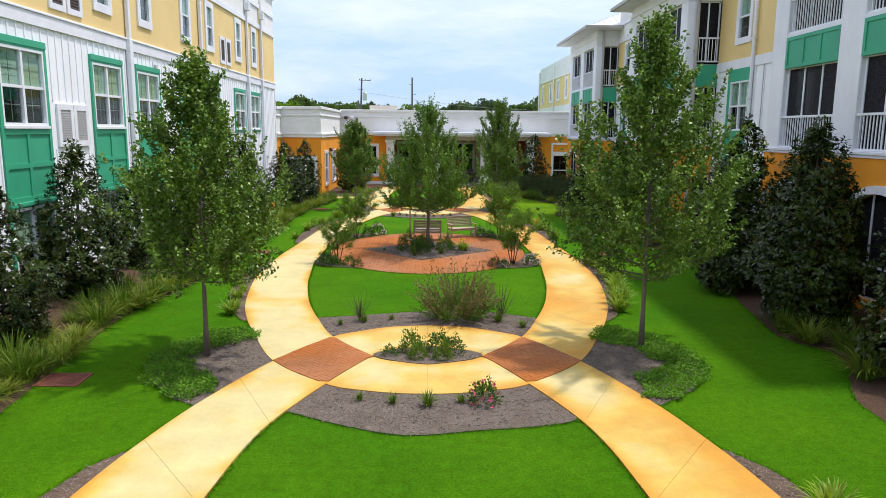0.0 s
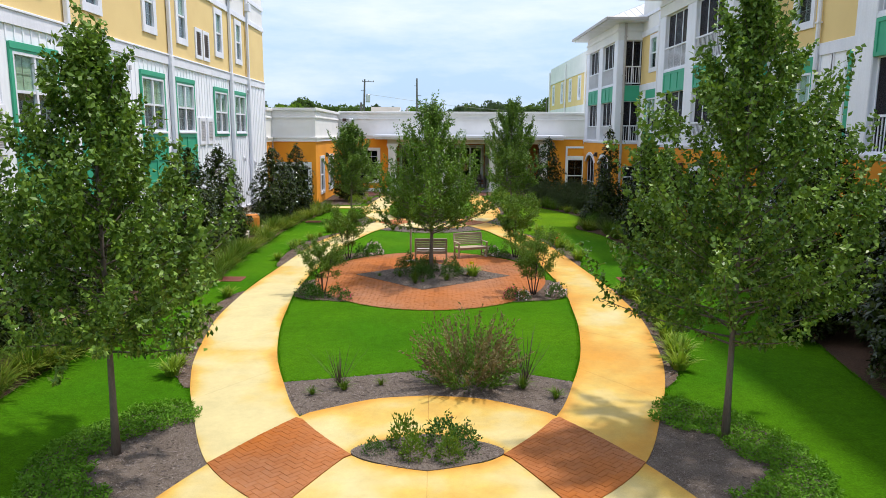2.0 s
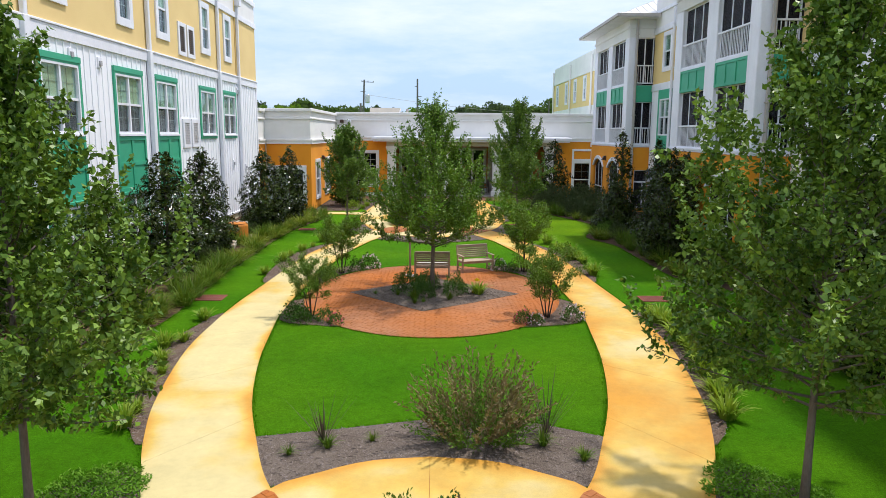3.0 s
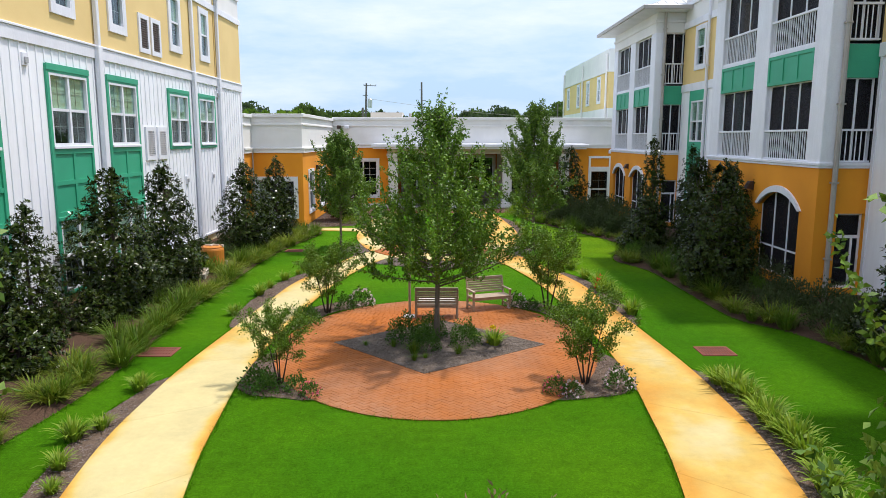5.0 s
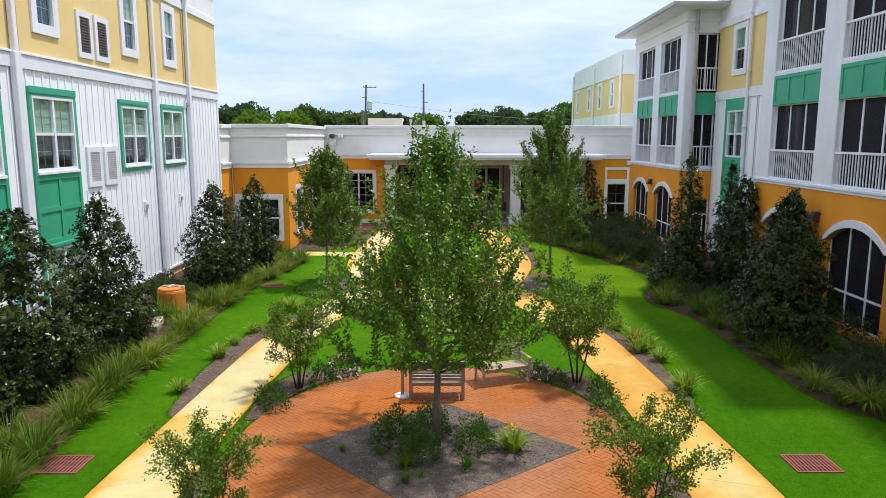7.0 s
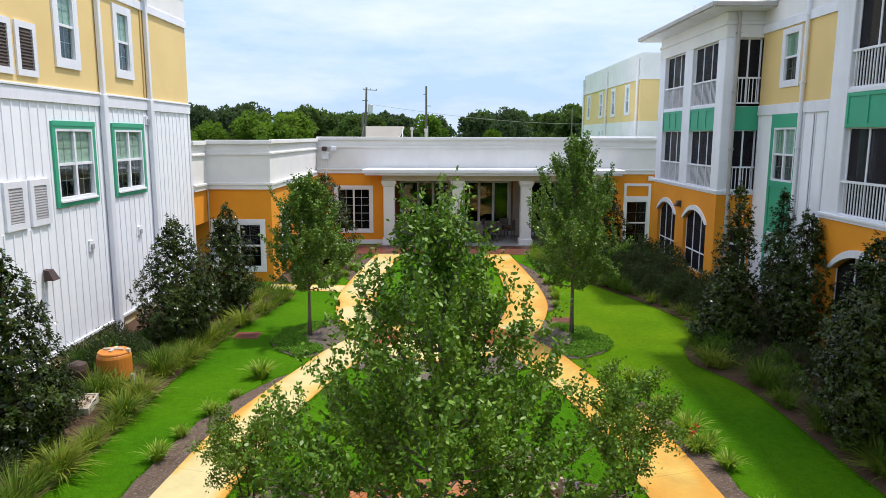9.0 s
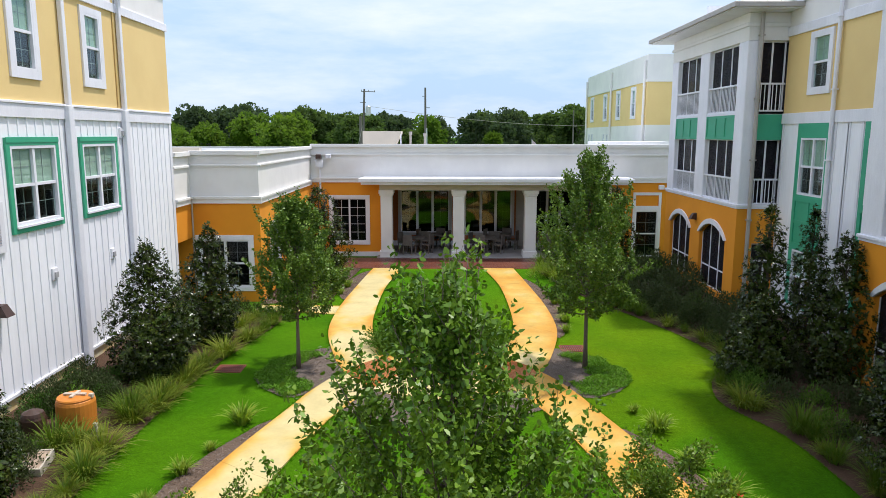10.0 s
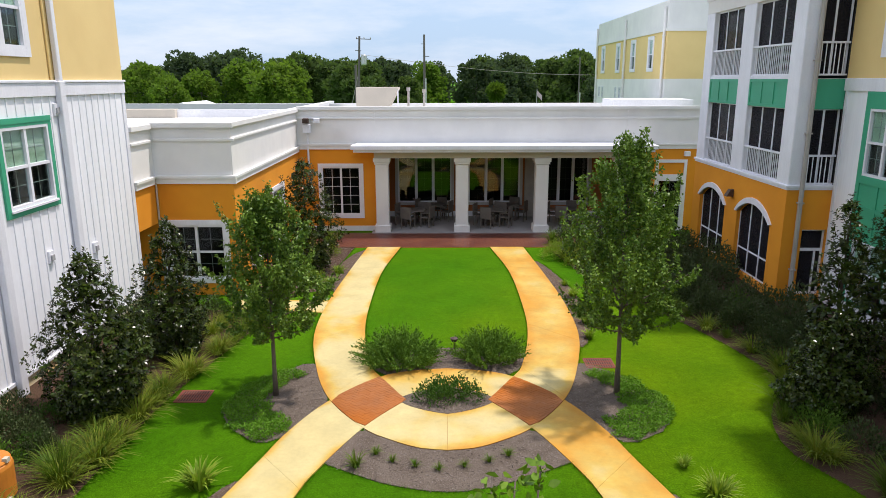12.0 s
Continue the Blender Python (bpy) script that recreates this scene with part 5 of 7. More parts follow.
cn = Shape().block(-3.75, 8.55, MY - 1.0, MY + 0.05, 3.46, 3.58, 0.01).block(-3.85, 8.65, MY - 1.1, MY + 0.05, 3.58, 3.74, 0.015).block(-3.7, 8.5, MY - 0.95, MY - 0.02, 3.74, 3.78, 0.01)
part("canopy", cn, TRIM, link, "white canopy fascia")
part("lintel", Shape().block(-2.95, 7.75, MY - 0.55, MY + 0.1, 3.18, 3.46, 0.01), BEIGE, link)
for x in (-2.64, 0.71, 4.05, 7.4):
    c = Shape().block(x - 0.27, x + 0.27, MY - 0.52, MY + 0.02, 0.34, 2.92, 0.025).block(x - 0.33, x + 0.33, MY - 0.58, MY + 0.08, 0, 0.34, 0.02)
    c.block(x - 0.31, x + 0.31, MY - 0.56, MY + 0.06, 2.92, 3.02, 0.012).block(x - 0.35, x + 0.35, MY - 0.60, MY + 0.10, 3.02, 3.18, 0.012)
    part("column", c, STUCCO_W, link, "square white stucco column")
# porch: floor, back wall with tall windows, ceiling
PB = MY + 3.0
pw = [(-2.2, 0.3), (1.1, 3.5), (4.6, 6.7)]
part("porch_floor", Shape().box(-3.1, 7.9, MY - 0.7, PB, -0.05, 0.05), PORCHFLOOR, link)
# back and side walls carry the porch shade in their paint
part("porch_back", Shape().wall(-3.1, 7.9, 0, 3.46, PB, PB + 0.2, [(a, b, 0.72, 2.92) for a, b in pw]), PORCHWALL, link, "orange stucco back wall of the porch, shade in its colour")
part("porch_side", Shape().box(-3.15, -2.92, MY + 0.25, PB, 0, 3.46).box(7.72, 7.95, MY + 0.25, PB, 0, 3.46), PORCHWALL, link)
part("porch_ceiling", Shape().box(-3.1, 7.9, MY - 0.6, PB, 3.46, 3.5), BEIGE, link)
part("baseboard", Shape().box(-2.9, 7.7, PB - 0.03, PB, 0.05, 0.3).box(WX + 0.05, PL - 0.1, MY - 0.03, MY, 0, 0.22), TRIM, link)
for a, b in pw:
    window(link, pose(a, PB + 0.03, 0.72), b - a, 2.2, "wide", "tall dark porch window with white bars")
    # surround in the greyed trim, darkened for the porch shade
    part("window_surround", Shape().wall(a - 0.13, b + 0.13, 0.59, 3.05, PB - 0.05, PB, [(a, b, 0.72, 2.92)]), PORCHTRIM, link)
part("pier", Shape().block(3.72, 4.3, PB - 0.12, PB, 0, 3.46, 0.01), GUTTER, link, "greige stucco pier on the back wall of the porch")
window(link, pose(mwin[0], MY + 0.02, mwin[2]), mwin[1] - mwin[0], mwin[3] - mwin[2], "pair", "tall window with white bars")
part("window_surround", Shape().wall(mwin[0] - 0.14, mwin[1] + 0.14, mwin[2] - 0.14, mwin[3] + 0.14, MY - 0.05, MY, [mwin]), TRIM, link)
window(link, pose(9.02, MY + 0.02, 0.0), 1.08, 2.2, "glazed", "glazed white door")
part("transom_frame", Shape().wall(8.9, 10.22, 0, 3.05, MY - 0.05, MY, [(9.02, 10.1, 0.0, 2.2), (9.02, 10.1, 2.42, 2.92)]), TRIM, link)
part("transom_panel", Shape().box(9.02, 10.1, MY + 0.02, MY + 0.08, 2.42, 2.92), ORANGE, link)
part("wall_light", Shape().block(10.05, 10.3, MY - 0.14, MY, 3.2, 3.4, 0.02), TRIM, link)
# roofs behind the parapets
part("roof", Shape().box(-30, WX - 0.25, WY + 1.0, 62, 4.45, 4.62).box(WX - 0.25, 12, MY + 0.35, 66, 4.45, 4.6), ROOFW, link, "flat white roof membrane")
part("rear_wall", Shape().box(-30, 26, 66, 66.3, 0, 4.9).box(-30, -29.7, WY + 1, 66, 0, 4.9).box(12, 26, MY + 0.3, MY + 0.6, 0, 5.0), STUCCO_W, link)
part("roof_parapet", Shape().box(-12.6, -7.5, 55, 55.3, 4.62, 4.98).box(-7.5, -7.2, 52, 68, 4.6, 5.0), ROOFW, link)
part("roof_wall", Shape().block(-20, -12.6, 54.7, 55.2, 4.62, 5.02, 0.02), BEIGE, link, "low beige stucco wall on the roof")
part("raised_roof", Shape().box(8.5, 12.5, 57.5, 60, 4.6, 5.35), ROOFW, link)
stair = Shape()
ring = ((-4.96, 4.6), (-3.25, 4.6), (-2.62, 5.8), (-2.62, 5.92), (-4.96, 5.92))
stair.v = [(x, y, z) for y in (61.6, 63.5) for x, z in ring]
stair.f = [(0, 1, 2, 3, 4), (9, 8, 7, 6, 5), *((i, 5 + i, 5 + (i + 1) % 5, (i + 1) % 5) for i in range(5))]
part("stair_head", stair, BEIGE, link, "beige stucco box with a slanted underside on the flat roof")
part("roof_post", Shape().box(-2.66, -2.6, 61.7, 61.8, 4.6, 5.85), TRIM, link)
for x, y, z in ((-2.1, 63.0, 5.9), (-1.2, 63.4, 5.8)):
    part("roof_vent", Shape().lathe([(0.07, 4.6), (0.07, z - 0.2), (0.11, z - 0.2), (0.11, z)], 10, x, y), GUTTER, link)
# patio of dark red pavers in front of the porch
patio = thing("patio", "patio of dark red clay pavers before the porch", "patio", kind="structure")
part("bed_joint", Shape().box(-6.1, 8.0, 47.93, MY - 0.55, -0.04, 0.012), JOINT, patio)
PAV = Shape().block(-0.145, 0.145, -0.07, 0.07, 0, 0.016, 0.006).mesh("paver", REDBRICK)
rest = Shape()
for j in range(17):
    y = 48.02 + 0.153 * j
    for i in range(46):
        x = -6.0 + 0.305 * i + (0.15 if j % 2 else 0)
        if x > 7.9:
            continue
        if j < 7 and -6 < x < 7.6:
            put("paver", PAV, patio, pose(x, y, 0.012, 0, 0, rng.uniform(-0.5, 0.5)))
        else:
            k = len(rest.v)
            rest.block(x - 0.145, x + 0.145, y - 0.07, y + 0.07, 0.012, 0.028, 0.006)
tagged(put("paver_field", rest.mesh("paver_field", REDBRICK), patio), kind="stuff")
# security camera box on its conduit
sec = thing("security_camera", "white security camera box on a conduit up the wall", "security camera", pose(-5.75, MY, 0))
part("conduit", Shape().tube([(0, -0.06, 2.9), (0, -0.06, 4.25)], [0.045, 0.045], 8), TRIM, sec)
part("box", Shape().block(-0.17, 0.17, -0.24, -0.08, 4.2, 4.55, 0.02), TRIM, sec)
part("camera_head", Shape().block(-0.13, 0.10, -0.42, -0.1, 4.60, 4.80, 0.03), BRONZE, sec)
part("flood_light", Shape().block(0.3, 0.55, -0.3, -0.1, 4.62, 4.80, 0.02), TRIM, sec)

# ---- white and yellow block farther back ----
far_block = thing("apartment_building", "distant white building with yellow upper stucco and narrow windows", "building")
FX, FY = 12.9, 63.7
fw = [(66.35, 67.25), (70.5, 71.4), (74.7, 75.6), (79.6, 80.5)]
part("lower_wall", Shape().wall(FY, 82.3, 0, 6.36, FX, FX + 0.3, [(a, a + 0.5, 4.9, 5.8) for a in (74.0, 75.2, 79.6, 80.8)], "y").box(FX + 0.3, 26, FY, FY + 0.3, 0, 6.36), STUCCO_W, far_block)
part("upper_wall", Shape().wall(FY, 82.3, 6.36, 9.1, FX, FX + 0.3, [(a, b, 6.95, 8.75) for a, b in fw], "y").box(FX + 0.3, 26, FY, FY + 0.3, 6.36, 9.1), YELLOW, far_block, "yellow stucco")
part("parapet", Shape().box(FX, FX + 0.3, FY, 82.3, 9.1, 10.75).box(FX + 0.3, 26, FY, FY + 0.3, 9.1, 10.75).box(FX - 0.08, FX, FY - 0.08, 82.3, 9.05, 9.22).box(FX, 26, FY - 0.08, FY, 9.05, 9.22), STUCCO_W, far_block)
part("core", Shape().box(FX + 0.8, 26, FY + 0.8, 82, 0, 10.5), DARK, far_block)
for a, b in fw:
    window(far_block, west(FX, b, 6.95), b - a, 1.8, "single")
    part("window_surround", Shape().wall(a - 0.16, b + 0.16, 6.8, 8.92, FX - 0.06, FX, [(a, b, 6.95, 8.75)], "y"), TRIM, far_block)
for a in (74.0, 75.2, 79.6, 80.8):
    window(far_block, west(FX, a + 0.5, 4.9), 0.5, 0.9, "single")
for y in (64.0, 73.0, 82.1):
    downpipe(far_block, FX - 0.12, y, 0.2, 10.4, 0.08, STUCCO_W)

# ---- plants ----


def limb_tree(seed, height, clear, radius, leaf_n, leaf_len, leaf_w, material, trunk_r, limbs=34, peak=0.32, bark=BARK, stems=1, lift=0.9, droop=0.1, spread=0.06):
    """Trunk with limbs and twigs, and leaves along them: returns the meshes of the wood and of the crown."""
    r = np.random.default_rng(seed)
    wood, sticks = Shape(), []
    twigs = []
    for st in range(stems):
        if stems == 1:
            top = np.array([r.normal(0, 0.06), r.normal(0, 0.06), height * 0.93])
            foot = np.zeros(3)
        else:
            a = 2 * math.pi * st / stems + r.uniform(-0.3, 0.3)
            top = np.array([math.cos(a) * radius * 0.45, math.sin(a) * radius * 0.45, height * 0.8])
            foot = np.array([math.cos(a) * 0.05, math.sin(a) * 0.05, 0])
        mid = (foot + top) / 2 + r.normal(0, 0.03, 3) * (1, 1, 0)
        ts = np.linspace(0, 1, 7)[:, None]
        line = (1 - ts) ** 2 * foot + 2 * ts * (1 - ts) * mid + ts ** 2 * top
        sticks.append(Shape().tube([tuple(p) for p in line], [trunk_r * (1.25 if i == 0 else 1 - 0.13 * i) for i in range(7)], 8).mesh("trunk", bark, True))
        for k in range(limbs // stems):
            f = (k + r.uniform(0, 1)) / (limbs // stems)
            z = clear + (height * 0.95 - clear) * f ** 1.1
            t = min(0.98, z / top[2])
            base = (1 - t) ** 2 * foot + 2 * t * (1 - t) * mid + t ** 2 * top
            prof = (f / peak) ** 0.5 if f < peak else max(0.06, (1 - (f - peak) / (1 - peak)) ** 0.85)
            ln = radius * prof * r.uniform(0.75, 1.25)
            a = 2.399 * k + r.uniform(-0.5, 0.5) + st
            up = lift * (0.55 + 0.9 * f) * r.uniform(0.7, 1.2)
            d = np.array([math.cos(a), math.sin(a), up])
            end = base + d / math.hypot(1, 0.5 * up) * ln
            m = (base + end) / 2 + np.array([0, 0, -0.06 * ln])
            line2 = [tuple((1 - u) ** 2 * base + 2 * u * (1 - u) * m + u ** 2 * end) for u in np.linspace(0, 1, 4)]
            wood.tube(line2, [trunk_r * 0.32 * (1 - 0.25 * i) * (1 - 0.5 * f) + 0.003 for i in range(4)], 5)
            twigs.append((base, m, end, ln))
            for q in range(7):
                u = r.uniform(0.25, 0.98)
                b2 = (1 - u) ** 2 * base + 2 * u * (1 - u) * m + u ** 2 * end
                e2 = b2 + unit(d * 0.6 + r.normal(0, 0.7, 3)) * ln * r.uniform(0.2, 0.45)
                twigs.append((b2, (b2 + e2) / 2, e2, ln * 0.5))
    w = np.array([t[3] for t in twigs]) + 0.05
    pick = r.choice(len(twigs), leaf_n, p=w / w.sum())
    B, Mm, E = (np.array([twigs[i][k] for i in pick]) for k in range(3))
    u = r.uniform(0.12, 1.04, (leaf_n, 1)) ** 0.8
    P = (1 - u) ** 2 * B + 2 * u * (1 - u) * Mm + u ** 2 * E + r.normal(0, spread, (leaf_n, 3)) * (1, 1, 0.8)
    D = unit(E - B) * 0.5 + r.normal(0, 0.55, (leaf_n, 3)) + np.array([0, 0, 0.15 - droop])
    return sticks, kites("crown", P, D, leaf_len, leaf_w, material, r), wood.mesh("twig_mass", bark, True)


def shoot_tree(seed, height, clear, radius, leaf_n, leaf_len, leaf_w, material, trunk_r, limbs=40, peak=0.22, bark=BARK, low=8, high=62, leaders=6, twigs_per=7, spread=0.026, droop=0.4, make=leaves, full=0.55, bend=0.3, tips=()):
    """A young tree: a straight leader, limbs that turn upward, upright shoots on them and leaves along the shoots."""
    r = np.random.default_rng(seed)
    wood, stick = Shape(), Shape()
    lean = r.normal(0, 0.05, 2)
    stem = lambda z: np.array([lean[0] * z / height, lean[1] * z / height, z])
    top = 0.88 * height
    zs = np.linspace(0, top, 8)
    stick.tube([tuple(stem(z)) for z in zs], [trunk_r * (1.3 if i == 0 else 1.02 - 0.125 * i) for i in range(8)], 9)
    sprays = []

    def shoot(base, d, ln, bend, thick):
        d = unit(np.asarray(d))
        end = base + d * ln + np.array([0, 0, bend * ln])
        mid = base + d * ln * 0.5 - np.array([0, 0, 0.10 * bend * ln])
        if thick > 0:
            wood.tube([tuple((1 - u) ** 2 * base + 2 * u * (1 - u) * mid + u ** 2 * end) for u in np.linspace(0, 1, 5)], [thick * (1 - 0.2 * i) for i in range(5)], 5)
        return base, mid, end

    at = lambda q, u: (1 - u) ** 2 * q[0] + 2 * u * (1 - u) * q[1] + u ** 2 * q[2]
    for k in range(limbs + leaders):
        lead = k >= limbs
        f = min(0.99, (k + r.uniform(0, 1)) / limbs)
        z = clear + (top - clear) * f ** 1.2
        if lead:
            z = top * r.uniform(0.84, 1.0)
        a = 2.399 * k + r.uniform(-0.5, 0.5)
        el = radians(low + (high - low) * f + r.normal(0, 9)) if not lead else radians(r.uniform(60, 86))
        d = np.array((math.cos(a) * math.cos(el), math.sin(a) * math.cos(el), math.sin(el)))
        lift = bend * (0.3 + 0.7 * f) if not lead else 0.05
        room = r.uniform(0.68, 1.12)
        ln = 1.6 * radius
        for _ in range(40):
            end = stem(z) + d * ln + np.array([0, 0, lift * ln])
            s = (end[2] - clear) / (height - clear)
            wide = (0.62 + 0.38 * max(s, 0) / peak) if s < peak else max(0.0, 1 - (s - peak) / (1 - peak)) ** full
            if math.hypot(end[0], end[1]) < radius * wide * room + 0.02 and s < 1.02:
                break
            ln *= 0.93
        limb = shoot(stem(z), d, ln, lift, trunk_r * 0.30 * (1 - 0.6 * f) + 0.003)
        thin = 1 - 0.6 * f if make is leaves else 1.0
        sprays.append((*limb, 0.5 * ln * thin))
        for q in range(twigs_per if not lead else 3):
            u = r.uniform(0.25, 0.97)
            tw = ln * r.uniform(0.16, 0.44) + 0.08
            td = unit(np.array(d)) * 0.5 + r.normal(0, 0.42, 3) + np.array([0, 0, 0.75])
            sprays.append((*shoot(at(limb, u), td, tw, 0.2, 0.004 if q < 3 and make is leaves else 0), tw * thin))
    for tip in tips:
        base, tip = stem(0.62 * top), np.array(tip)
        bow = 0.5 * (base + tip) + np.array([0, 0.25, -0.15])
        q = (base, bow, tip)
        wood.tube([tuple(at(q, u)) for u in np.linspace(0, 1, 7)], [0.016 * (1 - 0.13 * i) for i in range(7)], 6)
        for u in (0.55, 0.7, 0.8, 0.88, 0.95):
            e = at(q, u) + r.normal(0, 0.06, 3) + (0, 0, 0.1)
            sprays.append((at(q, u), 0.5 * (at(q, u) + e), e, 0.12))
    w = np.array([s[3] for s in sprays])
    pick = r.choice(len(sprays), leaf_n, p=w / w.sum())
    B, M, E = (np.array([sprays[i][k] for i in pick]) for k in range(3))
    u = r.uniform(0.1, 1.03, (leaf_n, 1))
    P = (1 - u) ** 2 * B + 2 * u * (1 - u) * M + u ** 2 * E + r.normal(0, spread, (leaf_n, 3))
    D = unit(E - B) * 0.35 + r.normal(0, 0.55, (leaf_n, 3)) - np.array([0, 0, droop])
    return stick.mesh("trunk", bark, True), make("crown", P, D, leaf_len, leaf_w, material, r), wood.mesh("twig_mass", bark, True)


def tree(x, y, meshes, label, category="tree", group="", turn=0.0, scale=1.0, name="tree", z=0.0):
    ob = thing(name, label, category, pose(x, y, z, 0, 0, turn) @ Matrix.Diagonal((scale, scale, scale, 1)), group)
    for stick in meshes[0] if isinstance(meshes[0], list) else [meshes[0]]:
        put("trunk", stick, ob)
    put("crown", meshes[1], ob)
    if len(meshes) > 2:
        tagged(put("twig_mass", meshes[2], ob), kind="stuff")
    return ob


ROW = "young shade trees in the lawn"
tree(-3.8, 12.4, shoot_tree(11, 5.3, 1.30, 1.86, 31000, 0.072, 0.044, LEAFD, 0.045, 78, 0.28, full=1.25, make=kites, twigs_per=9), "young shade tree with dense green crown in a mulch bed", "tree", ROW)
tree(3.85, 12.8, shoot_tree(12, 5.9, 1.25, 2.04, 33000, 0.072, 0.044, LEAFD, 0.045, 78, 0.3, full=1.05, make=kites, twigs_per=9), "young shade tree with loose upright green crown", "tree", ROW)
tree(0.0, 23.35, shoot_tree(13, 4.66, 1.15, 2.05, 40000, 0.058, 0.032, LEAF, 0.06, 66, 0.24, full=0.74, leaders=12, twigs_per=9, tips=((0.02, 0.95, 4.62), (0.14, 1.0, 4.74), (0.24, 1.0, 4.68), (0.36, 1.05, 4.78))), "round-crowned young tree in the diamond bed of the plaza", "tree", ROW)
tree(-3.54, 34.95, shoot_tree(14, 4.2, 1.25, 1.25, 24000, 0.074, 0.046, LEAFD, 0.05, 56, 0.35, full=0.6, make=kites), "young shade tree with a compact dark crown", "tree", ROW)
tree(3.52, 35.0, shoot_tree(15, 5.3, 1.35, 1.65, 28000, 0.074, 0.046, LEAFD, 0.055, 60, 0.3, full=0.75, make=kites), "young shade tree with a tall green crown", "tree", ROW)

# magnolias along the walls


def magnolia(seed, height, radius, rosettes, power=0.85, peak=0.16, leaf=0.09, per=10):
    """A magnolia: stem and limbs, and rosettes of stiff leaves that face outward, over an uneven cone."""
    r = np.random.default_rng(seed)
    ph = r.uniform(0, 6.28, 4)
    LOBES = (r.uniform(0.08, 0.88, 26), r.uniform(0, 6.28, 26), r.uniform(-0.22, 0.42, 26))

    def reach(f, a):
        w = np.where(f < peak, 0.66 + 0.34 * f / peak, np.clip(1 - (f - peak) / (1 - peak), 0.02, 1) ** power)
        lobes = sum(c * np.exp(-((f - q) / 0.075) ** 2 - ((np.sin(0.5 * (a - b))) / 0.28) ** 2) for q, b, c in zip(*LOBES))
        return radius * w * (1 + 0.10 * np.sin(2 * a + 4 * f + ph[0]) + 0.08 * np.sin(5 * a - 9 * f + ph[1]) + 0.08 * np.sin(17 * f + 3 * a + ph[2])) + radius * lobes * (0.35 + 0.65 * w)

    f = r.uniform(0, 1, rosettes * 4)
    f = f[r.uniform(0, 1, len(f)) < np.clip(1 - f, 0.12, 1)][:rosettes]
    a = r.uniform(0, 2 * math.pi, len(f))
    depth = np.where(r.uniform(0, 1, len(f)) < 0.72, r.uniform(0.82, 1.06, len(f)), r.uniform(0.4, 0.82, len(f)))
    rr = reach(f, a) * depth
    C = np.stack([rr * np.cos(a), rr * np.sin(a), 0.10 + (height - 0.1) * f], 1)
    O = unit(np.stack([np.cos(a), np.sin(a), 0.35 + 0.9 * f], 1) + r.normal(0, 0.3, (len(f), 3)))
    # leading shoots that stand out of the top like fingers
    for k in range(9):
        tip = (1.04, 0.98, 0.93)[k % 3] * r.uniform(0.92, 1.0)
        q = np.linspace(tip - 0.3, tip, 11)
        aa, out = 2.4 * k + r.uniform(-0.4, 0.4), (0.10, 0.32, 0.52)[k % 3] * radius * r.uniform(0.7, 1.3)
        grow = np.clip((tip - q) / 0.3, 0, 1)
        ja = r.normal(0, 0.05, (11, 2)) * (0.4 + grow[:, None])
        C = np.vstack([C, np.stack([out * np.cos(aa) * (1.1 - 0.2 * grow) + ja[:, 0], out * np.sin(aa) * (1.1 - 0.2 * grow) + ja[:, 1], height * q], 1)])
        O = np.vstack([O, unit(np.array([0.4 * math.cos(aa), 0.4 * math.sin(aa), 1.0]) + r.normal(0, 0.35, (11, 3)))])
    P, o = np.repeat(C, per, 0), np.repeat(O, per, 0)
    n = len(P)
    side = unit(np.cross(o, r.normal(size=(n, 3))))
    D = unit(o * r.uniform(0.15, 0.9, (n, 1)) + side)
    P = P + o * r.uniform(-0.05, 0.03, (n, 1)) + D * 0.012
    S = unit(np.cross(D, o + np.array([0, 0, 0.5]) + r.normal(0, 0.35, (n, 3))))
    N = np.cross(S, D)
    size = np.repeat(np.r_[np.where(depth < 0.82, 1.8, 1.0), np.ones(99)], per)[:, None]
    L, W = size * leaf * r.uniform(0.65, 1.2, (n, 1)), size * leaf * 0.44 * r.uniform(0.8, 1.2, (n, 1))
    crown = quads("crown", np.stack([P, P + 0.5 * L * D + 0.5 * W * S + 0.12 * W * N, P + L * D - 0.10 * L * N, P + 0.5 * L * D - 0.5 * W * S + 0.12 * W * N], axis=1), MAGN, 4)
    stick, wood = Shape().tube([(0, 0, 0), (0.02, 0.01, height * 0.5), (0, 0, height * 0.96)], [0.05, 0.035, 0.008], 7), Shape()
    for k in range(26):
        q = (k + 0.5) / 27
        aa = 2.4 * k
        e = float(reach(np.array(q), aa)) * 0.9
        z = 0.1 + (height - 0.1) * q
        wood.tube([(0, 0, z * 0.8), (0.5 * e * math.cos(aa), 0.5 * e * math.sin(aa), z * 0.86), (e * math.cos(aa), e * math.sin(aa), z)], [0.016, 0.011, 0.004], 5)
    return stick.mesh("trunk", DKBARK, True), crown, wood.mesh("twig_mass", DKBARK, True)


MAG = [magnolia(20 + k, 3.4 + 0.15 * (k % 2), (1.02, 0.96, 1.0, 0.84)[k], (1220, 1150, 1200, 1030)[k], (0.60, 0.52, 0.68, 0.58)[k], (0.36, 0.32, 0.38, 0.34)[k]) for k in range(4)]
SLIM = magnolia(29, 4.1, 0.62, 560, 0.6, 0.3)
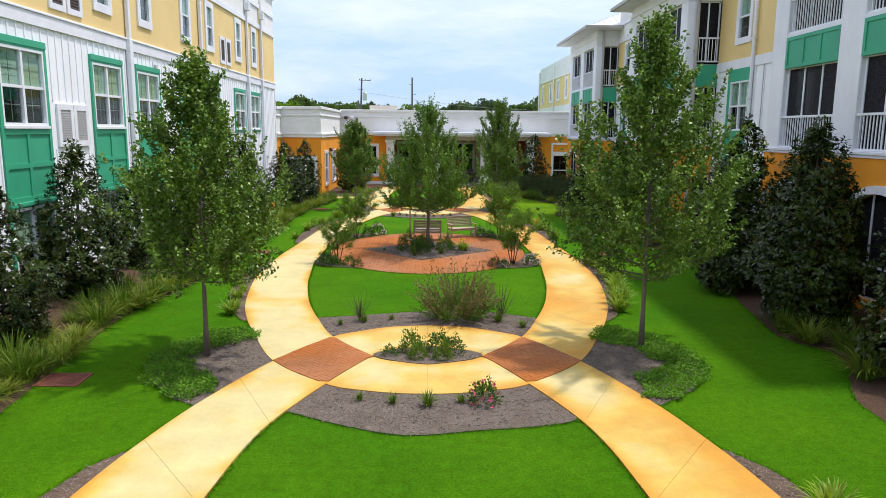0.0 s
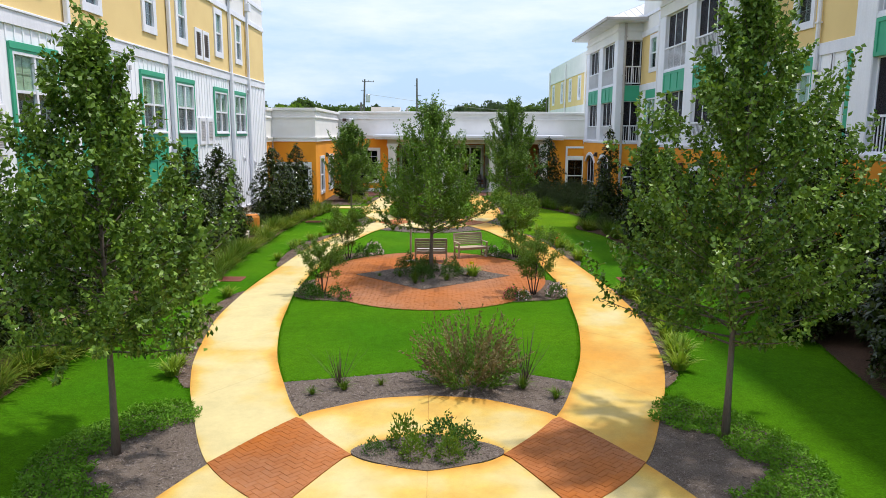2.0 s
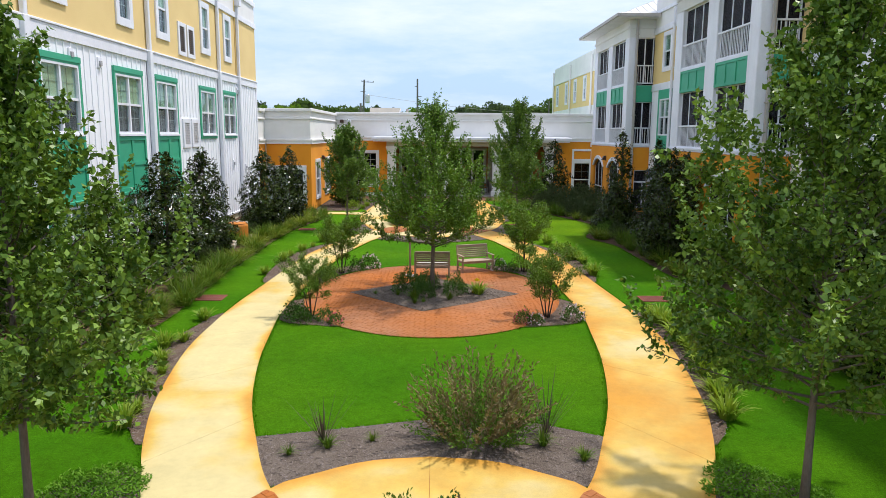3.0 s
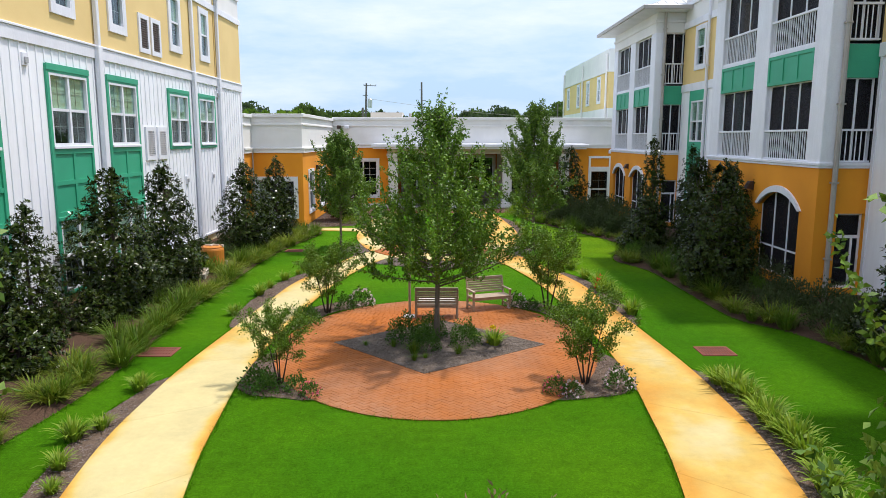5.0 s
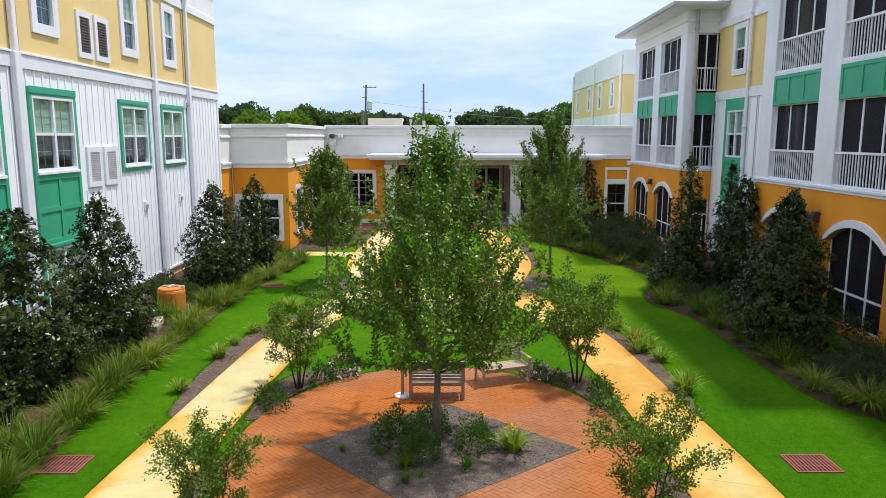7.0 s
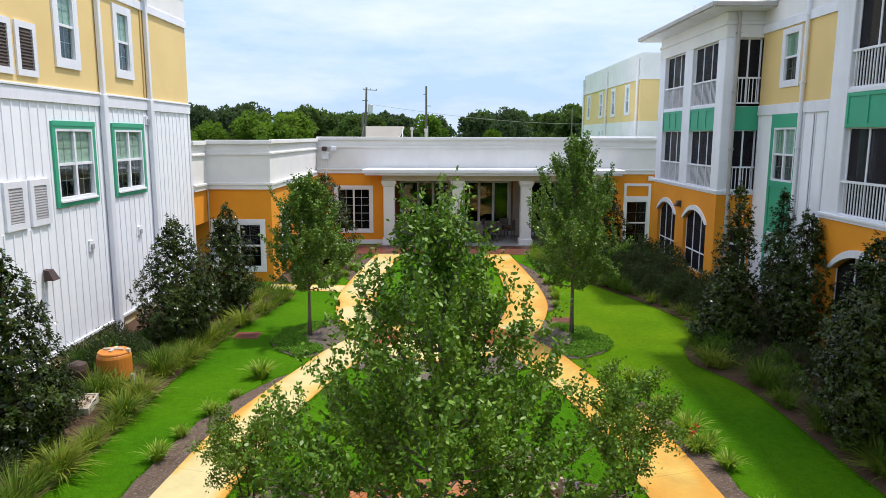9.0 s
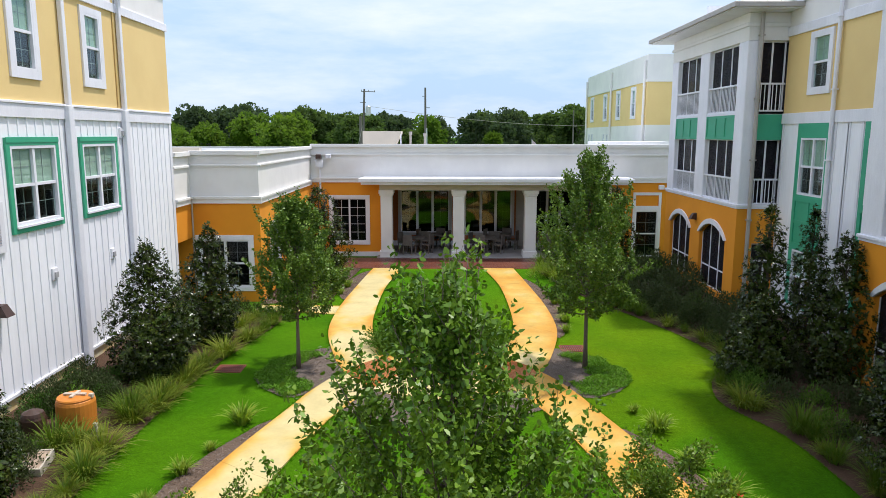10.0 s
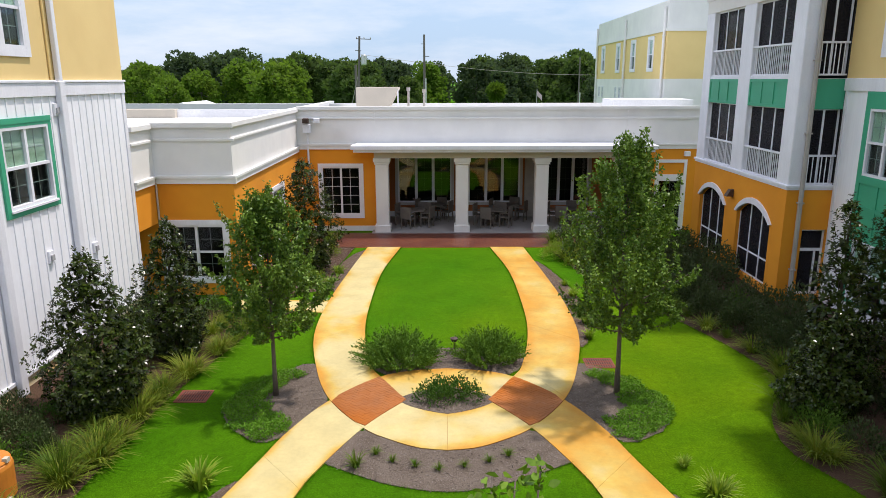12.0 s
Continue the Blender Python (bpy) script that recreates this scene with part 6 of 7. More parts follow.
MAGS = [(-7.5, 12.9, 0.82), (-7.75, 16.3, 0.96), (-7.8, 19.6, 0.82), (-7.65, 22.6, 0.78), (-7.3, 25.3, 0.98), (-7.1, 27.8, 0.93), (-6.75, 34.15, 0.93), (-6.3, 36.95, 0.9),
        (8.9, 12.2, 1.05), (7.75, 14.6, 1.12), (8.8, 16.6, 1.1), (8.2, 18.7, 1.15), (9.0, 21.3, 1.0), (7.5, 28.0, 0.95), (8.9, 30.7, 0.95), (9.1, 33.9, 0.95)]
for k, (x, y, s) in enumerate(MAGS):
    tree(x, y, MAG[k % 4], "dark glossy-leaved magnolia shrub beside the wall", "shrub", "magnolias along the walls", 77 * k, s, "magnolia", 0.05)
OVAL = magnolia(31, 3.5, 0.92, 900, 0.42, 0.38)
for x, y, s in ((-4.65, 44.4, 1.05), (7.0, 46.8, 1.0)):
    tree(x, y, OVAL, "tall oval magnolia with dark glossy leaves", "shrub", "magnolias along the walls", 40 * x, s, "magnolia", 0.05)
BELL = magnolia(37, 2.35, 0.86, 760, 0.7, 0.35)
tree(7.3, 33.95, BELL, "broad low dark magnolia at the point of the lawn", "shrub", "magnolias along the walls", 130, 0.86, "magnolia", 0.05)
for x, y, s in ((7.75, 34.8, 0.98), (9.9, 36.9, 0.9)):
    tree(x, y, SLIM, "tall narrow magnolia with dark glossy leaves", "shrub", "narrow magnolias by the wall", 50 * x, s, "magnolia", 0.05)
low_m = magnolia(25, 1.6, 0.92, 420, 0.5, 0.3, 0.11)
for k, (x, y, s) in enumerate(((8.0, 11.2, 1.1), (8.6, 9.6, 1.1), (-7.2, 23.9, 0.55), (-7.1, 21.2, 0.7), (7.3, 17.4, 0.8), (8.5, 22.3, 0.7))):
    tree(x, y, low_m, "low spreading glossy dark shrub in the border", "shrub", "low shrubs in the borders", 61 * k, s, "shrub", 0.05)

# crape myrtles round the plaza
MYR = [limb_tree(30 + k, 1.72, 0.5, 0.74, 8800, 0.050, 0.03, MYRTLE, 0.02, 32, 0.45, DKBARK, 4, 0.95, 0.0, 0.05) for k in range(3)]
for k, (x, y, s) in enumerate(((-2.62, 20.95, 0.74), (2.52, 20.95, 0.82), (-2.58, 25.75, 0.92), (2.68, 26.1, 1.08))):
    tree(x, y, MYR[k % 3], "multi-stemmed crape myrtle at the edge of the plaza", "small tree", "crape myrtles round the plaza", 90 * k, s, "crape_myrtle")


def mound(seed, radius, height, n, ll, lw, material, up=0.4):
    """A low bush: leaves on and in a dome."""
    r = np.random.default_rng(seed)
    d = unit(r.normal(size=(n, 3)))
    d[:, 2] = np.abs(d[:, 2])
    lump = 1 + 0.22 * np.sin(3 * d[:, :1] * 2 + seed) * np.cos(4 * d[:, 1:2] + seed)
    P = d * r.uniform(0.25, 1.0, (n, 1)) ** 0.45 * lump * (radius, radius, height)
    return kites("foliage", P, d + r.normal(0, 0.5, (n, 3)) + (0, 0, up), ll, lw, material, r)


def blades(seed, n, length, width, material, spread=0.35, arch=0.9, foot=0.08):
    """A clump of arching strap leaves, each in three pieces."""
    r = np.random.default_rng(seed)
    a = r.uniform(0, 2 * math.pi, n)
    out = np.stack([np.cos(a), np.sin(a), np.zeros(n)], 1)
    sd = np.stack([-np.sin(a), np.cos(a), np.zeros(n)], 1)
    base = out * r.uniform(0, foot, (n, 1))
    L = length * r.uniform(0.55, 1.15, (n, 1))
    lean = spread * r.uniform(0.2, 1.3, (n, 1))
    pts = []
    for t in (0, 0.4, 0.75, 1.0):
        pts.append(base + out * (lean * L * t + arch * 0.45 * L * t ** 2.2 * lean / spread) + np.array([0, 0, 1]) * L * (t - 0.55 * arch * lean / spread * t ** 2.4))
    V = []
    for k in range(3):
        w0, w1 = (width * (1, 0.95, 0.6, 0.06)[k + j] * 0.5 for j in (0, 1))
        V.append(np.stack([pts[k] - sd * w0, pts[k] + sd * w0, pts[k + 1] + sd * w1, pts[k + 1] - sd * w1], 1))
    return quads("foliage", np.concatenate(V, 1).reshape(-1, 3), material, 4)


def plant(x, y, me, label, category, group="", turn=0.0, s=1.0, name="plant", z=0.01, extra=None):
    ob = thing(name, label, category, pose(x, y, z, 0, 0, turn) @ Matrix.Diagonal((s, s, s, 1)), group)
    put(me.name.split(".")[0], me, ob)
    if extra:
        put("blossom", extra, ob)
    return ob


pr = np.random.default_rng(5)
TUFT = [blades(40 + k, 175, (0.86, 0.76, 0.94, 0.64)[k], (0.024, 0.023, 0.021, 0.027)[k], STRAP if k % 2 else STRAPG, (0.52, 0.66, 0.44, 0.7)[k], (0.85, 1.0, 0.75, 1.0)[k], 0.24) for k in range(4)]
for E, s, y_to in ((BORDER_L, -1, 40), (BORDER_R, 1, 47)):
    for y in np.arange(8, y_to, 0.44):
        x = float(np.interp(y, E[:, 1], E[:, 0]))
        for row in range(2 if s < 0 else 1):
            off = 0.16 if s < 0 else 0.26
            if s > 0 and (y < 11 or 15 < y < 21 or pr.uniform() < 0.25):
                continue
            if s < 0 and ((29.9 < y < 31.6 or pr.uniform() < 0.4) and row == 1 or pr.uniform() < 0.15):
                continue
            xx, yy = x + s * (off + 0.55 * row + pr.uniform(-0.12, 0.16)), y + pr.uniform(-0.2, 0.2)
            plant(xx, yy, TUFT[int(pr.integers(0, 4))], "arching yellow-green ornamental grass in the border", "ornamental grass", "border grasses", pr.uniform(0, 360), pr.uniform(0.5, 1.18) * (0.78 if s < 0 else 0.72), "ornamental_grass", 0.03)
LILYM = [blades(50 + k, 110, 0.42, 0.034, LILY, 0.40, 0.75, 0.13) for k in range(3)]
LIRIO = [blades(55 + k, 60, 0.36, 0.022, STRAPG, 0.45, 0.9, 0.07) for k in range(3)]
DAYS = [(-4.95, 7.9), (4.15, 7.3), (-4.15, 15.2), (-4.2, 15.7), (-4.38, 16.5), (-4.45, 17.3), (-4.68, 17.9), (-4.95, 18.75), (-4.72, 19.1), (-4.85, 20.65), (-4.95, 21.0), (-4.75, 25.6), (-4.65, 27.6), (-4.6, 28.5), (-4.4, 29.5), (-4.2, 30.4),
        (4.2, 15.5), (4.38, 16.1), (4.45, 16.6), (4.6, 17.3), (4.75, 17.7), (4.8, 18.15), (4.85, 18.55), (4.82, 18.95), (4.86, 19.35), (4.88, 19.75), (4.9, 20.15), (4.85, 20.55), (4.75, 20.95), (4.6, 25.6), (4.7, 27.4), (4.62, 28.1), (4.5, 28.7), (4.35, 29.8), (4.2, 31.3), (3.98, 32.2), (3.6, 38.2), (3.75, 39.3), (3.8, 40.4), (3.8, 41.6), (3.75, 42.8), (-3.7, 43), (-3.6, 44.2)]
for k, (x, y) in enumerate(DAYS):
    plant(x, y, LILYM[k % 3], "clump of light green daylily leaves beside the path", "daylily", "daylilies along the paths", 53 * k, (0.8 if x > 0 and y < 32 else 0.5) + 0.45 * ((k * 7) % 5) / 5, "daylily", 0.014)
plant(-3.98, 31.6, LILYM[0], "broad clump of daylily leaves at the edge of the path", "daylily", "daylilies along the paths", 20, 1.15, "daylily", 0.014)
for k, (x, y, s) in enumerate(((-0.98, 10.4, 0.45), (-0.5, 10.3, 0.5), (0.0, 10.18, 0.75), (0.48, 10.3, 0.5), (1.9, 14.2, 0.6), (1.45, 14.62, 0.75), (-1.75, 14.35, 0.45), (-0.75, 14.75, 0.42), (-1.3, 14.55, 0.6), (-0.42, 22.55, 0.9), (-0.4, 22.15, 0.55), (-0.2, 22.3, 0.4), (0.42, 22.55, 0.7), (-0.85, 23.0, 0.5), (-1.4, 23.1, 0.4), (0.75, 23.7, 0.8),
                               (-1.55, 32.2, 0.85), (-1.25, 32.6, 0.5), (-0.95, 32.35, 0.45), (-0.55, 32.2, 0.45), (-0.15, 32.1, 0.45), (0.28, 32.2, 0.45), (0.7, 32.35, 0.45), (1.05, 32.55, 0.5))):
    plant(x, y, LIRIO[(k + 1) % 3], "small green grassy clump in the mulch", "liriope", "small clumps in the mulch", 71 * k, s, "liriope", 0.014)

# the tall tufts in the bed behind the near crossing


def sprigs(seed, n, length, spread, per, ll, lw, material, foot=0.2, straight=0.5):
    """A bush of many upright sprigs with small leaves all along them."""
    r = np.random.default_rng(seed)
    a = r.uniform(0, 2 * math.pi, n)
    f = r.uniform(0, 1, n) ** 0.6
    base = np.stack([np.cos(a), np.sin(a), np.zeros(n)], 1) * (foot * f)[:, None]
    d = np.stack([np.cos(a) * spread * f, np.sin(a) * spread * f, 1 - straight * 0.55 * f], 1) + r.normal(0, 0.12, (n, 3))
    L = length * r.uniform(0.55, 1.1, n) * (1 - 0.25 * f)
    t = np.tile(np.linspace(0.15, 1.0, per), n)
    k = np.repeat(np.arange(n), per)
    P = base[k] + unit(d)[k] * (L[k] * t)[:, None] - np.array([0, 0, 1]) * (0.10 * L[k] * f[k] * t ** 2)[:, None]
    D = unit(d)[k] * 0.9 + r.normal(0, 0.5, (n * per, 3))
    return kites("foliage", P, D, ll, lw, material, r)


REEDM = sprigs(60, 170, 0.98, 0.75, 28, 0.055, 0.018, REED, 0.30, 0.2)
ROSEM = [sprigs(61, 480, 0.80, 1.2, 24, 0.068, 0.025, ROSEMARY, 0.52, 0.7), sprigs(62, 360, 0.80, 1.0, 24, 0.066, 0.023, ROSEMARY, 0.46, 0.5)]
tuft = plant(0.62, 14.85, REEDM, "tall feathery shrub with reddish-brown plumes", "shrub", "", 0, 1.3, "plume_shrub", 0.014)
put("foliage", sprigs(64, 150, 0.66, 1.0, 22, 0.05, 0.015, ROSEMARY, 0.34, 0.6), tuft)
DEAD = blades(63, 46, 0.75, 0.012, mat("dry_twig", (0.09, 0.07, 0.055), (0.13, 0.11, 0.06), rough=0.9, bump=0, island=0.6), 0.6, 0.1, 0.05)
plant(1.55, 15.0, DEAD, "thin bare-twigged shrub in the mulch", "shrub", "", 0, 1.0, "twiggy_shrub")
plant(-1.38, 14.7, DEAD, "thin bare-twigged shrub in the mulch", "shrub", "", 100, 0.8, "twiggy_shrub")
for x, y, s, t in ((-1.1, 36.75, 1.05, 0), (0.95, 36.8, 1.05, 80)):
    plant(x, y, ROSEM[int(x > 0)], "spiky grey-green shrub in the mulch behind the crossing", "shrub", "", t, s, "rosemary")

# flowering plants
def petals(seed, radius, height, n, material, size=0.05):
    r = np.random.default_rng(seed)
    d = unit(r.normal(size=(n, 3)))
    d[:, 2] = np.abs(d[:, 2])
    c = d * (radius, radius, height)
    P = np.repeat(c, 5, 0)
    D = np.repeat(d, 5, 0) * 0.4 + r.normal(0, 0.8, (n * 5, 3))
    return leaves("blossom", P, D, size, size * 0.8, material, r)


ROSE = mound(70, 0.30, 0.42, 520, 0.055, 0.032, SHRUB)
ROSE2 = mound(71, 0.26, 0.50, 520, 0.06, 0.03, MYRTLE, 0.9)
PETD = petals(79, 0.29, 0.44, 7, REED, 0.045)
PETP, PETW = petals(72, 0.29, 0.44, 22, PINK), petals(73, 0.30, 0.42, 34, PALEPETAL)
for x, y, s, me, fl, lb in ((-0.66, 12.38, 0.5, ROSE, None, "small leafy bush in the crossing bed"), (-0.3, 12.62, 0.82, ROSE2, None, "leafy green perennial in the crossing bed"), (-0.16, 12.26, 0.72, ROSE2, None, "leafy green perennial in the crossing bed"), (0.2, 12.68, 0.85, ROSE, PETD, "rose bush with a few dusky pink flowers"),
                            (0.44, 12.5, 0.78, ROSE, PETD, "rose bush with a few dusky pink flowers"), (0.26, 12.2, 0.7, ROSE2, None, "leafy green perennial in the crossing bed"), (0.82, 10.3, 0.8, ROSE, PETP, "rose bush with pink flowers in the mulch"),
                            (-0.42, 34.7, 0.95, ROSE, None, "leafy bush in the leaf-shaped bed"), (-0.1, 34.6, 1.1, ROSE, None, "leafy bush in the leaf-shaped bed"), (0.2, 34.85, 1.1, ROSE, PETD, "leafy bush with dusky pink flowers"), (0.5, 34.7, 0.95, ROSE, None, "leafy bush in the leaf-shaped bed"), (-0.15, 34.95, 1.0, ROSE, None, "leafy bush in the leaf-shaped bed"),
                            (-2.25, 20.55, 0.75, ROSE, None, "low leafy green bush at the edge of the plaza"), (-2.0, 20.35, 0.6, ROSE, PETP, "low bush with small pink flowers"), (1.95, 20.5, 0.7, ROSE, PETP, "low bush with red and pink flowers"), (2.2, 20.4, 0.6, ROSE, PETW, "low bush with white flowers"),
                            (3.05, 20.75, 0.85, ROSE, PETW, "low bush with small white flowers"), (-2.95, 20.75, 0.95, ROSE, None, "low leafy green bush at the edge of the plaza"), (-2.75, 20.5, 0.9, ROSE, None, "low leafy green bush at the edge of the plaza"), (-1.85, 26.4, 1.05, ROSE, PETW, "bush thick with white and mauve flowers"), (-2.2, 26.1, 0.9, ROSE, None, "low leafy green bush at the edge of the plaza"),
                            (1.95, 26.25, 0.85, ROSE, PETW, "low dark bush with white flowers"), (2.3, 26.0, 0.7, ROSE, None, "low leafy green bush at the edge of the plaza"), (-2.95, 25.1, 0.9, ROSE, None, "low leafy green bush at the edge of the plaza"), (-2.75, 24.7, 0.8, ROSE, None, "low leafy green bush at the edge of the plaza"), (2.95, 25.1, 0.95, ROSE, None, "low leafy green bush at the edge of the plaza"), (2.85, 24.6, 0.85, ROSE, None, "low leafy green bush at the edge of the plaza"), (3.0, 25.6, 0.8, ROSE, None, "low leafy green bush at the edge of the plaza")):
    plant(x, y, me, lb, "bush", "", 97 * x + 31 * y, s, "flowering_bush" if fl else "bush", 0.014, fl)
BOXB = mound(76, 0.32, 0.52, 1700, 0.042, 0.022, SHRUB)
for x, y, s in ((-0.62, 23.35, 1.15), (-0.22, 22.85, 0.95), (-0.1, 23.75, 1.0), (0.58, 23.2, 1.0)):
    plant(x, y, BOXB, "rounded dark green bush under the plaza tree", "bush", "bushes under the plaza tree", 50 * x, s, "bush")
plant(1.15, 23.15, LILYM[0], "daylily clump with yellow flowers", "daylily", "", 0, 0.95, "daylily", 0.014, petals(77, 0.12, 0.42, 4, YELPETAL, 0.07))
for x, y in ((4.4, 28.0), (3.2, 29.3)):
    plant(x, y, LILYM[1], "daylily clump with orange-red flowers", "daylily", "", 30, 0.9, "daylily", 0.014, petals(78, 0.14, 0.5, 4, REDPETAL, 0.07))

# creeping juniper round the lawn trees
def mat_of_leaves(seed, ring, n, ll, lw, material, h=0.12):
    r = np.random.default_rng(seed)
    R = np.asarray(ring)
    P = r.uniform(R.min(0), R.max(0), (n * 3, 2))
    P = P[inside(P, R)][:n]
    z = 0.02 + h * r.uniform(0, 1, len(P)) * (0.6 + 0.4 * np.sin(4 * P[:, 0]) * np.cos(5 * P[:, 1]))
    a = r.uniform(0, 2 * math.pi, len(P))
    D = np.stack([np.cos(a), np.sin(a), r.uniform(0.1, 0.9, len(P))], 1)
    return kites("foliage", np.c_[P, z], D, ll, lw, material, r)


NEAR_MAT = [(3.2, 10.55), (3.5, 10.3), (4.05, 10.75), (4.55, 11.5), (4.7, 12.4), (4.35, 13.35), (3.75, 14.0), (3.35, 13.9), (3.1, 13.3), (3.6, 12.95), (3.95, 12.3), (3.8, 11.7), (3.35, 11.3)]
FAR_MAT = [(3.05, 33.25), (3.35, 33.0), (4.0, 33.5), (4.45, 34.3), (4.25, 35.2), (3.75, 35.95), (3.3, 36.1), (3.05, 35.85), (3.35, 35.5), (3.6, 34.9), (3.45, 34.2), (3.0, 33.8)]
for s, ring in ((-1, NEAR_MAT), (1, NEAR_MAT), (-1, FAR_MAT), (1, FAR_MAT)):
    ob = thing("groundcover", "low mat of creeping green juniper on mulch", "groundcover", kind="stuff")
    put("foliage", mat_of_leaves(80 + len(ring), wavy([(s * x, y) for x, y in curve([*ring, ring[0]], 70)[:-1]], 0.12, 6), 9500, 0.055, 0.02, JUNIPER), ob)

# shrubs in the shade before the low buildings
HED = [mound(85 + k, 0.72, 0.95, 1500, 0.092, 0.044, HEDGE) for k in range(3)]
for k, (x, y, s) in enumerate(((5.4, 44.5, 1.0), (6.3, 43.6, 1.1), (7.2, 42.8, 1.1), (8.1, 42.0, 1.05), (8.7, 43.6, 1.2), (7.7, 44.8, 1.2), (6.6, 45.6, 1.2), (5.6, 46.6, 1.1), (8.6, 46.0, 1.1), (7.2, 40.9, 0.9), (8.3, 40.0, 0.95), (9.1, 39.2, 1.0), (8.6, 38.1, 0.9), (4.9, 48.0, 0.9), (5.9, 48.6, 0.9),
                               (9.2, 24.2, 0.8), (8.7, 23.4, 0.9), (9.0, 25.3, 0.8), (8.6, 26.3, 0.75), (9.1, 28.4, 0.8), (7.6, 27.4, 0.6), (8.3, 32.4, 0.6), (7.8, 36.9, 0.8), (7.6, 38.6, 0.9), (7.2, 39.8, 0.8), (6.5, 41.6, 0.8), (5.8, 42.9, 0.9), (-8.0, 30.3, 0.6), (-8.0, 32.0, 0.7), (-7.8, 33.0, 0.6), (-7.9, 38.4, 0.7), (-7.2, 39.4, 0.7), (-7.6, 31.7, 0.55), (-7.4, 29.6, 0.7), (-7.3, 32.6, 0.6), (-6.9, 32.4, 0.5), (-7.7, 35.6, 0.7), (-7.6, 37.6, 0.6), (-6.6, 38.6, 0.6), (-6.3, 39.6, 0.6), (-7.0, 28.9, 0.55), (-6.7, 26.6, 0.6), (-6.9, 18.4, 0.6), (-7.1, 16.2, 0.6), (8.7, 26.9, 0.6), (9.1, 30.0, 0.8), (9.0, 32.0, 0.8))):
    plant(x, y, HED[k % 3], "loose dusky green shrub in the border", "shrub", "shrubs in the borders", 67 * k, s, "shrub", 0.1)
LOWS = [mound(90 + k, 0.5, 0.62, 1000, 0.07, 0.03, (SHRUB, HEDGE, ROSEMARY)[k], 0.7) for k in range(3)]
lr = np.random.default_rng(31)
for y in np.arange(26.2, 40.0, 0.52):
    for x in (-8.05, -7.35):
        if (x > -7.6 and 30.3 < y < 31.9) or (33.4 < y < 37.6 and x < -7.6 and lr.uniform() < 0.5):
            continue
        plant(x + lr.uniform(-0.12, 0.3), y + lr.uniform(-0.2, 0.2), LOWS[int(lr.integers(0, 3))], "low leafy shrub between the wall and the grasses", "shrub", "low shrubs in the borders", lr.uniform(0, 360), lr.uniform(0.6, 1.0), "shrub", 0.12)
for y in np.arange(20.6, 42.0, 0.62):
    x = float(np.interp(y, BORDER_R[:, 1], BORDER_R[:, 0])) + 0.95
    for dx in (0.0, 0.85):
        if lr.uniform() < 0.2 or x + dx > 9.0:
            continue
        plant(x + dx + lr.uniform(-0.2, 0.2), y + lr.uniform(-0.25, 0.25), LOWS[(1, 2, 1)[int(lr.integers(0, 3))]], "low dark leafy shrub in the shaded border", "shrub", "low shrubs in the borders", lr.uniform(0, 360), lr.uniform(0.55, 1.0), "shrub", 0.05)
LIGHT = mound(88, 0.55, 0.6, 900, 0.07, 0.03, LILY)
for x, y, s in ((-4.9, 45.9, 1.0), (-4.4, 46.8, 0.9), (-5.4, 47.3, 1.0), (-4.2, 43.0, 0.8), (3.9, 46.2, 0.9), (4.2, 47.2, 0.8), (4.6, 45.2, 0.9)):
    plant(x, y, LIGHT, "light green leafy shrub near the porch", "shrub", "", 40 * y, s, "shrub", 0.02)
for x, y in ((4.3, 48.6), (-4.6, 48.6)):
    plant(x, y, TUFT[0], "tan ornamental grass beside the patio", "ornamental grass", "", 0, 0.8, "ornamental_grass", 0.02)

# ---- distant trees, poles ----
def far_tree(seed, h, r0, material, n=4200):
    """A tree far off: leaf sprays on the shells of some thirty lobes, small at the top and sides."""
    r = np.random.default_rng(seed)
    k = 40
    q = r.uniform(0.10, 0.88, k)
    wide = np.sqrt(np.clip(1.02 - (q / 0.92) ** 2.6, 0.05, 1))
    a = r.uniform(0, 2 * math.pi, k)
    d = r0 * 0.85 * wide * r.uniform(0.05, 1.0, k) ** 0.5
    B = np.stack([d * np.cos(a), d * np.sin(a), h * q, r.uniform(1.0, 2.3, k)], 1)
    i = r.integers(0, k, n)
    d = unit(r.normal(size=(n, 3)) + (0, 0, 0.35))
    P = B[i, :3] + d * B[i, 3:4] * r.uniform(0.45, 1.06, (n, 1)) ** 0.5
    P[:, 2] = np.clip(P[:, 2], 0.2, h * 1.05)
    cr = far_leaves("crown", P, d + r.normal(0, 0.7, (n, 3)), 0.86, 0.60, material, r)
    w = Shape().tube([(0, 0, 0), (0.1, 0, h * 0.4), (0, 0.1, h * 0.75)], [0.28, 0.2, 0.08], 7)
    for b in B[:6]:
        w.tube([(0.05, 0, h * 0.35), (b[0] * 0.6, b[1] * 0.6, b[2] * 0.8), tuple(b[:3])], [0.12, 0.08, 0.03], 5)
    return w.mesh("trunk", POLE, True), cr


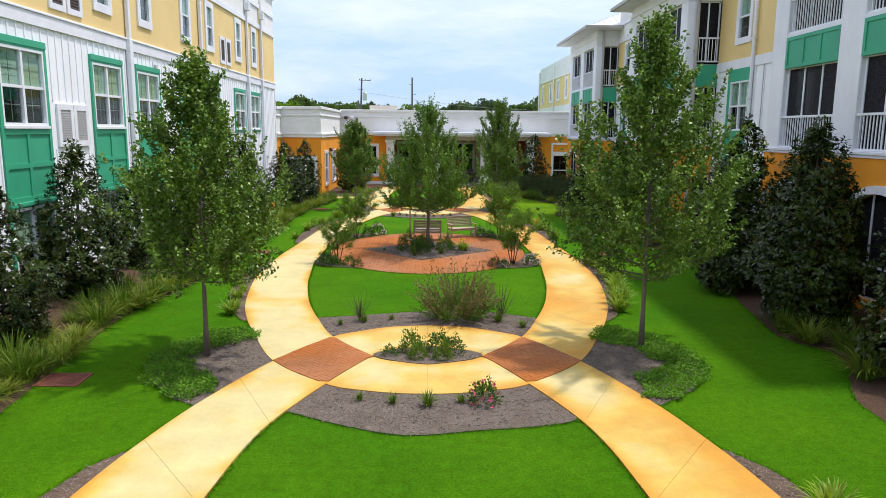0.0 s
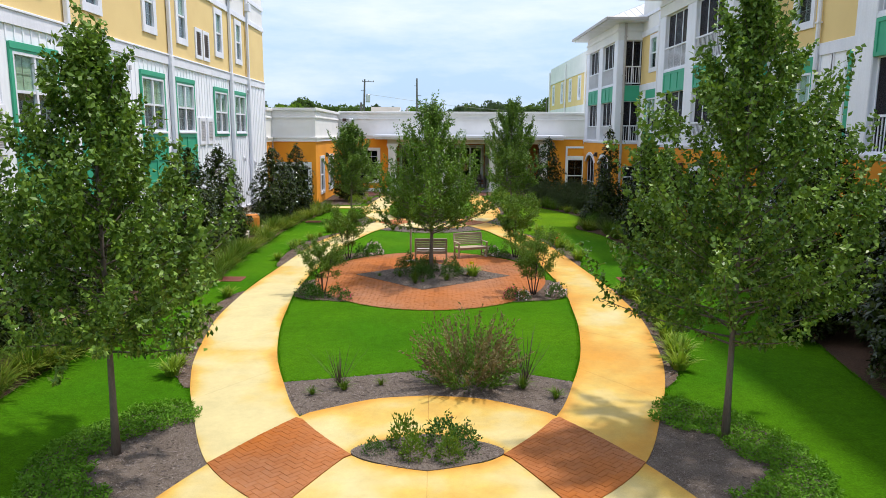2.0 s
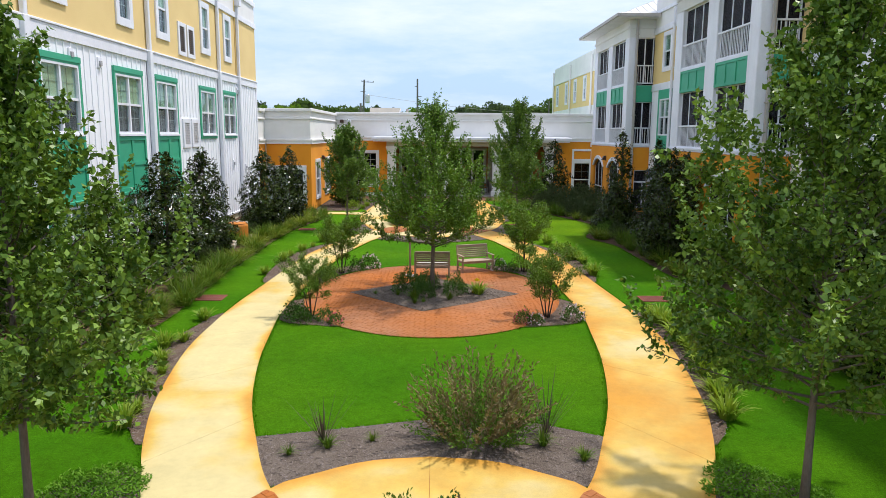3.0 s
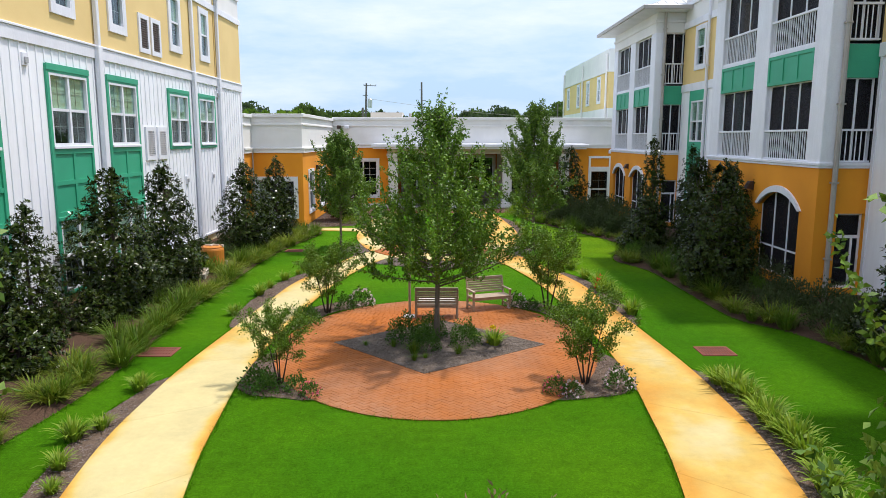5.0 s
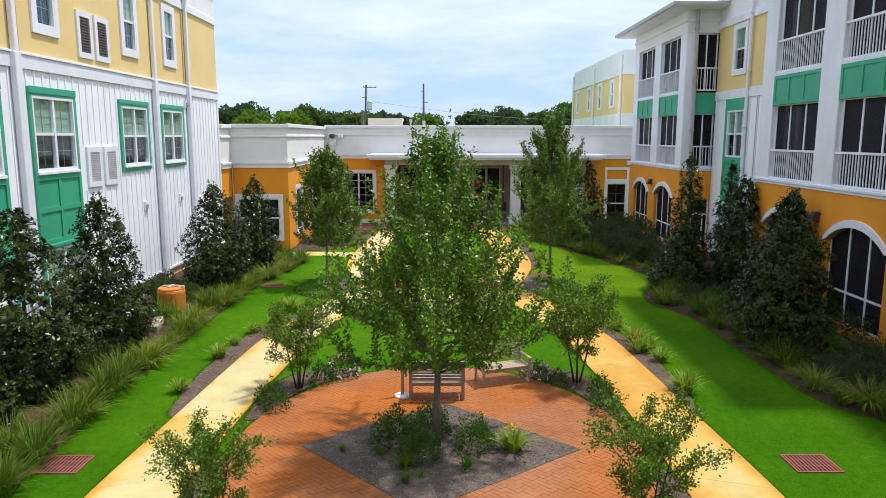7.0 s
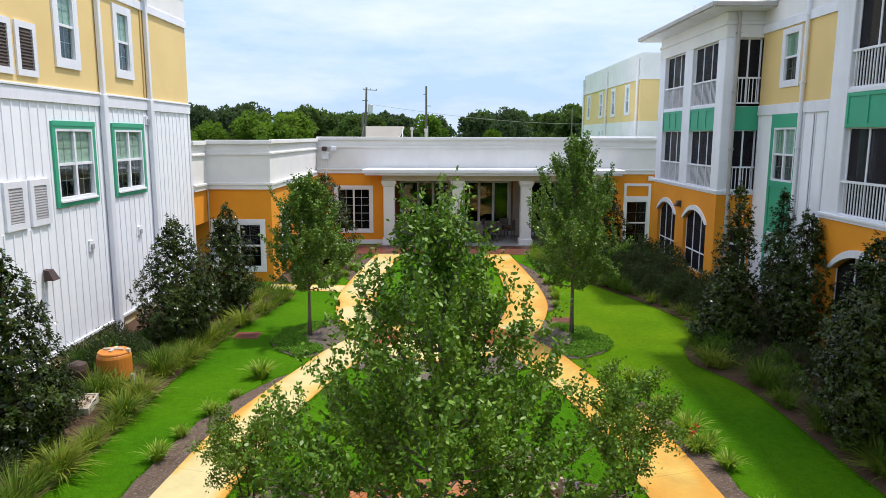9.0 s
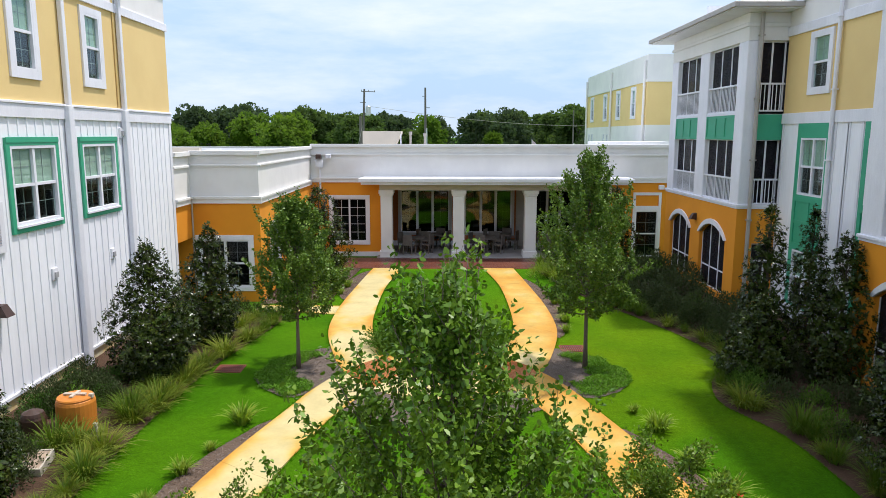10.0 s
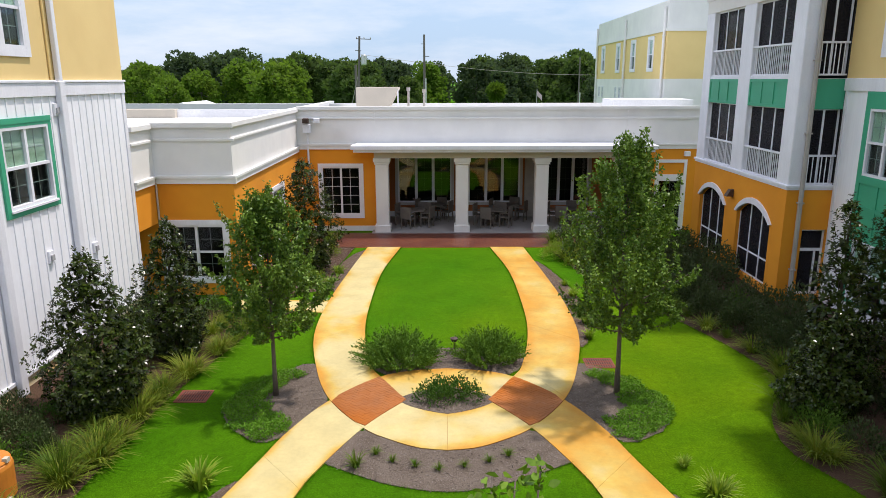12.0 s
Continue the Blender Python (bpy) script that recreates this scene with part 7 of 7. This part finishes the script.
FT = [[far_tree(100 + 10 * m + k, 9.6 + 0.5 * (k % 3), 6.2 + 0.9 * (k % 2), FOREST[m]) for k in range(3)] for m in range(3)]
fr_ = np.random.default_rng(9)
for row, (yy, lo, hi, step) in enumerate(((166, -120, 78, 9.5), (188, -125, 84, 10.0), (214, -135, 92, 10.0), (240, -150, 104, 10.0))):
    for x in np.arange(lo, hi, step):
        y = yy + fr_.uniform(-8, 8)
        xx = x + fr_.uniform(-4, 4)
        if row == 0 and (-6 < xx < 30 or fr_.uniform() < 0.2):
            continue
        # stands of one kind: light trees before the dark ones to the west, dark live oaks to the east
        stand = math.sin(0.105 * xx + 0.9 * row) + fr_.uniform(-0.5, 0.5)
        kind = (2 if stand > -0.3 else 0) if xx < -4 and row < 2 else (1 if stand > -0.4 else 0)
        s = (0.88, 1.04, 1.16, 1.26)[row] * (1 + 0.13 * math.sin(0.16 * xx + 2.1 * row)) * fr_.uniform(0.84, 1.1) * (0.88 if -12 < xx < 6 else 1.0)
        tree(xx, y, FT[kind][int(fr_.integers(0, 3))], ("broad distant tree in the woods beyond the roofs", "dark distant tree in the woods beyond the roofs", "light green distant tree before the darker woods")[kind], "tree", "woods beyond the roofs", fr_.uniform(0, 360), s, "distant_tree")


def palm(x, y, h):
    r = np.random.default_rng(3)
    ob = thing("palm_tree", "distant palm with a round fan-leaved crown", "palm tree", pose(x, y, 0))
    part("trunk", Shape().tube([(0, 0, 0), (0.1, 0, h * 0.5), (0, 0, h * 0.85)], [0.25, 0.2, 0.2], 8), POLE, ob)
    n = 900
    d = unit(r.normal(size=(n, 3)))
    put("crown", leaves("crown", d * 0.25 + (0, 0, h * 0.85), d + r.normal(0, 0.15, (n, 3)), 0.85, 0.10, FOREST[2], r), ob)


palm(5.5, 97, 5.9)


def utility_pole(x, y, h, arm, lean=0.0, r0=0.16):
    ob = thing("utility_pole", "distant weathered wooden utility pole with short crossarm" if arm else "distant slender utility pole", "utility pole", pose(x, y, 0, 0, lean), "utility poles")
    part("pole", Shape().tube([(0, 0, 0), (0, 0, h)], [r0, r0 * 0.68], 9), POLE, ob)
    if arm:
        part("crossarm", Shape().box(-0.35, 1.25, -0.04, 0.04, h - 0.32, h - 0.24), POLE, ob)
        part("crossarm", Shape().box(-0.45, 0.2, -0.04, 0.04, h - 1.55, h - 1.48), POLE, ob)
        for u in (-0.3, 0.5, 1.2):
            part("insulator", Shape().lathe([(0.03, h - 0.24), (0.06, h - 0.18), (0.03, h - 0.08)], 8, u, 0), GUTTER, ob)
        part("transformer", Shape().lathe([(0.26, h - 3.0), (0.30, h - 2.9), (0.30, h - 2.0), (0.2, h - 1.9)], 14, 0.5, 0), METAL, ob)
        part("guy_wire", Shape().tube([(0, 0, h - 3.6), (-1.4, 0, 0.4)], [0.03, 0.03], 5), GUTTER, ob)
    else:
        part("crossarm", Shape().box(-0.35, 0.1, -0.04, 0.04, h - 1.0, h - 0.94), POLE, ob)
        part("crossarm", Shape().box(-0.1, 0.55, -0.04, 0.04, h - 2.3, h - 2.23), POLE, ob)
        part("riser", Shape().tube([(0.14, -0.1, 0), (0.14, -0.1, h - 4.6)], [0.09, 0.09], 7), METAL, ob, "grey riser pipe")
    return ob


utility_pole(-9.55, 100, 10.9, True, 2.2)
utility_pole(-9.75, 101, 7.9, False, 0.0, 0.2)
utility_pole(-2.15, 100, 11.05, False)
utility_pole(18.2, 118, 9.2, False, 0.0, 0.12)
flag = thing("flagpole", "distant slim pole with a small pink and white flag", "flagpole", pose(9.8, 97, 0))
part("pole", Shape().tube([(0, 0, 0), (0, 0, 5.3)], [0.05, 0.035], 7), METAL, flag)
cloth = Shape()
for k in range(7):
    cloth.v += [(0.04 + 0.09 * k, 0.05 * math.sin(1.3 * k) + e, 5.2 - 0.09 * k - d) for d in (0.0, 0.55) for e in (-0.006, 0.006)]
for k in range(6):
    for a, b in ((0, 2), (3, 1), (1, 0), (2, 3)):
        cloth.f.append((4 * k + a, 4 * k + b, 4 * k + 4 + b, 4 * k + 4 + a))
part("flag", cloth, PALEPETAL, flag, "faded pink and white cloth")
wire = thing("power_line", "thin power line between the distant poles", "cable")
pts = [(-9.05 + 40 * t, 100 + 3 * t, 9.0 - 5.0 * t * 0.35 - 1.2 * math.sin(math.pi * t)) for t in np.linspace(0, 1, 14)]
part("cable", Shape().tube(pts, [0.018] * 14, 5), GUTTER, wire)
for x, y, h in ((-22.6, 86, 4.0),):
    hs = thing("house", "low distant building with pale roof", "house", pose(x, y, 0))
    part("wall", Shape().box(-4, 4, -3, 3, 0, h - 1), STUCCO_W, hs)
    s = Shape()
    s.v = [(-4.3, -3.3, h - 1), (4.3, -3.3, h - 1), (4.3, 3.3, h - 1), (-4.3, 3.3, h - 1), (0, -3.3, h + 0.45), (0, 3.3, h + 0.45)]
    s.f = [(0, 4, 5, 3), (1, 2, 5, 4), (0, 1, 4), (2, 3, 5), (0, 3, 2, 1)]
    part("roof", s, ROOFW, hs)
    s = Shape()
    s.v = [(x_, y_, z_) for y_ in (-3.36, -3.31) for x_, z_ in ((-3.6, h - 0.95), (3.6, h - 0.95), (0, h + 0.22))]
    s.f = [(0, 1, 2), (5, 4, 3), (0, 3, 4, 1), (1, 4, 5, 2), (2, 5, 3, 0)]
    part("gable", s, GREEN, hs)

# ---- garden things ----
def bench(x, y, turn, label, wood, cushion):
    ob = thing("garden_bench", label, "bench", pose(x, y, 0.018, 0, 0, turn) @ Matrix.Diagonal((0.76, 0.8, 0.76, 1)), "benches on the plaza")
    w = 0.62
    for sx in (-w, w):
        part("front_leg", Shape().block(sx - 0.03, sx + 0.03, -0.28, -0.22, 0, 0.62, 0.006), wood, ob)
        part("back_leg", Shape().tube([(sx, 0.24, 0), (sx, 0.22, 0.42), (sx, 0.33, 0.92)], [0.035, 0.035, 0.03], 6), wood, ob)
        part("armrest", Shape().block(sx - 0.04, sx + 0.04, -0.33, 0.27, 0.62, 0.65, 0.008), wood, ob)
        part("side_rail", Shape().box(sx - 0.02, sx + 0.02, -0.22, 0.2, 0.36, 0.41).box(sx - 0.018, sx + 0.018, -0.22, 0.2, 0.12, 0.16), wood, ob)
    part("apron", Shape().box(-w + 0.03, w - 0.03, -0.27, -0.24, 0.34, 0.42).box(-w + 0.03, w - 0.03, 0.2, 0.23, 0.34, 0.42), wood, ob)
    for k in range(5):
        part("seat_slat", Shape().block(-w - 0.02, w + 0.02, -0.29 + 0.1 * k, -0.29 + 0.1 * k + 0.085, 0.42, 0.445, 0.006), wood, ob)
    for k in range(6):
        z = 0.50 + 0.073 * k
        yy = 0.235 + 0.11 * (z - 0.42) / 0.5
        part("back_slat", Shape().block(-w + 0.02, w - 0.02, yy - 0.012, yy + 0.012, z, z + 0.055, 0.005), wood, ob)
    part("top_rail", Shape().block(-w - 0.02, w + 0.02, 0.315, 0.355, 0.92, 0.98, 0.01), wood, ob)
    if cushion:
        part("cushion", Shape().block(-w + 0.05, w - 0.05, -0.27, 0.17, 0.446, 0.52, 0.03), CUSHION, ob, "pale seat cushion")
    return ob


bench(0.0, 25.35, 180, "dark slatted wooden bench with a pale cushion on the brick plaza", DKTEAK, True)
bench(1.25, 26.15, 20, "light weathered teak bench on the brick plaza", TEAK, False)
post = thing("tree_stake", "thin wooden stake on a round white foot", "stake", pose(-0.62, 25.35, 0.017))
part("stake", Shape().tube([(0, 0, 0.03), (0, 0, 1.05)], [0.03, 0.028], 8), DKTEAK, post)
part("foot", Shape().lathe([(0.15, 0), (0.15, 0.025), (0.12, 0.04)], 18), STUCCO_W, post)


def drain(x, y, turn=0.0, w=0.66, d=0.56):
    ob = thing("drain_grate", "rusty red iron drain grate set in the lawn", "drain grate", pose(x, y, 0.0, 0, 0, turn), "drain grates in the lawn")
    e = 0.032
    for name, u0, u1, v0, v1 in (("front_rim", -w / 2, w / 2, -d / 2, -d / 2 + e), ("back_rim", -w / 2, w / 2, d / 2 - e, d / 2), ("side_rim", -w / 2, -w / 2 + e, -d / 2 + e, d / 2 - e), ("side_rim", w / 2 - e, w / 2, -d / 2 + e, d / 2 - e)):
        part(name, Shape().block(u0, u1, v0, v1, 0, 0.02, 0.004), GRATE, ob)
    for k in range(11):
        u = -w / 2 + 0.06 + (w - 0.12) * k / 10
        part("bar", Shape().box(u - 0.011, u + 0.011, -d / 2 + e, d / 2 - e, 0.006, 0.018), GRATE, ob)
    for v in (-0.09, 0.09):
        part("cross_bar", Shape().box(-w / 2 + e, w / 2 - e, v - 0.009, v + 0.009, 0.007, 0.017), GRATE, ob)
    # flat dark sheet: its colour imitates the shade down in the drain
    part("pit", Shape().box(-w / 2 + e, w / 2 - e, -d / 2 + e, d / 2 - e, 0.001, 0.004), DARK, ob)


for x, y in ((5.42, 22.75), (-5.35, 22.7), (-5.66, 11.25), (3.5, 36.6), (-5.22, 34.9)):
    drain(x, y)
tank = thing("tank", "orange plastic barrel with a lid in the border", "barrel", pose(-7.0, 31.15, 0.12) @ Matrix.Diagonal((1.05, 1.05, 0.88, 1)))
part("body", Shape().lathe([(0.30, 0), (0.33, 0.04), (0.335, 0.6), (0.32, 0.66), (0.30, 0.68)], 28), ORPLASTIC, tank, smooth=False)
part("lid", Shape().lathe([(0.30, 0.68), (0.315, 0.70), (0.30, 0.73), (0.1, 0.75)], 28), ORPLASTIC, tank)
part("handle", Shape().box(-0.2, 0.2, -0.03, 0.03, 0.75, 0.79).box(-0.03, 0.03, -0.16, 0.16, 0.75, 0.785).box(0.26, 0.33, -0.04, 0.04, 0.7, 0.78), BEIGE, tank, "pale lid handle")
pot = thing("lidded_pot", "dark brown lidded pot beside the orange barrel", "pot", pose(-7.55, 30.68, 0.1) @ Matrix.Diagonal((1.2, 1.2, 1.45, 1)))
part("body", Shape().lathe([(0.12, 0), (0.17, 0.05), (0.18, 0.28), (0.16, 0.32)], 20), BRONZE, pot)
part("lid", Shape().lathe([(0.17, 0.32), (0.15, 0.36), (0.04, 0.40)], 20), BRONZE, pot)
bx = thing("valve_box", "flat valve box with pale rim and tan lid in grasses", "valve box", pose(-6.85, 29.5, 0.13, 8, 0, 8))
for name, u0, u1, v0, v1 in (("front_rim", -0.2, 0.2, -0.3, -0.265), ("back_rim", -0.2, 0.2, 0.265, 0.3), ("side_rim", -0.2, -0.165, -0.265, 0.265), ("side_rim", 0.165, 0.2, -0.265, 0.265)):
    part(name, Shape().block(u0, u1, v0, v1, 0, 0.16, 0.006), BEIGE, bx)
part("lid", Shape().block(-0.165, 0.165, -0.265, 0.265, 0, 0.145, 0.006), TEAK, bx, "tan worn lid")
stk = thing("stake", "short pale stake beside the orange barrel", "stake", pose(-6.45, 30.75, 0.05))
part("stake", Shape().block(-0.035, 0.035, -0.035, 0.035, 0, 0.34, 0.008), BEIGE, stk)
for k, (x, y, s) in enumerate(((-6.95, 30.25, 0.85), (-6.6, 30.4, 0.8), (-6.3, 31.75, 0.8))):
    plant(x, y, TUFT[k], "arching yellow-green ornamental grass before the barrel", "ornamental grass", "border grasses", 80 * k, s, "ornamental_grass", 0.06)
light = thing("path_light", "small round bronze path light in the mulch", "path light", pose(0.18, 37.25, 0.014))
part("stem", Shape().tube([(0, 0, 0), (0, 0, 0.3)], [0.015, 0.015], 8), BRONZE, light)
part("cap", Shape().lathe([(0.06, 0.28), (0.07, 0.30), (0.10, 0.36), (0.02, 0.39)], 16), BRONZE, light)


def cafe_chair(x, y, turn):
    ob = thing("wicker_chair", "grey-brown wicker armchair at a porch table", "chair", pose(x, y, 0.05, 0, 0, turn), "chairs on the porch")
    for sx in (-0.22, 0.22):
        for sy in (-0.2, 0.2):
            part("leg", Shape().block(sx - 0.02, sx + 0.02, sy - 0.02, sy + 0.02, 0, 0.42, 0.004), WICKER, ob)
        part("armrest", Shape().block(sx - 0.03, sx + 0.03, -0.22, 0.22, 0.62, 0.66, 0.008).box(sx - 0.02, sx + 0.02, -0.21, -0.17, 0.46, 0.62), WICKER, ob)
    part("seat", Shape().block(-0.25, 0.25, -0.24, 0.24, 0.42, 0.46, 0.01), WICKER, ob)
    part("backrest", Shape().block(-0.25, 0.25, 0.2, 0.25, 0.46, 0.95, 0.015), WICKER, ob)
    return ob


for x, y in ((-1.35, 51.9), (2.1, 51.9), (5.4, 52.2), (-0.5, 53.2), (2.9, 53.2)):
    tb = thing("cafe_table", "square grey-brown table on the porch", "table", pose(x, y, 0.05), "tables on the porch")
    part("top", Shape().block(-0.45, 0.45, -0.45, 0.45, 0.70, 0.74, 0.012), WICKER, tb)
    part("pedestal", Shape().tube([(0, 0, 0.03), (0, 0, 0.7)], [0.05, 0.05], 10), WICKER, tb)
    part("foot", Shape().lathe([(0.25, 0), (0.25, 0.03), (0.06, 0.06)], 18), WICKER, tb)
    for a in (25, 115, 205, 295):
        cafe_chair(x + 0.62 * math.sin(radians(a)), y + 0.62 * math.cos(radians(a)) * 0.9, -a)

# ---- pavers, chips and blades of grass, last ----
plaza = thing("plaza", "oval plaza of orange-red clay pavers in a herringbone", "plaza", kind="structure")
sheet("joint_base", PLAZA, JOINT, 0.0135, "", "", 0.04, plaza)
DIA = anticlockwise(DIAMOND)
brick_field(plaza, PLAZA, 0.017, radians(45), lambda m: not inside(np.array([m]), (DIA - (0, 23.22)) * 0.93 + (0, 23.22))[0], lambda m: abs(m[0]) < 2.4 and m[1] < 20.28 + 0.16 * abs(m[0]))
for ring in FIELDS:
    sq = thing("brick_crossing", "curved square of red clay pavers where the paths cross", "paving", kind="structure")
    sheet("joint_base", ring, JOINT, 0.0385, "", "", 0.03, sq)
    brick_field(sq, ring, 0.042, radians(45))
dm = [(-0.2, 21.42), (1.0, 22.28), (2.18, 23.18), (1.15, 24.12), (0.15, 25.0), (-1.0, 24.16), (-2.06, 23.3), (-1.1, 22.34)]
mulch("bed", dm, MULCH, 0.024, "diamond bed of grey-brown bark mulch in the plaza")

# loose bark chips on the mulch
cr_ = np.random.default_rng(17)
chips = []
for ring in BEDS:
    R = np.asarray(ring)
    lo, hi = R.min(0), R.max(0)
    if (hi - lo).max() > 9:
        continue
    n = int(np.prod(hi - lo) * 800)
    P = cr_.uniform(lo, hi, (n, 2))
    P = P[inside(P, R)]
    for E in (PLAZA,) if abs(np.mean(R[:, 0])) > 1.5 else ():
        P = P[~inside(P, E)]
    chips.append(P)
P = np.vstack(chips)
roads = [np.vstack([A, B[::-1]]) * (s, 1) for A, B in ((NEAR_OUT, NEAR_IN), (MID_OUT, MID_IN), (FAR_OUT, FAR_IN)) for s in (1, -1)]
onpath = np.zeros(len(P), bool)
for R in roads:
    onpath |= inside(P, R)
eyes = ((P[:, 0] / 0.95) ** 2 + ((P[:, 1] - 12.42) / 0.46) ** 2 < 1) | ((P[:, 0] / 0.95) ** 2 + ((P[:, 1] - 34.69) / 0.58) ** 2 < 1)
P = P[~onpath | eyes]
zz = np.where(inside(P, DIA), 0.027, np.where(((P[:, 0] / 0.95) ** 2 + ((P[:, 1] - 12.42) / 0.46) ** 2 < 1) | ((P[:, 0] / 0.95) ** 2 + ((P[:, 1] - 34.69) / 0.58) ** 2 < 1), 0.038, 0.016))
a = cr_.uniform(0, 2 * math.pi, len(P))
D = np.stack([np.cos(a), np.sin(a), cr_.normal(0, 0.15, len(P))], 1)
ob = thing("bark_chips", "loose chips of bark on the mulch beds", "mulch", kind="stuff")
put("chips", kites("chips", np.c_[P, zz], D, 0.06, 0.009, CHIP, cr_), ob)

# blades of grass that lean over the edges of paths and beds
gr = np.random.default_rng(23)
pts = []
for R in [*roads, PLAZA, *BEDS]:
    Q = np.vstack([R, R[:1]])
    seg = np.linalg.norm(np.diff(Q, axis=0), axis=1)
    s = np.r_[0, np.cumsum(seg)]
    n = int(s[-1] * 260)
    at = gr.uniform(0, s[-1], n)
    pts.append(np.stack([np.interp(at, s, Q[:, k]) for k in (0, 1)], 1) + gr.normal(0, 0.03, (n, 2)))
P = np.vstack(pts)
P = P[(np.abs(P[:, 0]) < 8.2) & (P[:, 1] > 5) & (P[:, 1] < 48)]
keep = np.ones(len(P), bool)
for R in [*roads, PLAZA, *BEDS]:
    box_ = (P > R.min(0)).all(1) & (P < R.max(0)).all(1)
    idx = np.nonzero(box_ & keep)[0]
    keep[idx[inside(P[idx], R)]] = False
P = P[keep]
n = len(P)
a = gr.uniform(0, 2 * math.pi, n)
h = gr.uniform(0.02, 0.05, n)
lean = gr.normal(0, 0.03, (n, 2))
B3 = np.c_[P, np.zeros(n)]
sd = np.stack([np.cos(a), np.sin(a), np.zeros(n)], 1) * 0.006
V = np.stack([B3 - sd, B3 + sd, B3 + np.c_[lean, h]], 1)
ob = thing("grass", "ragged blades of grass along the edges of the lawn", "grass", kind="stuff")
put("blades", quads("blades", V, BLADE, 3), ob)

# ---- the plan above is drawn in units of 1.15 m: bring all of it to metres ----
for me in bpy.data.meshes:
    me.transform(Matrix.Scale(UNIT, 4))
for ob in scene.objects:
    if ob is not cam and ob is not sun:
        m = ob.matrix_basis.copy()
        m.translation *= UNIT
        ob.matrix_basis = m
